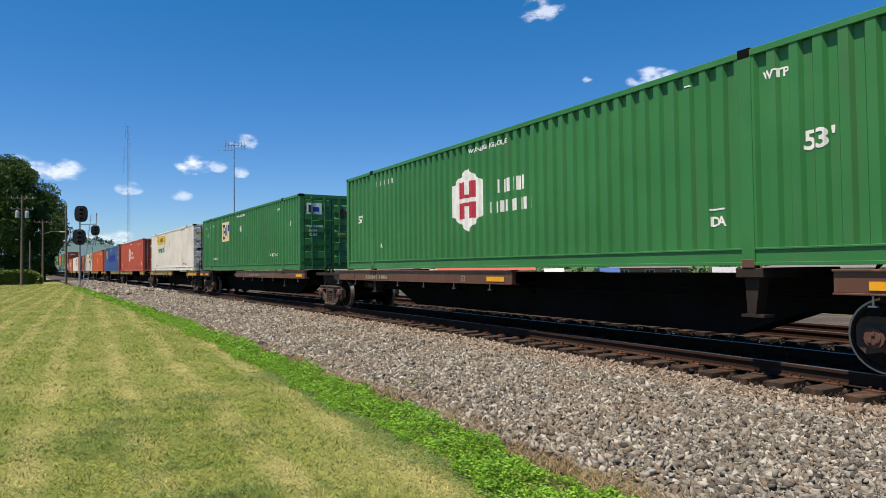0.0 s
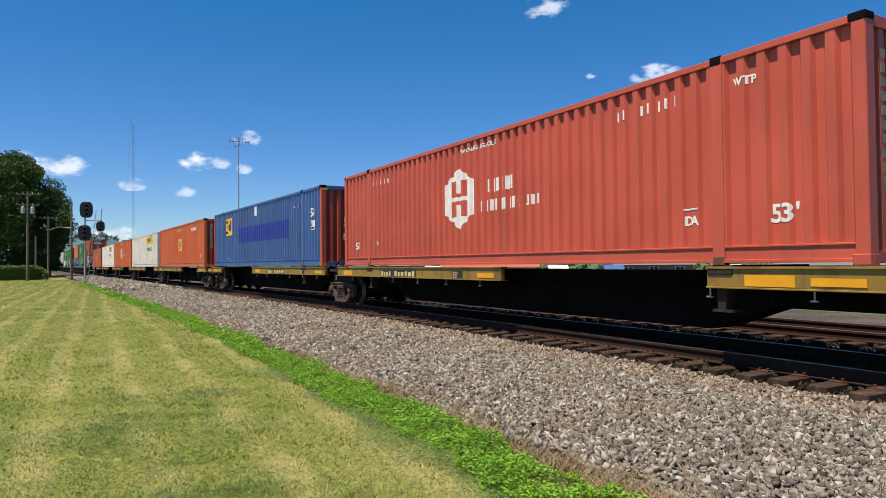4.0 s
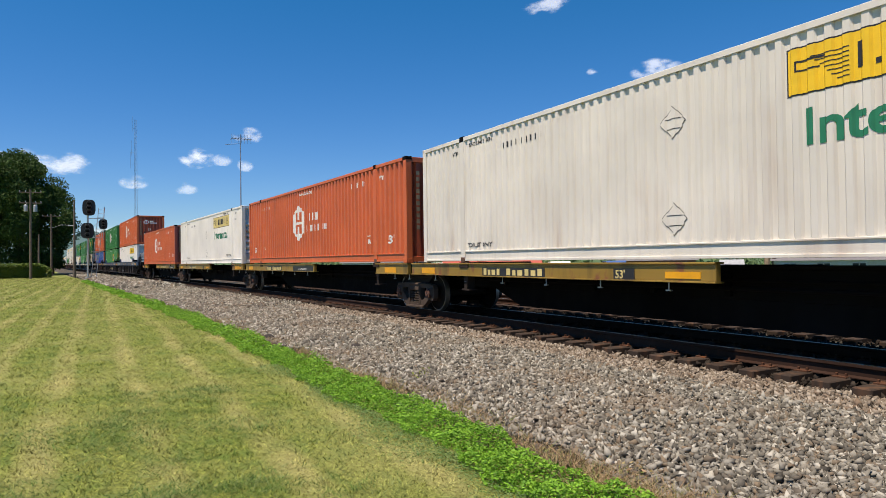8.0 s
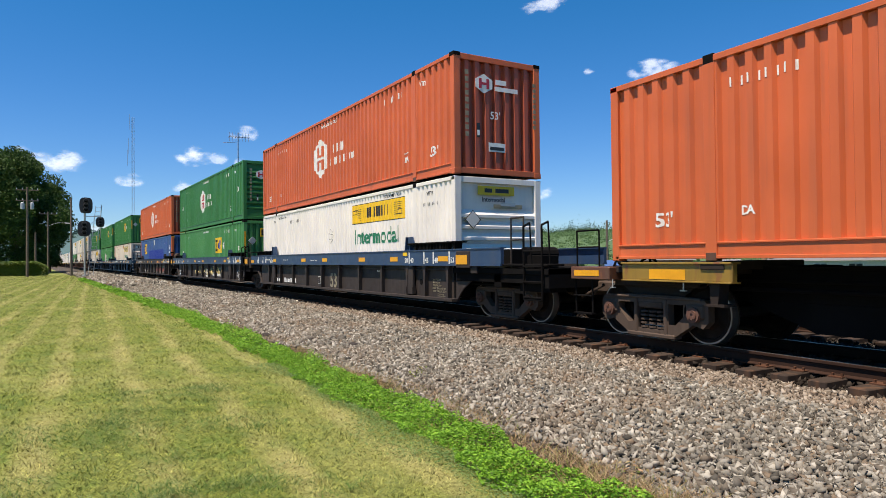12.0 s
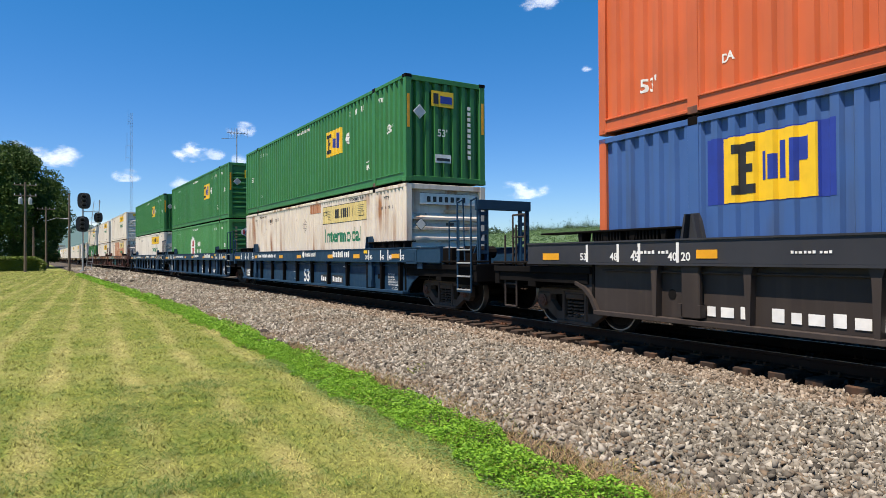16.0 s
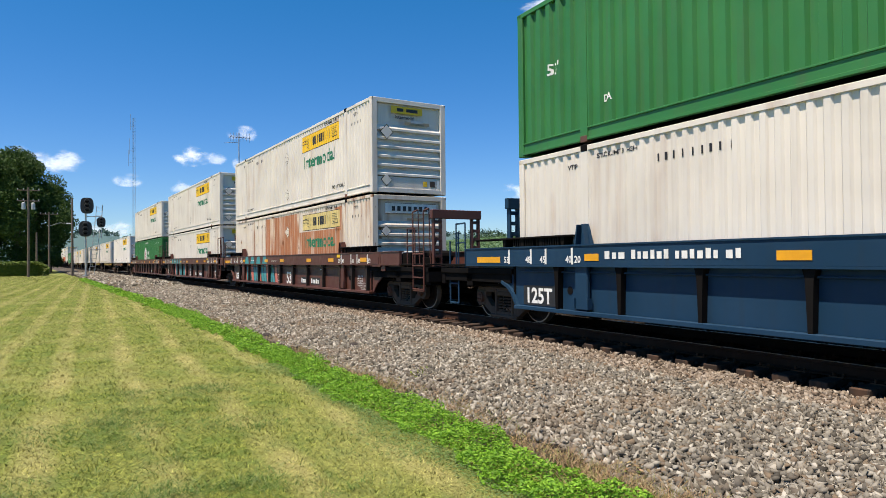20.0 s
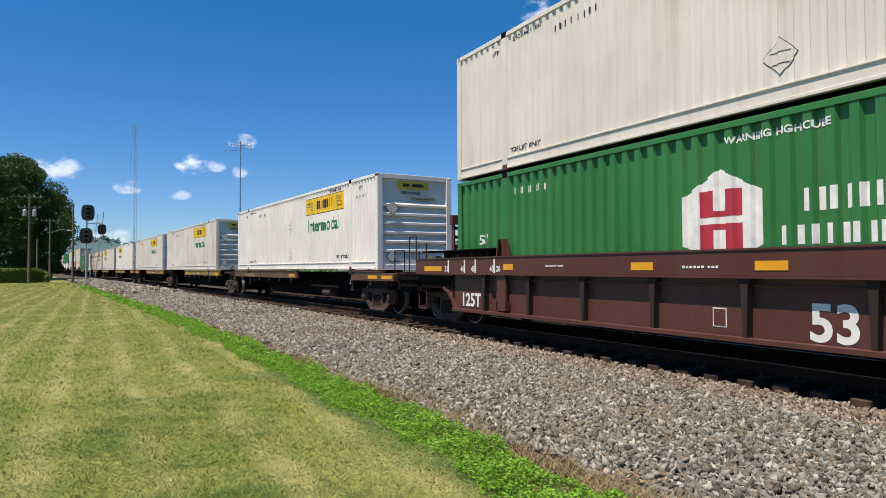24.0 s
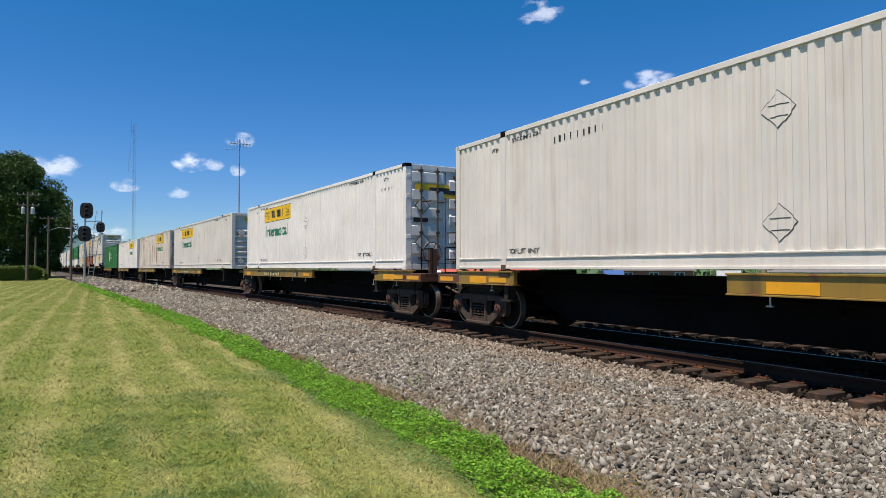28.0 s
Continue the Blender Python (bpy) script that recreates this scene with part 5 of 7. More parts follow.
    for u in (-6.1, 6.02):
        part("latch", cached(("latch", low), lambda: Shape().box(-0.16, 0.16, -0.05, 0.03, 0.42, 1.18, 0.015).box(-0.2, -0.14, -0.05, 0.06, 0.44, 0.62).box(0.14, 0.2, -0.05, 0.06, 0.44, 0.62).done("latch", low)), e, pose(u, y - 0.06, 0))
    if number:
        lettering(e, "53", h - big53, y - 0.136, 0.44, 0.62, "chalk" if marks != "dusty" else "faded", 0.016)
        if marks != "dusty":
            stripe(e, h - 1.22, h - 0.22, y - 0.137, 0.42, 0.80, "ink" if marks == "railway" else low, "black_patch")
            lettering(e, "125T", h - 0.28, y - 0.131, 0.47, 0.40, "chalk", 0.012)
        for t, u in (("20", 13.98), ("40", 14.29), ("45", 15.06), ("48", 15.52), ("53", 16.26), ("20", 1.93), ("40", 1.69), ("45", 0.94), ("48", 0.48), ("53", -0.26)):
            lettering(e, t, h - u, y + 0.005, 1.24, 0.17, "chalk", 0.004)
        for k, t in enumerate(("SPRG 7 OC D5", "SPRG 7 IC D6", "SPRG 5 IIC D6A", "CONT SPRG 2 OC SCT B35", "CONT SPRG 2 IC SCT B354")):
            lettering(e, t, h - 15.19, y - 0.134, 0.80 - 0.07 * k, 0.062, "chalk" if marks != "dusty" else "faded", 0.001)
        for k, t in enumerate(("38 INCH WHEELS", "NO. 24 BRAKE BEAMS", "2 INCH TREAD CONG SHOES")):
            lettering(e, t, h - 15.42, y - 0.134, 0.455 - 0.045 * k, 0.04, "chalk" if marks != "dusty" else "faded")
        if big53 == 8.5:
            for t, u, z in (("LD. LMT. 116,200", 9.67, 0.84), ("LT. WT. 137,900", 9.67, 0.68), ("PER UNIT", 11.27, 0.84)):
                lettering(e, t, h - u, y - 0.134, z, 0.10, "faded" if z > 0.7 else "chalk", 0.002)
        if marks == "dusty":
            bar_row(e, h - 2.0, y - 0.132, 0.47, 0.95, 0.17, 4, "chalk")
            bar_row(e, h - 3.25, y - 0.132, 0.47, 1.45, 0.17, 6, "chalk")
        else:
            k = big53 - 8.27
            stripe(e, h - 10.55 - k, h - 10.0 - k, y - 0.137, 0.47, 0.71, "ink", "number_plate")
            bar_row(e, h - 10.05 - k, y - 0.132, 0.50, 0.45, 0.17, 3, "chalk")
            stripe(e, h - 11.95 - k, h - 11.05 - k, y - 0.137, 0.47, 0.71, "ink", "number_plate")
            bar_row(e, h - 11.1 - k, y - 0.132, 0.50, 0.75, 0.17, 5, "chalk")
        for u, z, w in (((6.75, 1.30, 0.6), (3.6, 1.33, 0.5), (12.0, 0.98, 0.5)) if marks != "railway" else ((12.0, 0.98, 0.5),)):
            bar_row(e, h - u, y + 0.005 if z > 1.2 else y - 0.134, z, w, 0.035, 9, "chalk")
        stripe(e, h - 7.36, h - 7.14, y - 0.137, 0.50, 0.76, "chalk", "plate_frame")
        stripe(e, h - 7.345, h - 7.155, y - 0.133, 0.515, 0.745, low, "plate_face")
    if marks == "railway":
        bar_row(e, h - 2.7, y + 0.006, 1.30, 0.45, 0.13, 3, "chalk")
        bar_row(e, h - 3.3, y + 0.006, 1.30, 1.95, 0.14, 14, "chalk")
        bar_row(e, h - 8.85, y + 0.006, 1.33, 1.0, 0.14, 11, "chalk")
        bar_row(e, h - 11.45, y + 0.006, 1.30, 1.35, 0.20, 9, "chalk")
        part("round_mark", cached("rmark", lambda: Shape().rod((0, 0, 0), (0, 0.003, 0), 0.11, 20).done("round_mark", "chalk")), e, pose(h - 8.62, y + 0.004, 1.4))
    if marks == "scrawl":
        rr = random.Random(3)
        for k in range(16):
            x = h - 5.6 - 0.42 * k
            s = Shape()
            for j in range(4):
                a = (rr.uniform(-0.2, 0.2), 0, rr.uniform(0.5, 1.05))
                b = (rr.uniform(-0.25, 0.25), 0, rr.uniform(0.5, 1.05))
                s.rod(a, b, 0.014, 4)
            part("scrawl", s.done("scrawl", "paleyellow"), e, pose(x, y - 0.135, 0))
    if marks == "dusty":
        bar_row(e, h - 1.0, y + 0.006, 1.34, 0.7, 0.05, 9, "chalk")
    if graffiti:
        rr = random.Random(5)
        for k in range(3):
            # a pale ground sprayed over each panel, bulging letter forms on it, red strokes across
            x = h - 9.72 - 1.58 * k
            part("spray_patch", Shape().prism([(-1.38, 0.44), (0.0, 0.42), (0.02, 0.95), (-0.3, 1.02), (-0.9, 0.98), (-1.38, 1.03)], 0, 0.002).done("spray_patch", M["palespray"]), e, pose(x, y - 0.139, 0))
            for n in range(4):
                a, b, c = -0.05 - 0.34 * n, rr.uniform(0.46, 0.54), rr.uniform(0.84, 0.97)
                rim = [(a - 0.16 + 0.15 * math.cos(t), (b + c) / 2 + (c - b) / 2 * math.sin(t) * (1 + 0.25 * math.sin(3 * t + n))) for t in (2 * math.pi * q / 14 for q in range(14))]
                part("spray_patch", Shape().prism(rim, 0, 0.002).done("spray_patch", M["pinkspray"]), e, pose(x, y - 0.136, 0))
            s = Shape()
            px, pz = -0.05, 0.6
            for n in range(14):
                qx, qz = px - 0.095, rr.uniform(0.50, 0.92)
                s.rod((px, 0, pz), (qx, 0, qz), 0.016, 4)
                px, pz = qx, qz
            part("spray_line", s.done("spray_line", M["redspray"]), e, pose(x, y - 0.133, 0))
        part("spray_patch", Shape().prism([(-2.1, 1.21), (0, 1.21), (-0.2, 1.32), (-0.6, 1.40), (-1.1, 1.33), (-1.7, 1.42)], 0, 0.002).done("spray_patch", M["pinkspray"]), e, pose(h - 10.2, y + 0.001, 0))
    if marks == "mural":
        rr = random.Random(8)
        for k in range(13):
            u = 1.9 + 0.40 * k
            pts = [(-0.05, 0.42), (0.28, 0.44), (0.42 + rr.uniform(-0.06, 0.08), 1.15), (0.12 + rr.uniform(-0.1, 0.1), 1.15)]
            part("mural_shape", Shape().prism(pts, 0, 0.003).done("mural_shape", M["teal"] if k % 3 else M["coral"]), e, pose(h - u - 0.4, y - 0.136, 0))
            if k % 2 == 0:
                part("mural_outline", Shape().prism([(0.30, 0.44), (0.36, 0.44), (0.48, 1.15), (0.40, 1.15)], 0, 0.004).done("mural_outline", "ink"), e, pose(h - u - 0.42, y - 0.136, 0))
        for k in range(4):
            part("mural_shape", Shape().prism([(0, 1.205), (0.7, 1.205), (0.5, 1.5), (0.15, 1.54)], 0, 0.003).done("mural_shape", M["teal"]), e, pose(h - 3.2 - 0.95 * k, y + 0.001, 0))
    for x in trucks:
        truck(e, x, RAIL_TOP)
    for x, way in couplers:
        couple(e, x, way, 1.3)
        if way > 0 and lower == "same" and number:
            part("end_rack", cached(("portal", low), lambda: portal(low)), e, pose(h + 1.2, 0, 0))
        if near and way < 0:
            continue
        part("end_step_rail", cached(("srail", low), lambda: Shape().rod((0, 1.35, 0.3), (0, 1.35, 1.95), 0.022, 6).rod((0.4, 1.35, 0.3), (0.4, 1.35, 1.75), 0.022, 6).rod((0, 1.35, 0.3), (0.4, 1.35, 0.3), 0.022, 6).rod((0, 1.35, 0.75), (0.4, 1.35, 0.75), 0.018, 6).done("end_step_rail", low)), e, pose(x - way * 0.3 - 0.2, 0, 0))
    return e


M["redspray"] = plain("red_spray_line", (0.30, 0.06, 0.05), 0.7, vary=0.3)
M["pinkspray"] = plain("faded_pink_spray", (0.20, 0.105, 0.085), 0.7, vary=0.35)
M["palespray"] = plain("faded_pale_spray", (0.17, 0.15, 0.11), 0.7, vary=0.35)
M["teal"] = plain("teal_spray_paint", (0.04, 0.26, 0.28), 0.5, vary=0.2)
M["coral"] = plain("coral_spray_paint", (0.55, 0.16, 0.12), 0.5, vary=0.2)

# ---- the consist: p is the near end's place along the line at the start ----
G, GE = "dark green ribbed steel container", "dark green ribbed container with a yellow square panel"
W = "dirty white ribbed container with a yellow banner"
O = "orange ribbed container with a white shield, weathered"
SINGLES = [
    (3.7, "green", "shield", "vribs", "bright green ribbed container with a white shield"),
    (24.25, "green2", "square_low", "doors", "green container with rear doors and a yellow square panel"),
    (42.98, "white", "banner_far", "doors", "white container with rusty rear doors and a yellow banner"),
    (63.9, "red", "shield_white", "vribs", "brick red ribbed container with a white shield"),
    (82.15, "blue", "square_blue", "vribs", "blue ribbed container with a dark stripe and red end"),
    (100.9, "orange", "square_orange", "vribs", "orange ribbed container with red repainted patches"),
    (118.33, "white", "banner_near", "hribs", W),
    (135.45, "orange", "shield_white", "vribs", O),
    (152.68, "clean", "banner_faded", "hribs", "white ribbed container with a faded yellow banner"),
    (171.17, "orange", "shield_white", "vribs", O),
    (375.9, "clean", "banner_near", "hribs", "clean white ribbed container with a yellow banner"),
    (396.5, "white", "banner_near", "hribs", W),
    (414.95, "white", "banner_near", "hribs", W),
    (433.72, "clean", "banner_far", "doors", "white container with dark door rods and yellow banner"),
    (452.5, "white", "banner_far", "hribs", W),
    (470.6, "cream", "banner_near", "hribs", "cream white weathered container with a yellow banner"),
    (488.5, "clean", "banner_near", "hribs", W),
    (506.5, "green", "shield", "vribs", G),
]
RUSTY = [bars([(5.13, 9.5, 0.28, 2.72), (9.5, 13.6, 0.28, 1.98), (13.2, 13.75, 1.9, 2.7)], "flake", 1, "rusted_patch")]
PATCH = [bars([(8.77, 9.79, 2.45, 2.78)], "flake", 2, "rusted_patch")]
STACKS = [
    (192.45, ("clean", "banner_near", "hribs", "white ribbed container low in a well car"), ("orange", "shield_white", "vribs", O)),
    (211.6, ("lime", "square_high", "vribs", "faded green ribbed container low in a well car"), ("green", "shield", "hribs", G)),
    (231.1, ("blue", "square_blue", "vribs", "blue ribbed container with orange corner posts"), ("orange", "shield_white", "vribs", O)),
    (254.58, ("cream", "banner_faded", "hribs", "rust-streaked white container with a faded banner"), ("green", "square_high", "vribs", GE)),
    (273.7, ("lime", "shield", "hribs", "faded green ribbed container low in a well car"), ("green", "square_high", "hribs", GE)),
    (293.15, ("white", "banner_near", "hribs", W), ("green", "square_high", "vribs", GE)),
    (316.6, ("cream", "banner_faded", "hribs", "white container with a large rusted side patch"), ("white", "banner_near", "hribs", W)),
    (335.9, ("white", "banner_near", "hribs", W), ("white", "banner_near", "hribs", W)),
    (355.2, ("green", "shield", "hribs", G), ("white", "banner_near", "hribs", W)),
    (527.0, ("white", "banner_near", "hribs", W), ("white", "banner_near", "hribs", W)),
    (546.4, ("orange", "shield_white", "vribs", O), ("white", "banner_near", "hribs", W)),
    (565.8, ("white", "banner_near", "hribs", W), ("white", "banner_near", "hribs", W)),
    (589.0, ("clean", "", "hribs", W), ("green", "", "hribs", G)),
    (608.4, ("clean", "", "hribs", W), ("green", "", "hribs", G)),
    (627.8, ("clean", "", "hribs", W), ("white", "", "hribs", W)),
    (651.0, ("white", "", "hribs", W), ("cream", "", "hribs", W)),
    (670.4, ("clean", "", "hribs", W), ("clean", "", "hribs", W)),
    (689.8, ("green", "", "hribs", G), ("white", "", "hribs", W)),
    (713.0, ("white", "", "hribs", W), ("clean", "", "hribs", W)),
    (732.4, ("clean", "", "hribs", W), ("white", "", "hribs", W)),
    (751.8, ("white", "", "hribs", W), ("white", "", "hribs", W)),
]
for p, c, kind, end, label in SINGLES:
    kw = {"posts": None}
    if p == 82.15:
        kw = {"end_colour": "red", "corners": "red"}
    elif p == 171.17:
        kw = {"end_colour": "maroon", "near_corner": "maroon"}
    elif c == "orange":
        kw = {"end_colour": "darkend"}
    on_train(box_of(c, kind, end, label, **kw), p + LEN / 2, HALF, FLOOR)
for p, a, b in STACKS:
    kw = {}
    if p == 316.6:
        kw = {"more": RUSTY}
    if p == 254.58:
        kw = {"more": PATCH}
    if p == 231.1:
        kw = {"corners": "orange"}
    on_train(box_of(a[0], a[1], a[2], a[3], **kw), p + LEN / 2, HALF, LOWER)
    on_train(box_of(b[0], b[1], b[2], b[3], **({"end_colour": "darkend"} if b[0] == "orange" else {})), p + LEN / 2, HALF, UPPER)

# platforms: (near end of load, colour, trucks from the load's middle, coupled ends, old)
h = LEN / 2
FAR_BEAM, NEAR_BEAM = (h - 8.85, h + 0.75), (-h - 0.2, -h + 8.8)
TTX = "yellow and black spine car platform, worn and dirty"
OLD = "rusty brown spine car platform with black sill"
for p, colour, trucks, couplers, beams in (
        (3.7, "rustbeam", (-h - 0.35, h + 2.2), (), [FAR_BEAM, (-h - 0.4, -h + 0.9)]), (24.25, "rustbeam", (h - 0.6,), ((h + 1.0, 1),), [(-h - 0.4, -h + 9.0), (h - 1.5, h + 0.75)]),
        (42.98, "yellow", (-h + 0.5, h + 1.9), ((-h - 1.0, -1),), [FAR_BEAM, (-h - 0.2, -h + 2.2)]), (63.9, "yellow", (h + 1.0,), (), [FAR_BEAM, (-h - 0.2, -h + 2.2)]), (82.15, "yellow", (h - 0.6,), ((h + 0.35, 1),), [NEAR_BEAM, (h - 1.5, h + 0.75)]),
        (100.9, "yellow", (-h + 0.5, h + 0.84), ((-h - 2.05, -1),), [FAR_BEAM, (-h - 0.2, -h + 2.2)]), (118.33, "yellow", (h + 1.05,), (), [FAR_BEAM, (-h, -h + 2.0)]), (135.45, "yellow", (h + 1.0,), (), [FAR_BEAM, (-h, -h + 2.0)]),
        (152.68, "yellow", (h + 1.15,), (), [FAR_BEAM, (-h, -h + 2.0)]), (171.17, "yellow", (h - 0.6,), ((h + 1.3, 1),), [(-h + 0.2, -h + 9.0), (h - 2.3, h - 0.2)]),
        (375.9, "rustbeam", (-h + 0.5, h + 2.34), ((-h - 1.2, -1),), [(h - 8.9, h + 0.7), (-h - 0.2, -h + 2.0)]), (396.5, "yellow", (h + 0.1,), (), [(-h - 0.55, -h + 9.1)]), (414.95, "yellow", (h - 0.6,), ((h + 1.1, 1),), [NEAR_BEAM, (h - 2.3, h)]),
        (433.72, "yellow", (-h + 0.5, h + 0.9), ((-h - 1.0, -1),), [FAR_BEAM, (-h - 0.2, -h + 2.0)]), (452.5, "yellow", (h + 0.9,), (), [FAR_BEAM]), (470.6, "yellow", (h + 0.9,), (), [FAR_BEAM]), (488.5, "yellow", (h + 0.9,), (), [FAR_BEAM]), (506.5, "yellow", (h - 0.6,), ((h + 1.3, 1),), [FAR_BEAM])):
    car = spine_car(colour, beams, trucks, TTX if colour == "yellow" else OLD, couplers, stand=p in (100.9, 433.72), old=colour == "rustbeam", shop=p in (135.45, 171.17), tank=p == 375.9)
    on_train(car, p + h, HALF, FLOOR)
DARK = "dark well car with a navy top chord"
FEC = "blue double-stack well car with white lettering"
BRN = "brown double-stack well car, partly spray-painted"
for i, (p, a, b) in enumerate(STACKS):
    k = i % 3
    colour, low, marks, label = (("navy", "wellside", "dusty", DARK), ("royalcar", "same", "railway", FEC), ("brown", "same", "plain", BRN))[i // 3] if i < 9 else ("shadeblack", "same", "plain", DARK)
    if i == 1:
        marks, label = "scrawl", "navy and black well car with white scrawls"
    if i == 2:
        colour = "slate"
    if i == 6:
        marks = "mural"
    if i == 7:
        marks = "mural"
    near, far = k == 0 and i < 9, k == 2 and i < 9
    trucks = ((-h - (1.6 if near else 0.2),) if k == 0 else ()) + ((h + 1.7,) if k < 2 else (h + (0.95 if far else 0.2),))
    # beside the shorter ends of the spine cars the couplers sit further in
    cps = (((-h - (3.2 if i in (3, 6) else 2.4), -1),) if k == 0 else ()) + (((h + (2.9 if i in (2, 5) else 2.0), 1),) if k == 2 else ())
    on_train(well_car(colour, label, trucks, low, (True, k == 2), marks, cps, number=i < 9, graffiti=i == 2, drum=i == 2, big53=10.1 if i == 4 else 8.5 if i == 8 else 8.27, near=near, far=far), p + h, HALF, RAIL_TOP)


# ---- lineside: stones, weeds, grass ----
gen = np.random.default_rng(7)


def joined(name, verts, faces_per, mat, n_corner):
    """A mesh out of arrays: verts (n, 3) and faces (m, n_corner)."""
    me = bpy.data.meshes.new(name)
    me.vertices.add(len(verts))
    me.vertices.foreach_set("co", np.asarray(verts, np.float32).ravel())
    m = len(faces_per)
    me.loops.add(m * n_corner)
    me.loops.foreach_set("vertex_index", np.asarray(faces_per, np.int32).ravel())
    me.polygons.add(m)
    me.polygons.foreach_set("loop_start", np.arange(0, m * n_corner, n_corner, dtype=np.int32))
    me.update(calc_edges=True)
    me.materials.append(M[mat])
    return me


def track_points(s, o):
    th = BEND * np.minimum(s, STRAIGHT)
    x, y = -(1 - np.cos(th)) / BEND, np.sin(th) / BEND
    ext = np.maximum(s - STRAIGHT, 0)
    x, y = x - np.sin(th) * ext, y + np.cos(th) * ext
    return SIDE + x + o * np.cos(th), y + o * np.sin(th)


SHARD = np.array([(1, 0, 0), (-1, 0, 0), (0, 1, 0), (0, -1, 0), (0, 0, 1), (0, 0, -1)], float)
SIDES = np.array([(0, 2, 4), (2, 1, 4), (1, 3, 4), (3, 0, 4), (2, 0, 5), (1, 2, 5), (3, 1, 5), (0, 3, 5)])


def turns(n):
    q = gen.normal(size=(n, 4))
    q /= np.linalg.norm(q, axis=1)[:, None]
    w, x, y, z = q.T
    return np.stack([np.stack([1 - 2 * (y * y + z * z), 2 * (x * y - z * w), 2 * (x * z + y * w)], 1), np.stack([2 * (x * y + z * w), 1 - 2 * (x * x + z * z), 2 * (y * z - x * w)], 1), np.stack([2 * (x * z - y * w), 2 * (y * z + x * w), 1 - 2 * (x * x + y * y)], 1)], 1)


def stones(name, s0, s1, o0, o1, per_m2, size, label, mat="stones"):
    n = int((s1 - s0) * (o1 - o0) * per_m2)
    s, o = gen.uniform(s0, s1, n), gen.uniform(o0, o1, n)
    if o0 < -4:
        # a ragged toe
        o = np.where(o < -4.18 + 0.14 * np.sin(s * 1.7) + 0.08 * np.sin(s * 4.3), o + gen.uniform(0.15, 3.0, n), o)
    x, y = track_points(s, o)
    z = np.interp(o, [p[0] for p in BED], [p[1] for p in BED])
    k = size * gen.uniform(0.6, 1.38, n) ** 1.7
    c = len(SHARD)
    body = SHARD[None] * gen.uniform(0.65, 1.3, (n, c, 1)) * (gen.uniform((0.9, 0.7, 0.4), (1.6, 1.2, 0.8), (n, 3))[:, None, :] * k[:, None, None])
    body += gen.normal(0, 0.16, (n, c, 3)) * k[:, None, None]
    body = np.einsum("nij,nkj->nki", turns(n), body)
    body += np.stack([x, y, z + k * gen.uniform(0.0, 1.15, n)], 1)[:, None, :]
    faces = (SIDES[None] + c * np.arange(n)[:, None, None]).reshape(-1, 3)
    return tagged(new(name, joined(name, body.reshape(-1, 3), faces, mat, 3)), label, "ballast", kind="stuff")


stones("ballast_stones", 1.5, 12, -4.32, -0.75, 2100, 0.0252, "loose grey and tan crushed stones beside the rails")
stones("ballast_stones", 1.5, 12, -0.85, 0.03, 2100, 0.0252, "rust-stained crushed stones at the tie ends", "browned")
stones("ballast_stones", 12, 24, -4.3, -0.7, 1150, 0.0305, "loose grey and tan crushed stones beside the rails")
stones("ballast_stones", 12, 24, -0.8, 0.03, 1150, 0.0305, "rust-stained crushed stones at the tie ends", "browned")
stones("ballast_stones", 24, 48, -4.3, 0.03, 420, 0.039, "loose grey and tan crushed stones beside the rails")
stones("ballast_stones", 48, 120, -4.3, 0.03, 50, 0.09, "loose grey and tan crushed stones beside the rails")
# these two take the darker stone colour, with the train's shade in it
stones("ballast_stones", -3, 22, 2.3, 4.7, 260, 0.026, "crushed stones between the two tracks", "shadestones")
stones("ballast_stones", 0.5, 20, 0.03, 1.98, 330, 0.034, "crushed stones between the ties, colour darkened for the train's shade", "shadestones")


def blades(name, x, y, z, tall, wide, mat, label, category, lean=0.5):
    n = len(x)
    a = gen.uniform(0, 2 * np.pi, n)
    hgt = tall * gen.uniform(0.5, 1.3, n)
    dx, dy = np.cos(a) * wide / 2, np.sin(a) * wide / 2
    lx, ly = gen.normal(0, lean, n) * hgt, gen.normal(0, lean, n) * hgt
    v = np.stack([np.stack([x - dx, y - dy, z], 1), np.stack([x + dx, y + dy, z], 1), np.stack([x + lx, y + ly, z + hgt], 1)], 1)
    return tagged(new(name, joined(name, v.reshape(-1, 3), np.arange(3 * n).reshape(-1, 3), mat, 3)), label, category, kind="stuff")



# blades thin out and widen evenly with distance
ly = 3.6 * (100 / 3.6) ** gen.uniform(0, 1, 270000)
lx = gen.uniform(-0.9, 1.0, len(ly)) * (ly * 0.22 + 2.0)
keep = lx < 2.95 - np.maximum(ly - 15, 0) * 0.035
lx, ly = lx[keep], ly[keep]
# tufts stand up between the mower's passes
rough = np.sin(lx * 23 + 3 * np.sin(ly * 9)) * np.sin(ly * 19 + 2 * np.sin(lx * 11)) + 0.7 * np.sin(lx * 6.1 + 2 * np.sin(ly * 2.3)) * np.sin(ly * 5.3 + 1)
tuft = np.clip((rough - 0.25) * 1.6, 0, 1)
blades("lawn_grass", lx, ly, np.zeros(len(lx)), (0.019 + 0.0003 * ly) * (1 + 1.1 * tuft), 0.0042 + 0.00066 * ly, "blade", "short mown grass blades, green and straw-dry", "grass", 2.0 - 1.3 * tuft)


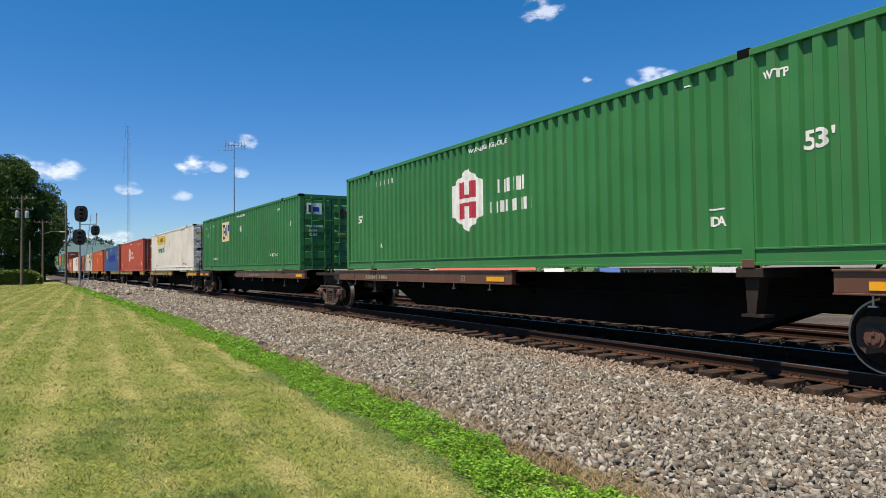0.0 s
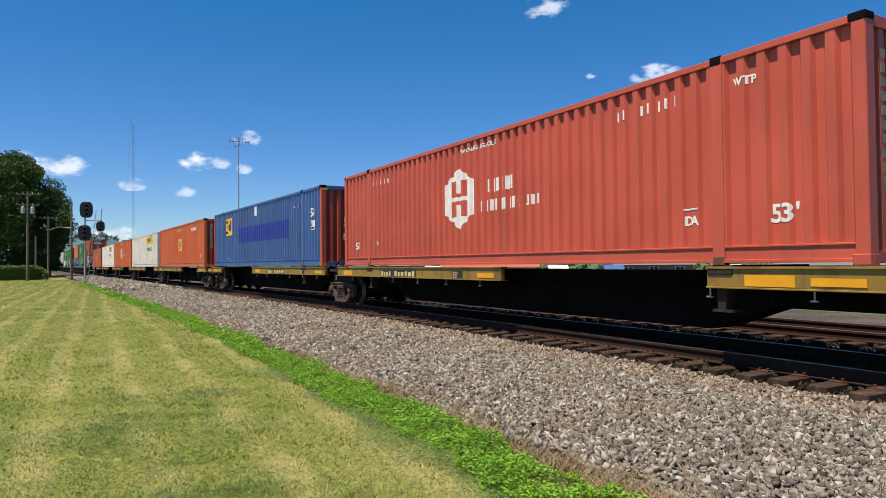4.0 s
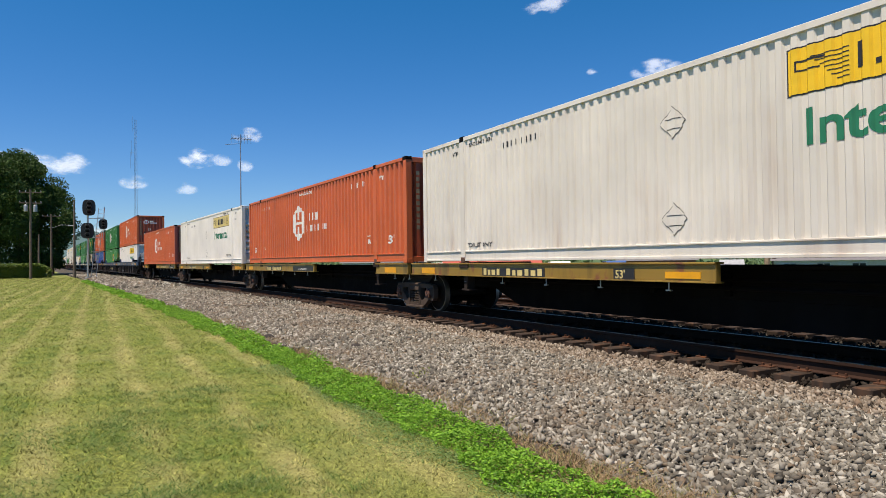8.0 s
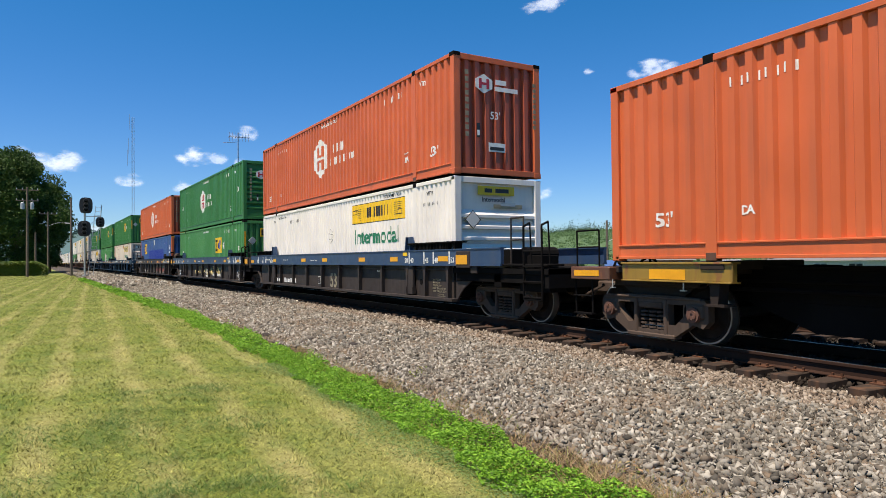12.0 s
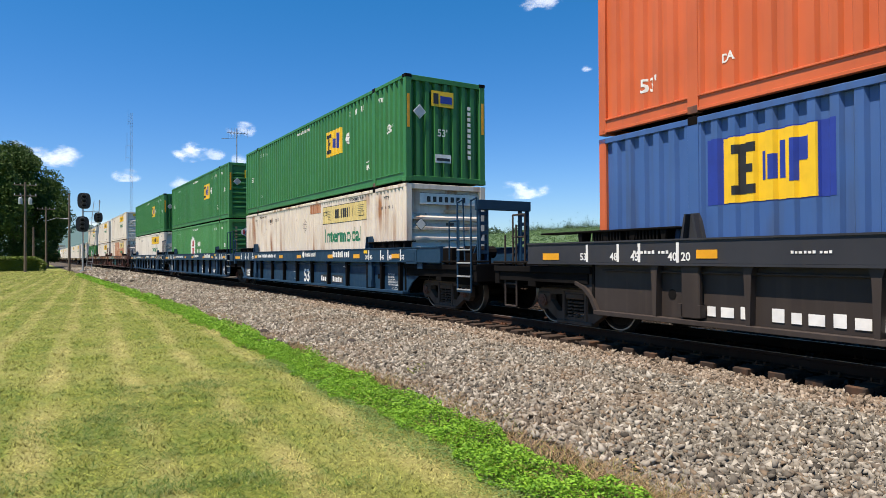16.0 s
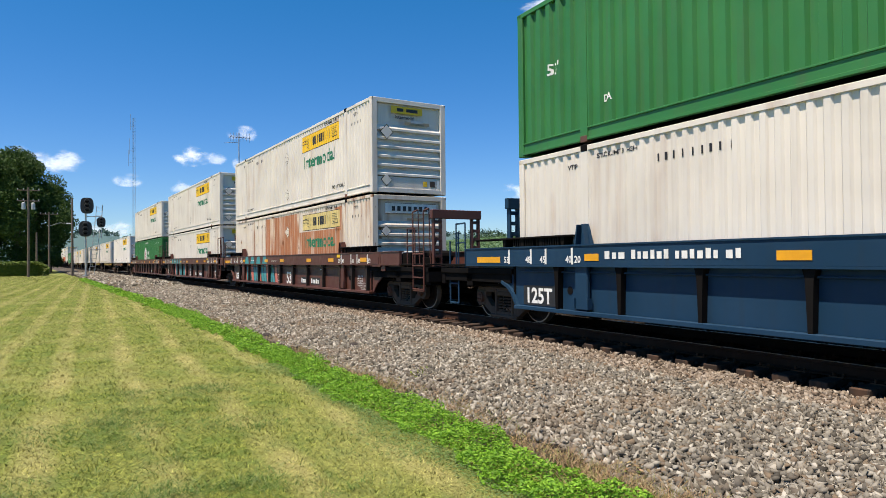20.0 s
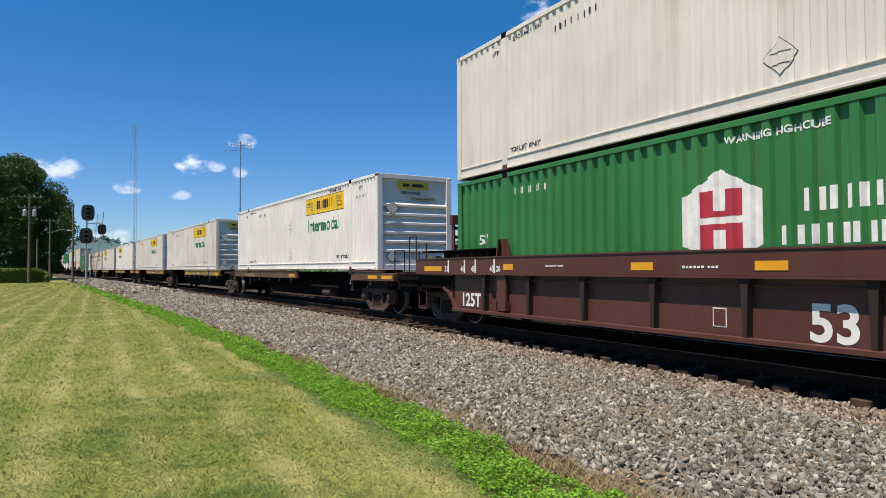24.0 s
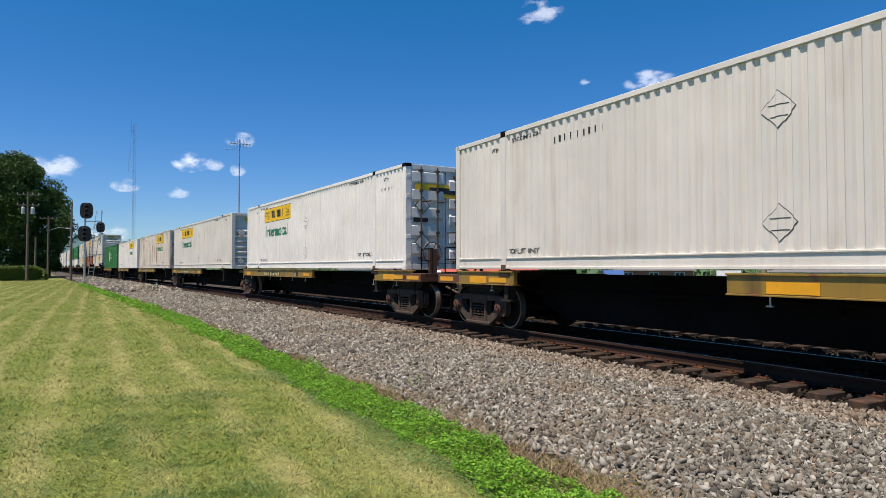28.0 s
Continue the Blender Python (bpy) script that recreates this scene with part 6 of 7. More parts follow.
# swaths of cut grass left by the mower, dark and pale strands lying across one another
k = 620
cx, cy = gen.uniform(-4.5, 1.7, k), 3.6 + 5.8 * gen.uniform(0, 1, k) ** 1.5
keep = np.sin(cx * 3.1 + 1.3 * np.sin(cy * 2)) + np.sin(cy * 2.7 + cx) + gen.normal(0, 0.6, k) > -0.1
cx, cy = cx[keep], cy[keep]
near = np.repeat(np.arange(len(cx)), 60)
blades("grass_clippings", cx[near] + gen.normal(0, 0.17, len(near)), cy[near] + gen.normal(0, 0.06, len(near)), gen.uniform(0.012, 0.035, len(near)), 0.040, 0.0075, "clipping", "clumps of dark green cut grass on the lawn", "grass", 1.5)


def leaves(name, x, y, z, size, mat, label, category, flat=0.6):
    n = len(x)
    k = size * gen.uniform(0.6, 1.4, n)
    rot = turns(n)
    kite = np.array([(-1, 0, 0), (0, -0.55, 0.12), (1, 0, 0), (0, 0.55, 0.12)])
    v = np.einsum("nij,kj->nki", rot, kite) * k[:, None, None]
    v[:, :, 2] *= flat
    v += np.stack([x, y, z], 1)[:, None, :]
    return joined(name, v.reshape(-1, 3), np.arange(4 * n).reshape(-1, 4), mat, 4)


def weed_strip(s0, s1, per_m, size):
    n = int((s1 - s0) * per_m)
    s = gen.uniform(s0, s1, n)
    edge = 0.10 * np.sin(s * 1.3) + 0.07 * np.sin(s * 3.7 + 1) + 0.05 * np.sin(s * 11 + 2)
    t = gen.uniform(0, 1, n)
    o = -4.93 + edge * 0.7 + t * (0.66 + 0.08 * np.sin(s * 0.9))
    lump = 0.082 + 0.045 * np.sin(s * 2.9 + 4 * np.sin(s * 0.7)) * np.sin(o * 11) + 0.035 * np.sin(s * 7.1 + o * 5) + 0.03 * np.sin(s * 17.3) * np.sin(o * 23)
    z = gen.uniform(0.01, 1, n) ** 0.7 * lump * np.sqrt(np.maximum(0.05, 1 - (2 * t - 1) ** 2)) * 1.55
    x, y = track_points(s, o)
    tagged(new("weeds", leaves("weeds", x, y, z + 0.01, size, "leaf", "", "")), "strip of bright green leafy weeds along the ballast", "weeds", kind="stuff")


weed_strip(2.5, 12, 4600, 0.0165)
weed_strip(12, 28, 1500, 0.024)
weed_strip(28, 75, 260, 0.055)
# low clover creeping out into the lawn
n = 16000
s = gen.uniform(2.6, 11, n)
o = -4.85 - np.abs(gen.normal(0, 0.30, n)) * (0.6 + 0.5 * np.sin(s * 1.9) * np.sin(s * 0.8))
x, y = track_points(s, o)
tagged(new("clover", leaves("clover", x, y, gen.uniform(0.008, 0.035, n), 0.0115, "clover", "", "", 0.35)), "low grey-green clover spreading into the lawn", "clover", kind="stuff")
n = 21000
s = 2.5 * 16.0 ** gen.uniform(0, 1, n)
o = -4.16 + gen.normal(0, 0.15, n) + 0.12 * np.sin(s * 1.1)
keep = np.sin(s * 0.8) + np.sin(s * 2.3) + gen.normal(0, 0.9, n) > -1.1
x, y = track_points(s[keep], o[keep])
blades("dead_grass", x, y, np.full(len(x), 0.02), 0.085, 0.009, "straw", "dry brown dead grass at the ballast's toe", "grass", 1.0)
for ss, oo, k in ((8.4, -3.56, 60), (8.75, -3.3, 22), (3.77, -4.0, 50)):
    x, y = track_points(ss + gen.normal(0, 0.05, k), oo + gen.normal(0, 0.05, k))
    tagged(new("weed_tuft", leaves("weed_tuft", x, y, gen.uniform(0.05, 0.13, k), 0.022, "tuftleaf" if ss > 5 else "straw", "", "")), "small yellow-green weed tuft growing in the ballast stones", "weed", kind="stuff")
M["clod"] = plain("dark_clod", (0.030, 0.024, 0.020), 0.95, vary=0.4, scale=20)
for ss, oo, k in ((14.55, -4.10, 0.13), (12.05, -3.06, 0.10), (12.35, -3.1, 0.06)):
    b = bmesh.new()
    bmesh.ops.create_icosphere(b, subdivisions=2, radius=k)
    for v in b.verts:
        v.co *= 0.7 + 0.6 * (noise.noise(v.co * 14 + Vector((ss, oo, 0))) * 0.5 + 0.5)
        v.co.z *= 0.6
    me = bpy.data.meshes.new("clod")
    b.to_mesh(me)
    b.free()
    me.materials.append(M["clod"])
    x, y, th = on_track(ss, oo)
    ob = new("clod", me)
    ob.matrix_basis = pose(x, y, 0.05)
    tagged(ob, "dark lump of earth lying on the ballast", "clod")


# ---- trees, hedge, woods ----
def crown_leaves(centres, radii, per, size, seed_shift=0.0):
    xs, ys, zs = [], [], []
    for (cx, cy, cz), r in zip(centres, radii):
        d = gen.normal(size=(per, 3))
        d /= np.linalg.norm(d, axis=1)[:, None]
        q = d * (r * gen.uniform(0.55, 1.05, (per, 1)))
        xs.append(cx + q[:, 0]), ys.append(cy + q[:, 1]), zs.append(cz + q[:, 2] * 0.8)
    return np.concatenate(xs), np.concatenate(ys), np.concatenate(zs)


def tree(x, y, tall, wide, seed, label, leaf=0.30, clumps=60, per=130, bare=0.18):
    rr = random.Random(seed)
    e = new("tree")
    e.matrix_basis = pose(x, y, 0)
    tagged(e, label, "tree")
    s = Shape().rod((0, 0, -0.2), (0.1, 0, tall * 0.45), tall * 0.025, 10, tall * 0.014)
    part("trunk", s.done("trunk", "bark"), e)
    cs, rs = [], []
    for k in range(clumps):
        a, t = rr.uniform(0, 2 * math.pi), rr.random() ** 0.8
        prof = math.sin(math.pi * min(1, 0.16 + 0.84 * t)) ** 0.6
        r = wide * prof * math.sqrt(rr.random())
        cs.append((r * math.cos(a), r * math.sin(a), tall * (bare + (0.93 - bare) * t)))
        rs.append(wide * rr.uniform(0.20, 0.34))
    for k in range(7):
        c = cs[k * 5 % clumps]
        part("limb", Shape().rod((0.05, 0, tall * (0.2 + 0.03 * k)), (c[0] * 0.8, c[1] * 0.8, c[2]), tall * 0.010, 6, tall * 0.003).done("limb", "bark"), e)
    lx, ly, lz = crown_leaves(cs, rs, per, leaf)
    part("crown", leaves("crown", lx, ly, lz, leaf, "treeleaf" if "dark" in label else "freshleaf", "", "", 1.0), e)
    return e


def at(az, dist):
    return math.sin(az) * dist, math.cos(az) * dist


BROAD = "large dark green broadleaf tree beside the lawn"
tree(*at(-0.088, 132), 21.5, 7.4, 1, BROAD, 0.18, 90, 680, 0.10)
tree(*at(-0.135, 128), 22.5, 8.0, 2, BROAD, 0.19, 80, 560, 0.10)
tree(*at(-0.052, 142), 17.0, 4.2, 3, BROAD, 0.18, 60, 560, 0.10)
tree(*at(-0.110, 150), 20.0, 7.0, 6, BROAD, 0.42, 60, 120, 0.08)
tree(*at(1.142, 47), 15.0, 4.6, 4, "green broadleaf tree behind the tracks", 0.2, 70, 170, 0.15)
tree(*at(1.30, 55), 12.5, 5.0, 5, "green broadleaf tree behind the tracks", 0.22, 60, 130, 0.15)


def hedge():
    e = new("hedge")
    x0, y0 = at(-0.0545, 104)
    e.matrix_basis = pose(x0, y0, 0)
    k = 15000
    u, v = gen.uniform(-9, 0.25, k), gen.uniform(-1.95, 1.6, k)
    edge = np.clip(np.minimum(0.25 - u, 1.5) / 1.5, 0, 1)
    top = 0.75 + 1.2 * np.sqrt(edge) * (1 - 0.25 * np.abs(v / 1.95) ** 5)
    side = gen.uniform(0, 1, k) < 0.35
    z = np.where(side, 0.05 + gen.uniform(0, 1, k) * (top - 0.25), top - np.abs(gen.normal(0, 0.07, k)))
    v = np.where(side, -1.55 + gen.normal(0, 0.06, k), v)
    part("foliage", leaves("foliage", u, v, z, 0.11, "hedgeleaf", "", "", 0.5), e)
    part("core", Shape().box(-9, -0.5, -1.5, 1.5, 0, 1.65, 0.3).done("core", "hedgeleaf"), e)
    tagged(e, "clipped low green hedge on the lawn", "hedge")


M["hedgeleaf"] = thin_leaf(island_material("hedge_leaf", [(0.055, 0.095, 0.012), (0.095, 0.15, 0.02), (0.135, 0.19, 0.028), (0.075, 0.12, 0.015)], 0.6), 0.1)
hedge()


# hills and fields
MEADOW = [(13.6, 0.010), (40, 0.03), (95, 0.06), (150, 5.0), (240, 13.0), (330, 20.0), (420, 24.0), (520, 25.0)]
# greens paled for distance: the hillside's haze is part of the colour
M["field"] = ground_material("hillside_field", (0.058, 0.105, 0.045), (0.075, 0.135, 0.058), (0.098, 0.155, 0.07))
tagged(new("meadow", strip("meadow", MEADOW, [-60, -40, -20, 0, 20, 40, 60, 80, 110, 150, 200, 260, 340, 450, 600], "field", True)), "green meadow rising to a hillside behind the tracks", "meadow", kind="structure")


def rise(az, r):
    k = min(1, max(0, (r - 800) / 900))
    return (58 + 12 * math.sin(az * 23 + 2.4) + 6 * math.sin(az * 57 + 1)) * k * k * (3 - 2 * k)


verts, faces = [], []
AZ = [-0.35 + 0.03 * i for i in range(64)]
RS = [700, 800, 1000, 1200, 1450, 1700, 2000]
for a in AZ:
    for r in RS:
        verts.append((math.sin(a) * r, math.cos(a) * r, rise(a, r) + 0.02))
for i in range(len(AZ) - 1):
    for j in range(len(RS) - 1):
        k = i * len(RS) + j
        faces.append((k, k + 1, k + 1 + len(RS), k + len(RS)))
# the ridge's blue is haze mixed into its greens
M["ridge"] = ground_material("haze_tinted_ridge", (0.060, 0.115, 0.115), (0.08, 0.14, 0.14), (0.09, 0.15, 0.14))
tagged(new("far_ridge", mesh_of("far_ridge", verts, faces, "ridge", True)), "distant wooded ridge with blue haze in its colour", "hill", kind="structure")
M["farleaf"] = island_material("far_leaf", [(0.065, 0.105, 0.040), (0.085, 0.135, 0.050), (0.105, 0.16, 0.06), (0.075, 0.12, 0.045)], 0.9)
# scrub lightened like the field, with haze in the leaf colour
M["scrubleaf"] = thin_leaf(island_material("hillside_scrub_leaf", [(0.105, 0.18, 0.078), (0.125, 0.21, 0.09), (0.145, 0.23, 0.102), (0.115, 0.195, 0.084)], 0.9, 0.1), 0.35)
M["crestleaf"] = island_material("crest_leaf", [(0.040, 0.072, 0.034), (0.055, 0.095, 0.044), (0.070, 0.115, 0.055), (0.048, 0.085, 0.04)], 0.9, 0.1)
# leaf colours shifted to blue to carry the far haze
M["hazeleaf"] = island_material("haze_tinted_leaf", [(0.045, 0.09, 0.07), (0.065, 0.12, 0.095), (0.055, 0.105, 0.085)], 0.9)


def woods(x, y, z, size, spread, mat, label, per=40):
    k = len(x)
    tall = np.repeat(gen.uniform(0.6, 1.4, k), per)
    px = np.repeat(x, per) + gen.normal(0, spread * 0.40, k * per)
    py = np.repeat(y, per) + gen.normal(0, spread * 0.40, k * per)
    pz = np.repeat(z, per) + np.abs(gen.normal(0, spread * 0.45, k * per)) * tall
    tagged(new("far_woods", leaves("far_woods", px, py, pz, size, mat, "", "", 1.0)), label, "woods", kind="stuff")


def on_meadow(k, s0, s1, o0, o1):
    s, o = gen.uniform(s0, s1, k), gen.uniform(o0, o1, k)
    x, y = track_points(s, o)
    return x, y, np.interp(o, [p[0] for p in MEADOW], [p[1] for p in MEADOW])


woods(*on_meadow(420, -60, 600, 390, 480), 0.62, 7.0, "crestleaf", "line of trees along the hill's crest", 110)
woods(*on_meadow(3600, -40, 420, 100, 400), 0.27, 1.5, "scrubleaf", "dense green scrub covering the hillside", 40)
woods(*on_meadow(420, -40, 260, 45, 110), 0.35, 1.1, "farleaf", "low bushes in the meadow behind the tracks", 30)
az, r = gen.uniform(-0.25, 0.6, 420), gen.uniform(1250, 1900, 420)
woods(np.sin(az) * r, np.cos(az) * r, np.array([rise(a, b) for a, b in zip(az, r)]), 2.0, 7.0, "hazeleaf", "distant woods on the ridge with haze in their colour")


# ---- poles, signal, masts ----
M["tan"] = plain("tan_pole_wood", (0.27, 0.19, 0.12), 0.9, vary=0.2)


def utility_pole(az, dist, tall, arms, label, transformers=False, lamp=False, mat="pole"):
    e = new("utility_pole")
    e.matrix_basis = pose(*at(az, dist), 0)
    tagged(e, label, "utility pole")
    part("pole", Shape().rod((0, 0, -0.3), (0, 0, tall), 0.17, 10, 0.11).done("pole", mat), e)
    for k in range(arms):
        z = tall - 0.35 - 1.3 * k
        part("crossarm", Shape().box(-1.2, 1.2, -0.07, 0.07, z - 0.06, z + 0.06).done("crossarm", mat), e)
        for i, x in enumerate((-1.1, -0.5, 0.5, 1.1)):
            part("insulator", cached("insul", lambda: Shape().rod((0, 0, 0), (0, 0, 0.2), 0.05, 8, 0.03).done("insulator", "zinc")), e, pose(x, 0, z + 0.06))
    if transformers:
        for x in (-0.5, 0.5):
            part("transformer", cached("trafo", lambda: Shape().rod((0, 0, -0.4), (0, 0, 0.35), 0.22, 14).rod((0, 0, 0.35), (0, 0, 0.45), 0.22, 14, 0.1).rod((0.1, 0, 0.5), (0.1, 0, 0.75), 0.04, 6).done("transformer", "zinc")), e, pose(x, 0, tall - 2.3))
    if lamp:
        part("lamp_arm", Shape().rod((0, 0, tall - 2.2), (1.3, -0.3, tall - 1.7), 0.03, 6).rod((1.3, -0.3, tall - 1.7), (2.4, -0.5, tall - 1.75), 0.03, 6).done("lamp_arm", "zinc"), e)
        part("lamp_head", Shape().rod((2.3, -0.5, tall - 1.78), (3.0, -0.6, tall - 1.8), 0.11, 8, 0.07).done("lamp_head", "zinc"), e)
    return e


utility_pole(-0.0755, 95, 11.0, 2, "weathered wooden utility pole with crossarms and transformers", True)
utility_pole(-0.0262, 97, 10.0, 0, "plain leaning wooden utility pole by the track")
utility_pole(-0.0525, 118, 9.6, 1, "wooden utility pole with a curved street lamp", lamp=True)
utility_pole(-0.0665, 112, 6.2, 0, "short wooden pole beside the hedge")
utility_pole(-0.067, 150, 9.0, 1, "distant wooden utility pole")
utility_pole(0.945, 44, 6.7, 0, "tan wooden pole behind the tracks", mat="tan")
utility_pole(0.953, 60, 5.0, 0, "thin dark pole behind the tracks")
utility_pole(0.735, 70, 5.5, 0, "light pole behind the tracks", lamp=True)


def wire(a, b, sag, thick=0.012):
    a, b = Vector(a), Vector(b)
    s = Shape()
    pts = [a.lerp(b, i / 10) - Vector((0, 0, sag * 4 * (i / 10) * (1 - i / 10))) for i in range(11)]
    for p, q in zip(pts, pts[1:]):
        s.rod(p, q, thick, 4)
    return s.done("wire", "iron")


pa, pb, pc2 = at(-0.0755, 95), at(-0.0525, 118), at(-0.067, 150)
for dx, z in ((-1.3, 10.7), (1.3, 10.7), (0.6, 9.4)):
    w = new("overhead_wire", wire((pa[0] + dx, pa[1], z), (pb[0] + dx, pb[1], z - 1.4), 0.8))
    tagged(w, "thin dark overhead wire between poles", "wire", "overhead wires")
w = new("overhead_wire", wire((pa[0], pa[1], 8.0), (pb[0], pb[1], 7.4), 2.4))
tagged(w, "thin dark overhead wire between poles", "wire", "overhead wires")


def signal():
    e = new("railway_signal")
    e.matrix_basis = pose(*at(-0.0105, 82), 0, 0, 0, 2)
    tagged(e, "black-headed railway signal mast with a leaning ladder", "railway signal")
    part("mast", Shape().rod((0, 0, 0), (0, 0, 8.2), 0.10, 12).rod((0, 0, 0), (0, 0, 0.35), 0.3, 12).done("mast", "zinc"), e)

    def head(x, z, w, h):
        rim = [(w / 2 * math.copysign(abs(math.cos(a)) ** 0.55, math.cos(a)), h / 2 * math.copysign(abs(math.sin(a)) ** 0.75, math.sin(a))) for a in (2 * math.pi * k / 24 for k in range(24))]
        hd = part("signal_head", Shape().prism(rim, -0.06, 0.06).done("signal_head", "ink"), e, pose(x, -0.25, z))
        for i in range(3):
            zz = h * (0.27 - 0.27 * i)
            part("hood", cached(("hood", w), lambda: Shape().rod((0, -0.05, 0.05), (0, -0.40, 0.0), w * 0.2, 14, w * 0.18).done("hood", "ink")), hd, pose(0, 0, zz))
            part("lens", cached(("lens", w), lambda: Shape().rod((0, -0.401, 0.0), (0, -0.405, 0), w * 0.14, 14).done("lens", "iron")), hd, pose(0, 0, zz))
    head(0.12, 7.95, 1.30, 1.75)
    head(-0.05, 5.40, 1.30, 1.70)
    head(1.50, 6.15, 0.86, 1.12)
    # the ladder leans out from the mast's foot to the small head's post
    lad = part("ladder", Shape().rod((0.30, 0.3, 0.2), (1.10, 0.3, 8.0), 0.03, 6).rod((0.80, 0.3, 0.2), (1.70, 0.3, 8.0), 0.03, 6).done("ladder", "zinc"), e)
    for k in range(18):
        f = (k + 0.5) / 18
        part("rung", cached("rung", lambda: Shape().rod((-0.27, 0, 0), (0.27, 0, 0), 0.016, 6).done("rung", "zinc")), lad, pose(0.55 + 0.85 * f, 0.3, 0.2 + 7.8 * f))
    part("bracket", Shape().box(0, 1.45, 0.0, 0.08, 4.6, 4.68).box(0, 1.6, 0.0, 0.08, 6.75, 6.83).rod((1.52, 0, 4.4), (1.62, 0, 8.1), 0.045, 8).rod((0, 0, 5.4), (1.5, 0, 6.75), 0.02, 6).box(0.35, 1.5, 0.0, 0.6, 3.1, 3.15).done("bracket", "zinc"), e)


signal()


def lattice(name, x, y, tall, wide, bays, mat, label, category, thick):
    e = new(name)
    e.matrix_basis = pose(x, y, 0)
    tagged(e, label, category)
    legs = [(wide * math.cos(a), wide * math.sin(a)) for a in (0.3, 2.39, 4.49)]
    for lx, ly in legs:
        part("leg", Shape().rod((lx, ly, 0), (lx * 0.8, ly * 0.8, tall), thick, 5).done("leg", mat), e)
    s = Shape()
    for k in range(bays):
        z0, z1 = tall * k / bays, tall * (k + 1) / bays
        for i in range(3):
            (ax, ay), (bx, by) = legs[i], legs[(i + 1) % 3]
            s.rod((ax, ay, z0), (bx, by, z1), thick * 0.6, 4)
            s.rod((ax, ay, z1), (bx, by, z1), thick * 0.5, 4)
    tagged(part("bracing", s.done("bracing", mat), e), kind="stuff")
    return e


# pale blue put into the steel for the haze in front of the tower
M["farsteel"] = plain("haze_tinted_grey_steel", (0.20, 0.26, 0.36), 0.6, 0.0, 0.1)
tower = lattice("radio_tower", *at(0.0482, 300), 61.5, 0.68, 44, "farsteel", "tall thin grey lattice radio tower", "tower", 0.036)
for k, z in enumerate((60, 52, 49)):
    part("aerial", Shape().rod((-1.2, 0, z - 3.5), (-1.2, 0, z + 3), 0.07, 6).rod((-1.2, 0, z - 2), (0, 0, z - 2), 0.05, 6).done("aerial", "farsteel"), tower, pose(-0.4 * k, 0, -2 * k))
mast = new("antenna_mast")
mast.matrix_basis = pose(*at(0.1875, 62), 0)
tagged(mast, "thin metal mast with a television aerial on top", "antenna")
part("pole", Shape().rod((0, 0, 0), (0, 0, 13.3), 0.07, 8, 0.045).done("pole", "farsteel"), mast)
part("boom", Shape().rod((-0.8, 0, 12.9), (1.0, 0, 12.9), 0.03, 6).done("boom", "farsteel"), mast)
for k in range(7):
    x = -0.75 + 0.28 * k
    part("element", Shape().rod((x, -0.7 + 0.05 * k, 12.9), (x, 0.7 - 0.05 * k, 12.9), 0.016, 5).rod((x, 0, 12.5), (x, 0, 13.3), 0.016, 5).done("element", "farsteel"), mast)
part("boom", Shape().rod((-0.1, 0, 12.45), (-1.3, 0, 12.3), 0.025, 6).done("boom", "farsteel"), mast)


# ---- buildings and cars across the tracks ----
def low_building(az, dist, long, deep, eaves, ridge, wall, roof, turn, label, windows):
    e = new("house")
    e.matrix_basis = pose(*at(az, dist), 0, 0, 0, turn)
    tagged(e, label, "building")
    part("wall", Shape().box(-long / 2, long / 2, -deep / 2, deep / 2, 0, eaves).done("wall", wall), e)
    b = Shape()
    b.bm.verts.ensure_lookup_table()
    t = bmesh.new()
    o = 0.3
    v = [t.verts.new(c) for c in ((-long / 2 - o, -deep / 2 - o, eaves), (long / 2 + o, -deep / 2 - o, eaves), (long / 2 + o, deep / 2 + o, eaves), (-long / 2 - o, deep / 2 + o, eaves), (-long / 2 - o, 0, ridge), (long / 2 + o, 0, ridge))]
    for f in ((0, 1, 5, 4), (2, 3, 4, 5), (1, 2, 5), (3, 0, 4), (3, 2, 1, 0)):
        t.faces.new([v[i] for i in f])
    b.add(t)
    part("roof", b.done("roof", roof), e)
    for k in range(windows):
        x = -long / 2 + long * (k + 0.5) / windows
        w = part("window", Shape().box(x - 0.5, x + 0.5, -deep / 2 - 0.04, -deep / 2 - 0.003, eaves * 0.4, eaves * 0.85).done("window", "chalk"), e)
        for i in (-0.23, 0.23):
            part("pane", Shape().box(x + i - 0.2, x + i + 0.2, -deep / 2 - 0.055, -deep / 2 - 0.042, eaves * 0.44, eaves * 0.81).done("pane", "ink"), w)


M["wallwhite"] = plain("white_clapboard", (0.62, 0.62, 0.60), 0.7, vary=0.08)
M["wallbrick"] = plain("brick_wall", (0.30, 0.12, 0.08), 0.8, vary=0.2)
M["roofred"] = plain("red_metal_roof", (0.42, 0.09, 0.05), 0.6, vary=0.12)
M["roofgrey"] = plain("grey_shingle_roof", (0.16, 0.15, 0.15), 0.9, vary=0.2)
low_building(0.56, 66, 9, 6, 1.25, 2.15, "wallwhite", "roofred", -32, "low white shed with a red metal roof", 4)
low_building(1.07, 62, 14, 6, 1.25, 1.75, "wallwhite", "roofgrey", -60, "low white house with a grey roof", 6)
low_building(0.80, 78, 8, 6, 1.3, 1.75, "wallbrick", "roofgrey", -45, "low brick building behind the tracks", 3)
low_building(0.40, 90, 12, 6, 1.4, 1.9, "wallwhite", "roofgrey", -20, "low white building behind the tracks", 4)


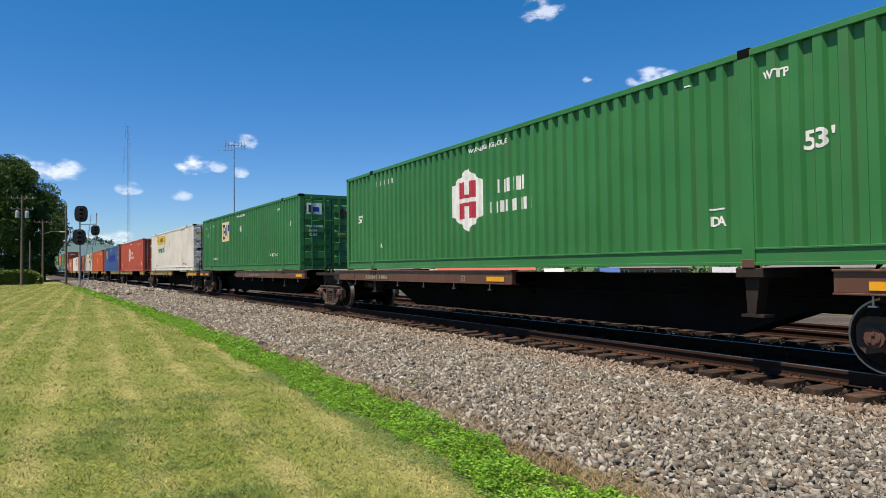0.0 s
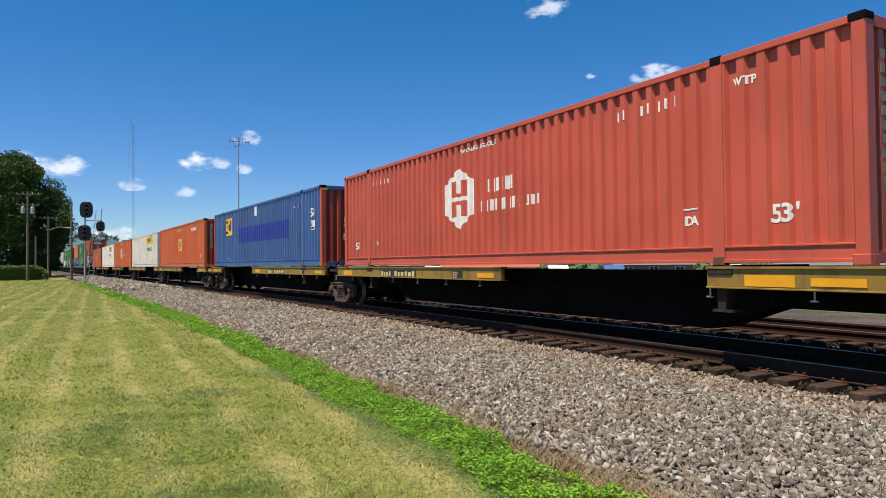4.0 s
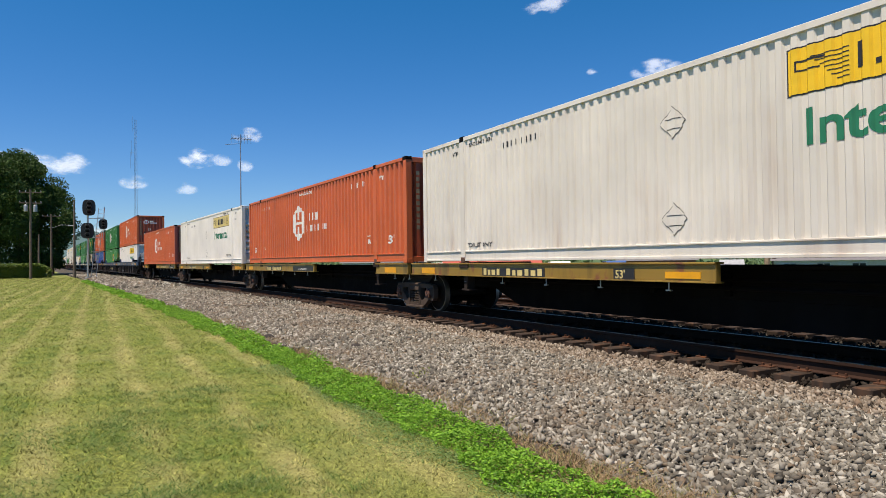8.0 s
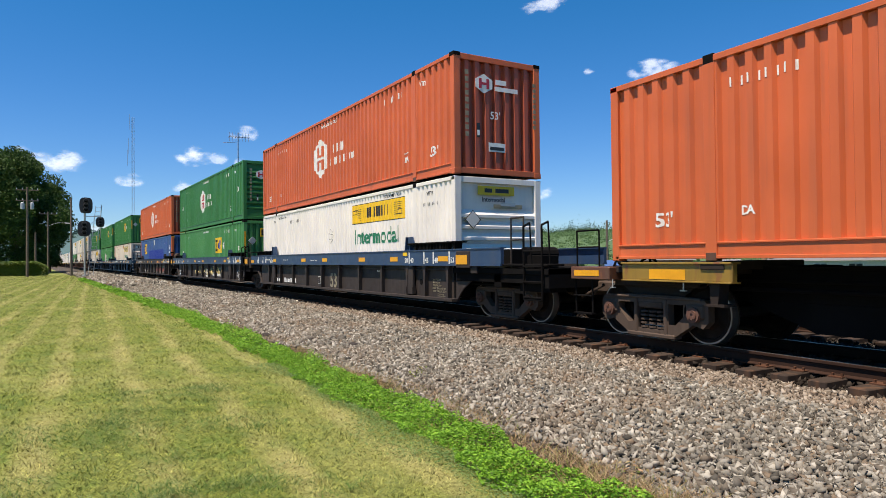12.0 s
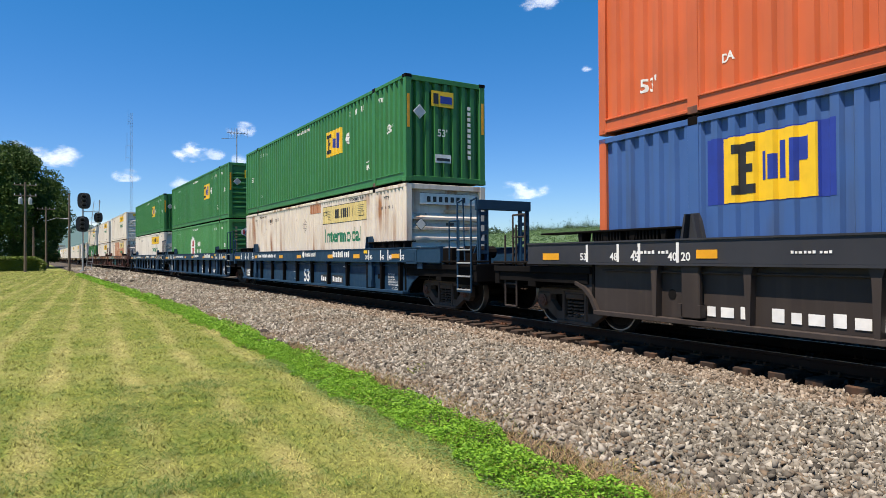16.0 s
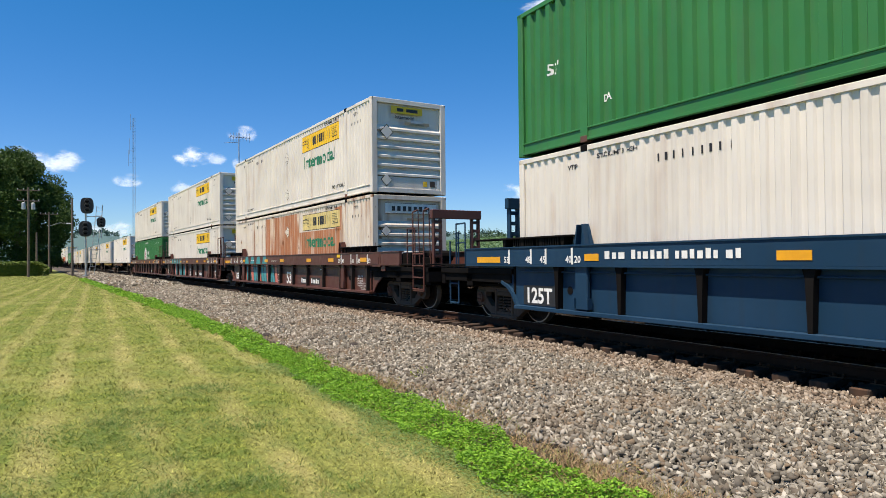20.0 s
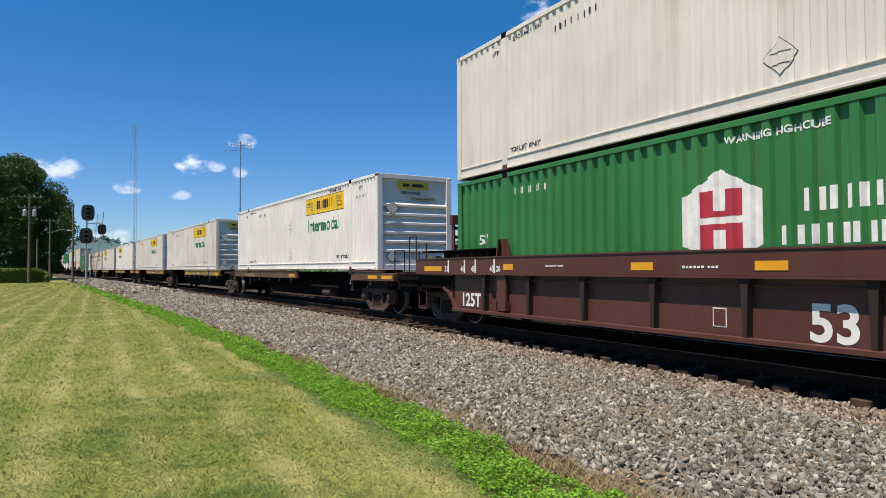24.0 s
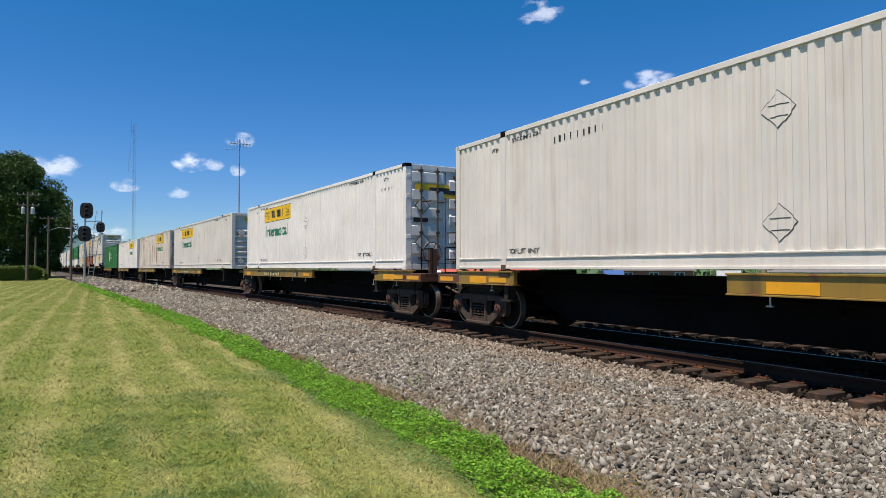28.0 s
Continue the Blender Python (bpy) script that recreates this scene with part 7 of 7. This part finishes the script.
def parked_car(az, dist, turn, mat, label):
    e = new("parked_car")
    e.matrix_basis = pose(*at(az, dist), 0, 0, 0, turn)
    tagged(e, label, "car")
    part("body", Shape().prism([(-2.2, 0.35), (2.2, 0.35), (2.25, 0.75), (1.2, 0.9), (0.6, 1.38), (-1.2, 1.42), (-1.9, 0.95), (-2.25, 0.85)], -0.85, 0.85).done("body", mat), e)
    part("window", Shape().prism([(1.0, 0.92), (0.52, 1.3), (-1.1, 1.34), (-1.6, 0.95)], -0.87, 0.87).done("window", "ink"), e)
    for x in (-1.35, 1.35):
        for y in (-0.8, 0.8):
            part("wheel", cached("carwheel", lambda: Shape().rod((0, -0.1, 0), (0, 0.1, 0), 0.33, 16).done("wheel", "iron")), e, pose(x, y, 0.33))


parked_car(0.66, 58, 60, "clean", "white parked car beyond the tracks")
parked_car(0.74, 60, 58, "blue", "dark blue parked car beyond the tracks")
parked_car(0.90, 55, 40, "zinc", "silver parked car beyond the tracks")
parked_car(0.47, 64, 70, "clean", "white parked car beyond the tracks")


# ---- clouds, far off ----
def cloud_material(name, thick, low=0.62, high=1.45, grain=0.95):
    m, n, l, b = material(name, 1.0)
    c = n.new("ShaderNodeTexCoord").outputs["Object"]
    info = n.new("ShaderNodeObjectInfo")
    shift = n.new("ShaderNodeVectorMath")
    shift.operation = "MULTIPLY_ADD"
    l.new(info.outputs["Random"], shift.inputs[0])
    shift.inputs[1].default_value = (900.0, 300.0, 700.0)
    l.new(c, shift.inputs[2])
    big = speckle(n, l, shift.outputs[0], 0.016, 0.30, 0.72, 9.0, (0.8, 1, 1.5))
    g = n.new("ShaderNodeTexGradient")
    g.gradient_type = "SPHERICAL"
    mp = n.new("ShaderNodeMapping")
    gen_c = n.new("ShaderNodeTexCoord").outputs["Generated"]
    mp.inputs["Location"].default_value, mp.inputs["Scale"].default_value = (-1, 0, -0.75), (2, 0, 1.7)
    l.new(gen_c, mp.inputs["Vector"])
    l.new(mp.outputs["Vector"], g.inputs["Vector"])
    k = n.new("ShaderNodeMath")
    k.operation = "MULTIPLY_ADD"
    l.new(big, k.inputs[0])
    k.inputs[1].default_value = grain
    l.new(g.outputs["Fac"], k.inputs[2])
    edge = n.new("ShaderNodeMapRange")
    edge.interpolation_type = "SMOOTHSTEP"
    edge.inputs["From Max"].default_value = 0.3
    l.new(g.outputs["Fac"], edge.inputs["Value"])
    f = n.new("ShaderNodeMapRange")
    f.interpolation_type = "SMOOTHSTEP"
    f.inputs["From Min"].default_value, f.inputs["From Max"].default_value, f.inputs["To Max"].default_value = low, high, thick
    l.new(k.outputs[0], f.inputs["Value"])
    r = n.new("ShaderNodeMapRange")
    r.inputs["From Max"].default_value = 1.0
    both = n.new("ShaderNodeMath")
    both.operation = "MULTIPLY"
    l.new(f.outputs["Result"], both.inputs[0])
    l.new(edge.outputs["Result"], both.inputs[1])
    l.new(both.outputs[0], r.inputs["Value"])
    l.new(r.outputs["Result"], b.inputs["Alpha"])
    b.inputs["Base Color"].default_value = (0.9, 0.9, 0.92, 1)
    # a glow of its own stands in for sunlight scattered through the cloud
    b.inputs["Emission Color"].default_value = (0.93, 0.95, 1.0, 1)
    b.inputs["Emission Strength"].default_value = 0.55
    return m


M["cloud"], M["puff"], M["wisp"] = cloud_material("cloud", 0.72), cloud_material("small_cloud", 0.34), cloud_material("thin_cloud", 0.42, 0.85, 1.9, 1.5)
CLOUDS = []


def cloud(az, el, wide, tall, mat="cloud", label="small white fair-weather cloud"):
    d = 3000.0
    x, y = at(az, d)
    w, t = wide * d, tall * d
    bm = bmesh.new()
    bmesh.ops.create_grid(bm, x_segments=8, y_segments=4, size=0.5)
    for v in bm.verts:
        v.co = Vector((v.co.x * w, 0, v.co.y * t))
    me = bpy.data.meshes.new("cloud")
    bm.to_mesh(me)
    bm.free()
    me.materials.append(M[mat])
    ob = new("cloud", me)
    ob.visible_shadow = False
    tagged(ob, label, "cloud", "clouds in the sky")
    CLOUDS.append((ob, az, el * d + 1.7))


for az, el, w, t, kind in ((0.1335, 0.151, 0.064, 0.032, "cloud"), (0.166, 0.150, 0.030, 0.020, "wisp"), (-0.085, 0.133, 0.11, 0.040, "cloud"), (-0.032, 0.137, 0.075, 0.036, "cloud"), (0.203, 0.187, 0.052, 0.024, "wisp"), (0.198, 0.143, 0.026, 0.020, "wisp"), (0.049, 0.114, 0.042, 0.020, "wisp"), (0.1125, 0.107, 0.044, 0.018, "wisp"), (0.02, 0.045, 0.09, 0.030, "wisp"),
                           (0.805, 0.274, 0.075, 0.032, "wisp"), (0.830, 0.273, 0.040, 0.022, "puff"), (0.718, 0.277, 0.024, 0.014, "wisp"), (0.648, 0.390, 0.085, 0.040, "wisp"), (0.62, 0.10, 0.10, 0.03, "wisp")):
    cloud(az, el, w, t, kind)


# ---- consist: p of the near and far end of each load at the start ----
def motions():
    times = [0.0] + [0.4 * i for i in range(1, 70)] + [28.0]
    for ob, p, off, z in TRAIN:
        rows, last = [], None
        for t in times:
            s = p - SPEED * t + float(np.interp(t, [a for a, _ in PACE], [b for _, b in PACE]))
            if t in (0.0, 28.0) or (-80 < s < 45 and (last is None or t - last > 0.35)):
                rows.append((t, along(s, off, z)))
                last = t
        walk(ob, rows)
    for ob, az, z in CLOUDS:
        rows = []
        for t in (0.0, 28.0):
            x, y = at(az - 0.012 * t / 28, 3000)
            rows.append((t, pose(x, y, z, 0, 0, -math.degrees(az))))
        walk(ob, rows)
    # all wheels turn alike: the same keys serve each
    first = WHEELS[0]
    walk(first, [(k / FPS, pose(0, 0, 0, 0, math.degrees(-SPEED * k / FPS / WHEEL_R) % 360, 0)) for k in range(28 * FPS + 1)])
    for w in WHEELS[1:]:
        w.rotation_mode = "QUATERNION"
        w.animation_data_create()
        w.animation_data.action = first.animation_data.action
        w.animation_data.action_slot = first.animation_data.action_slot


motions()
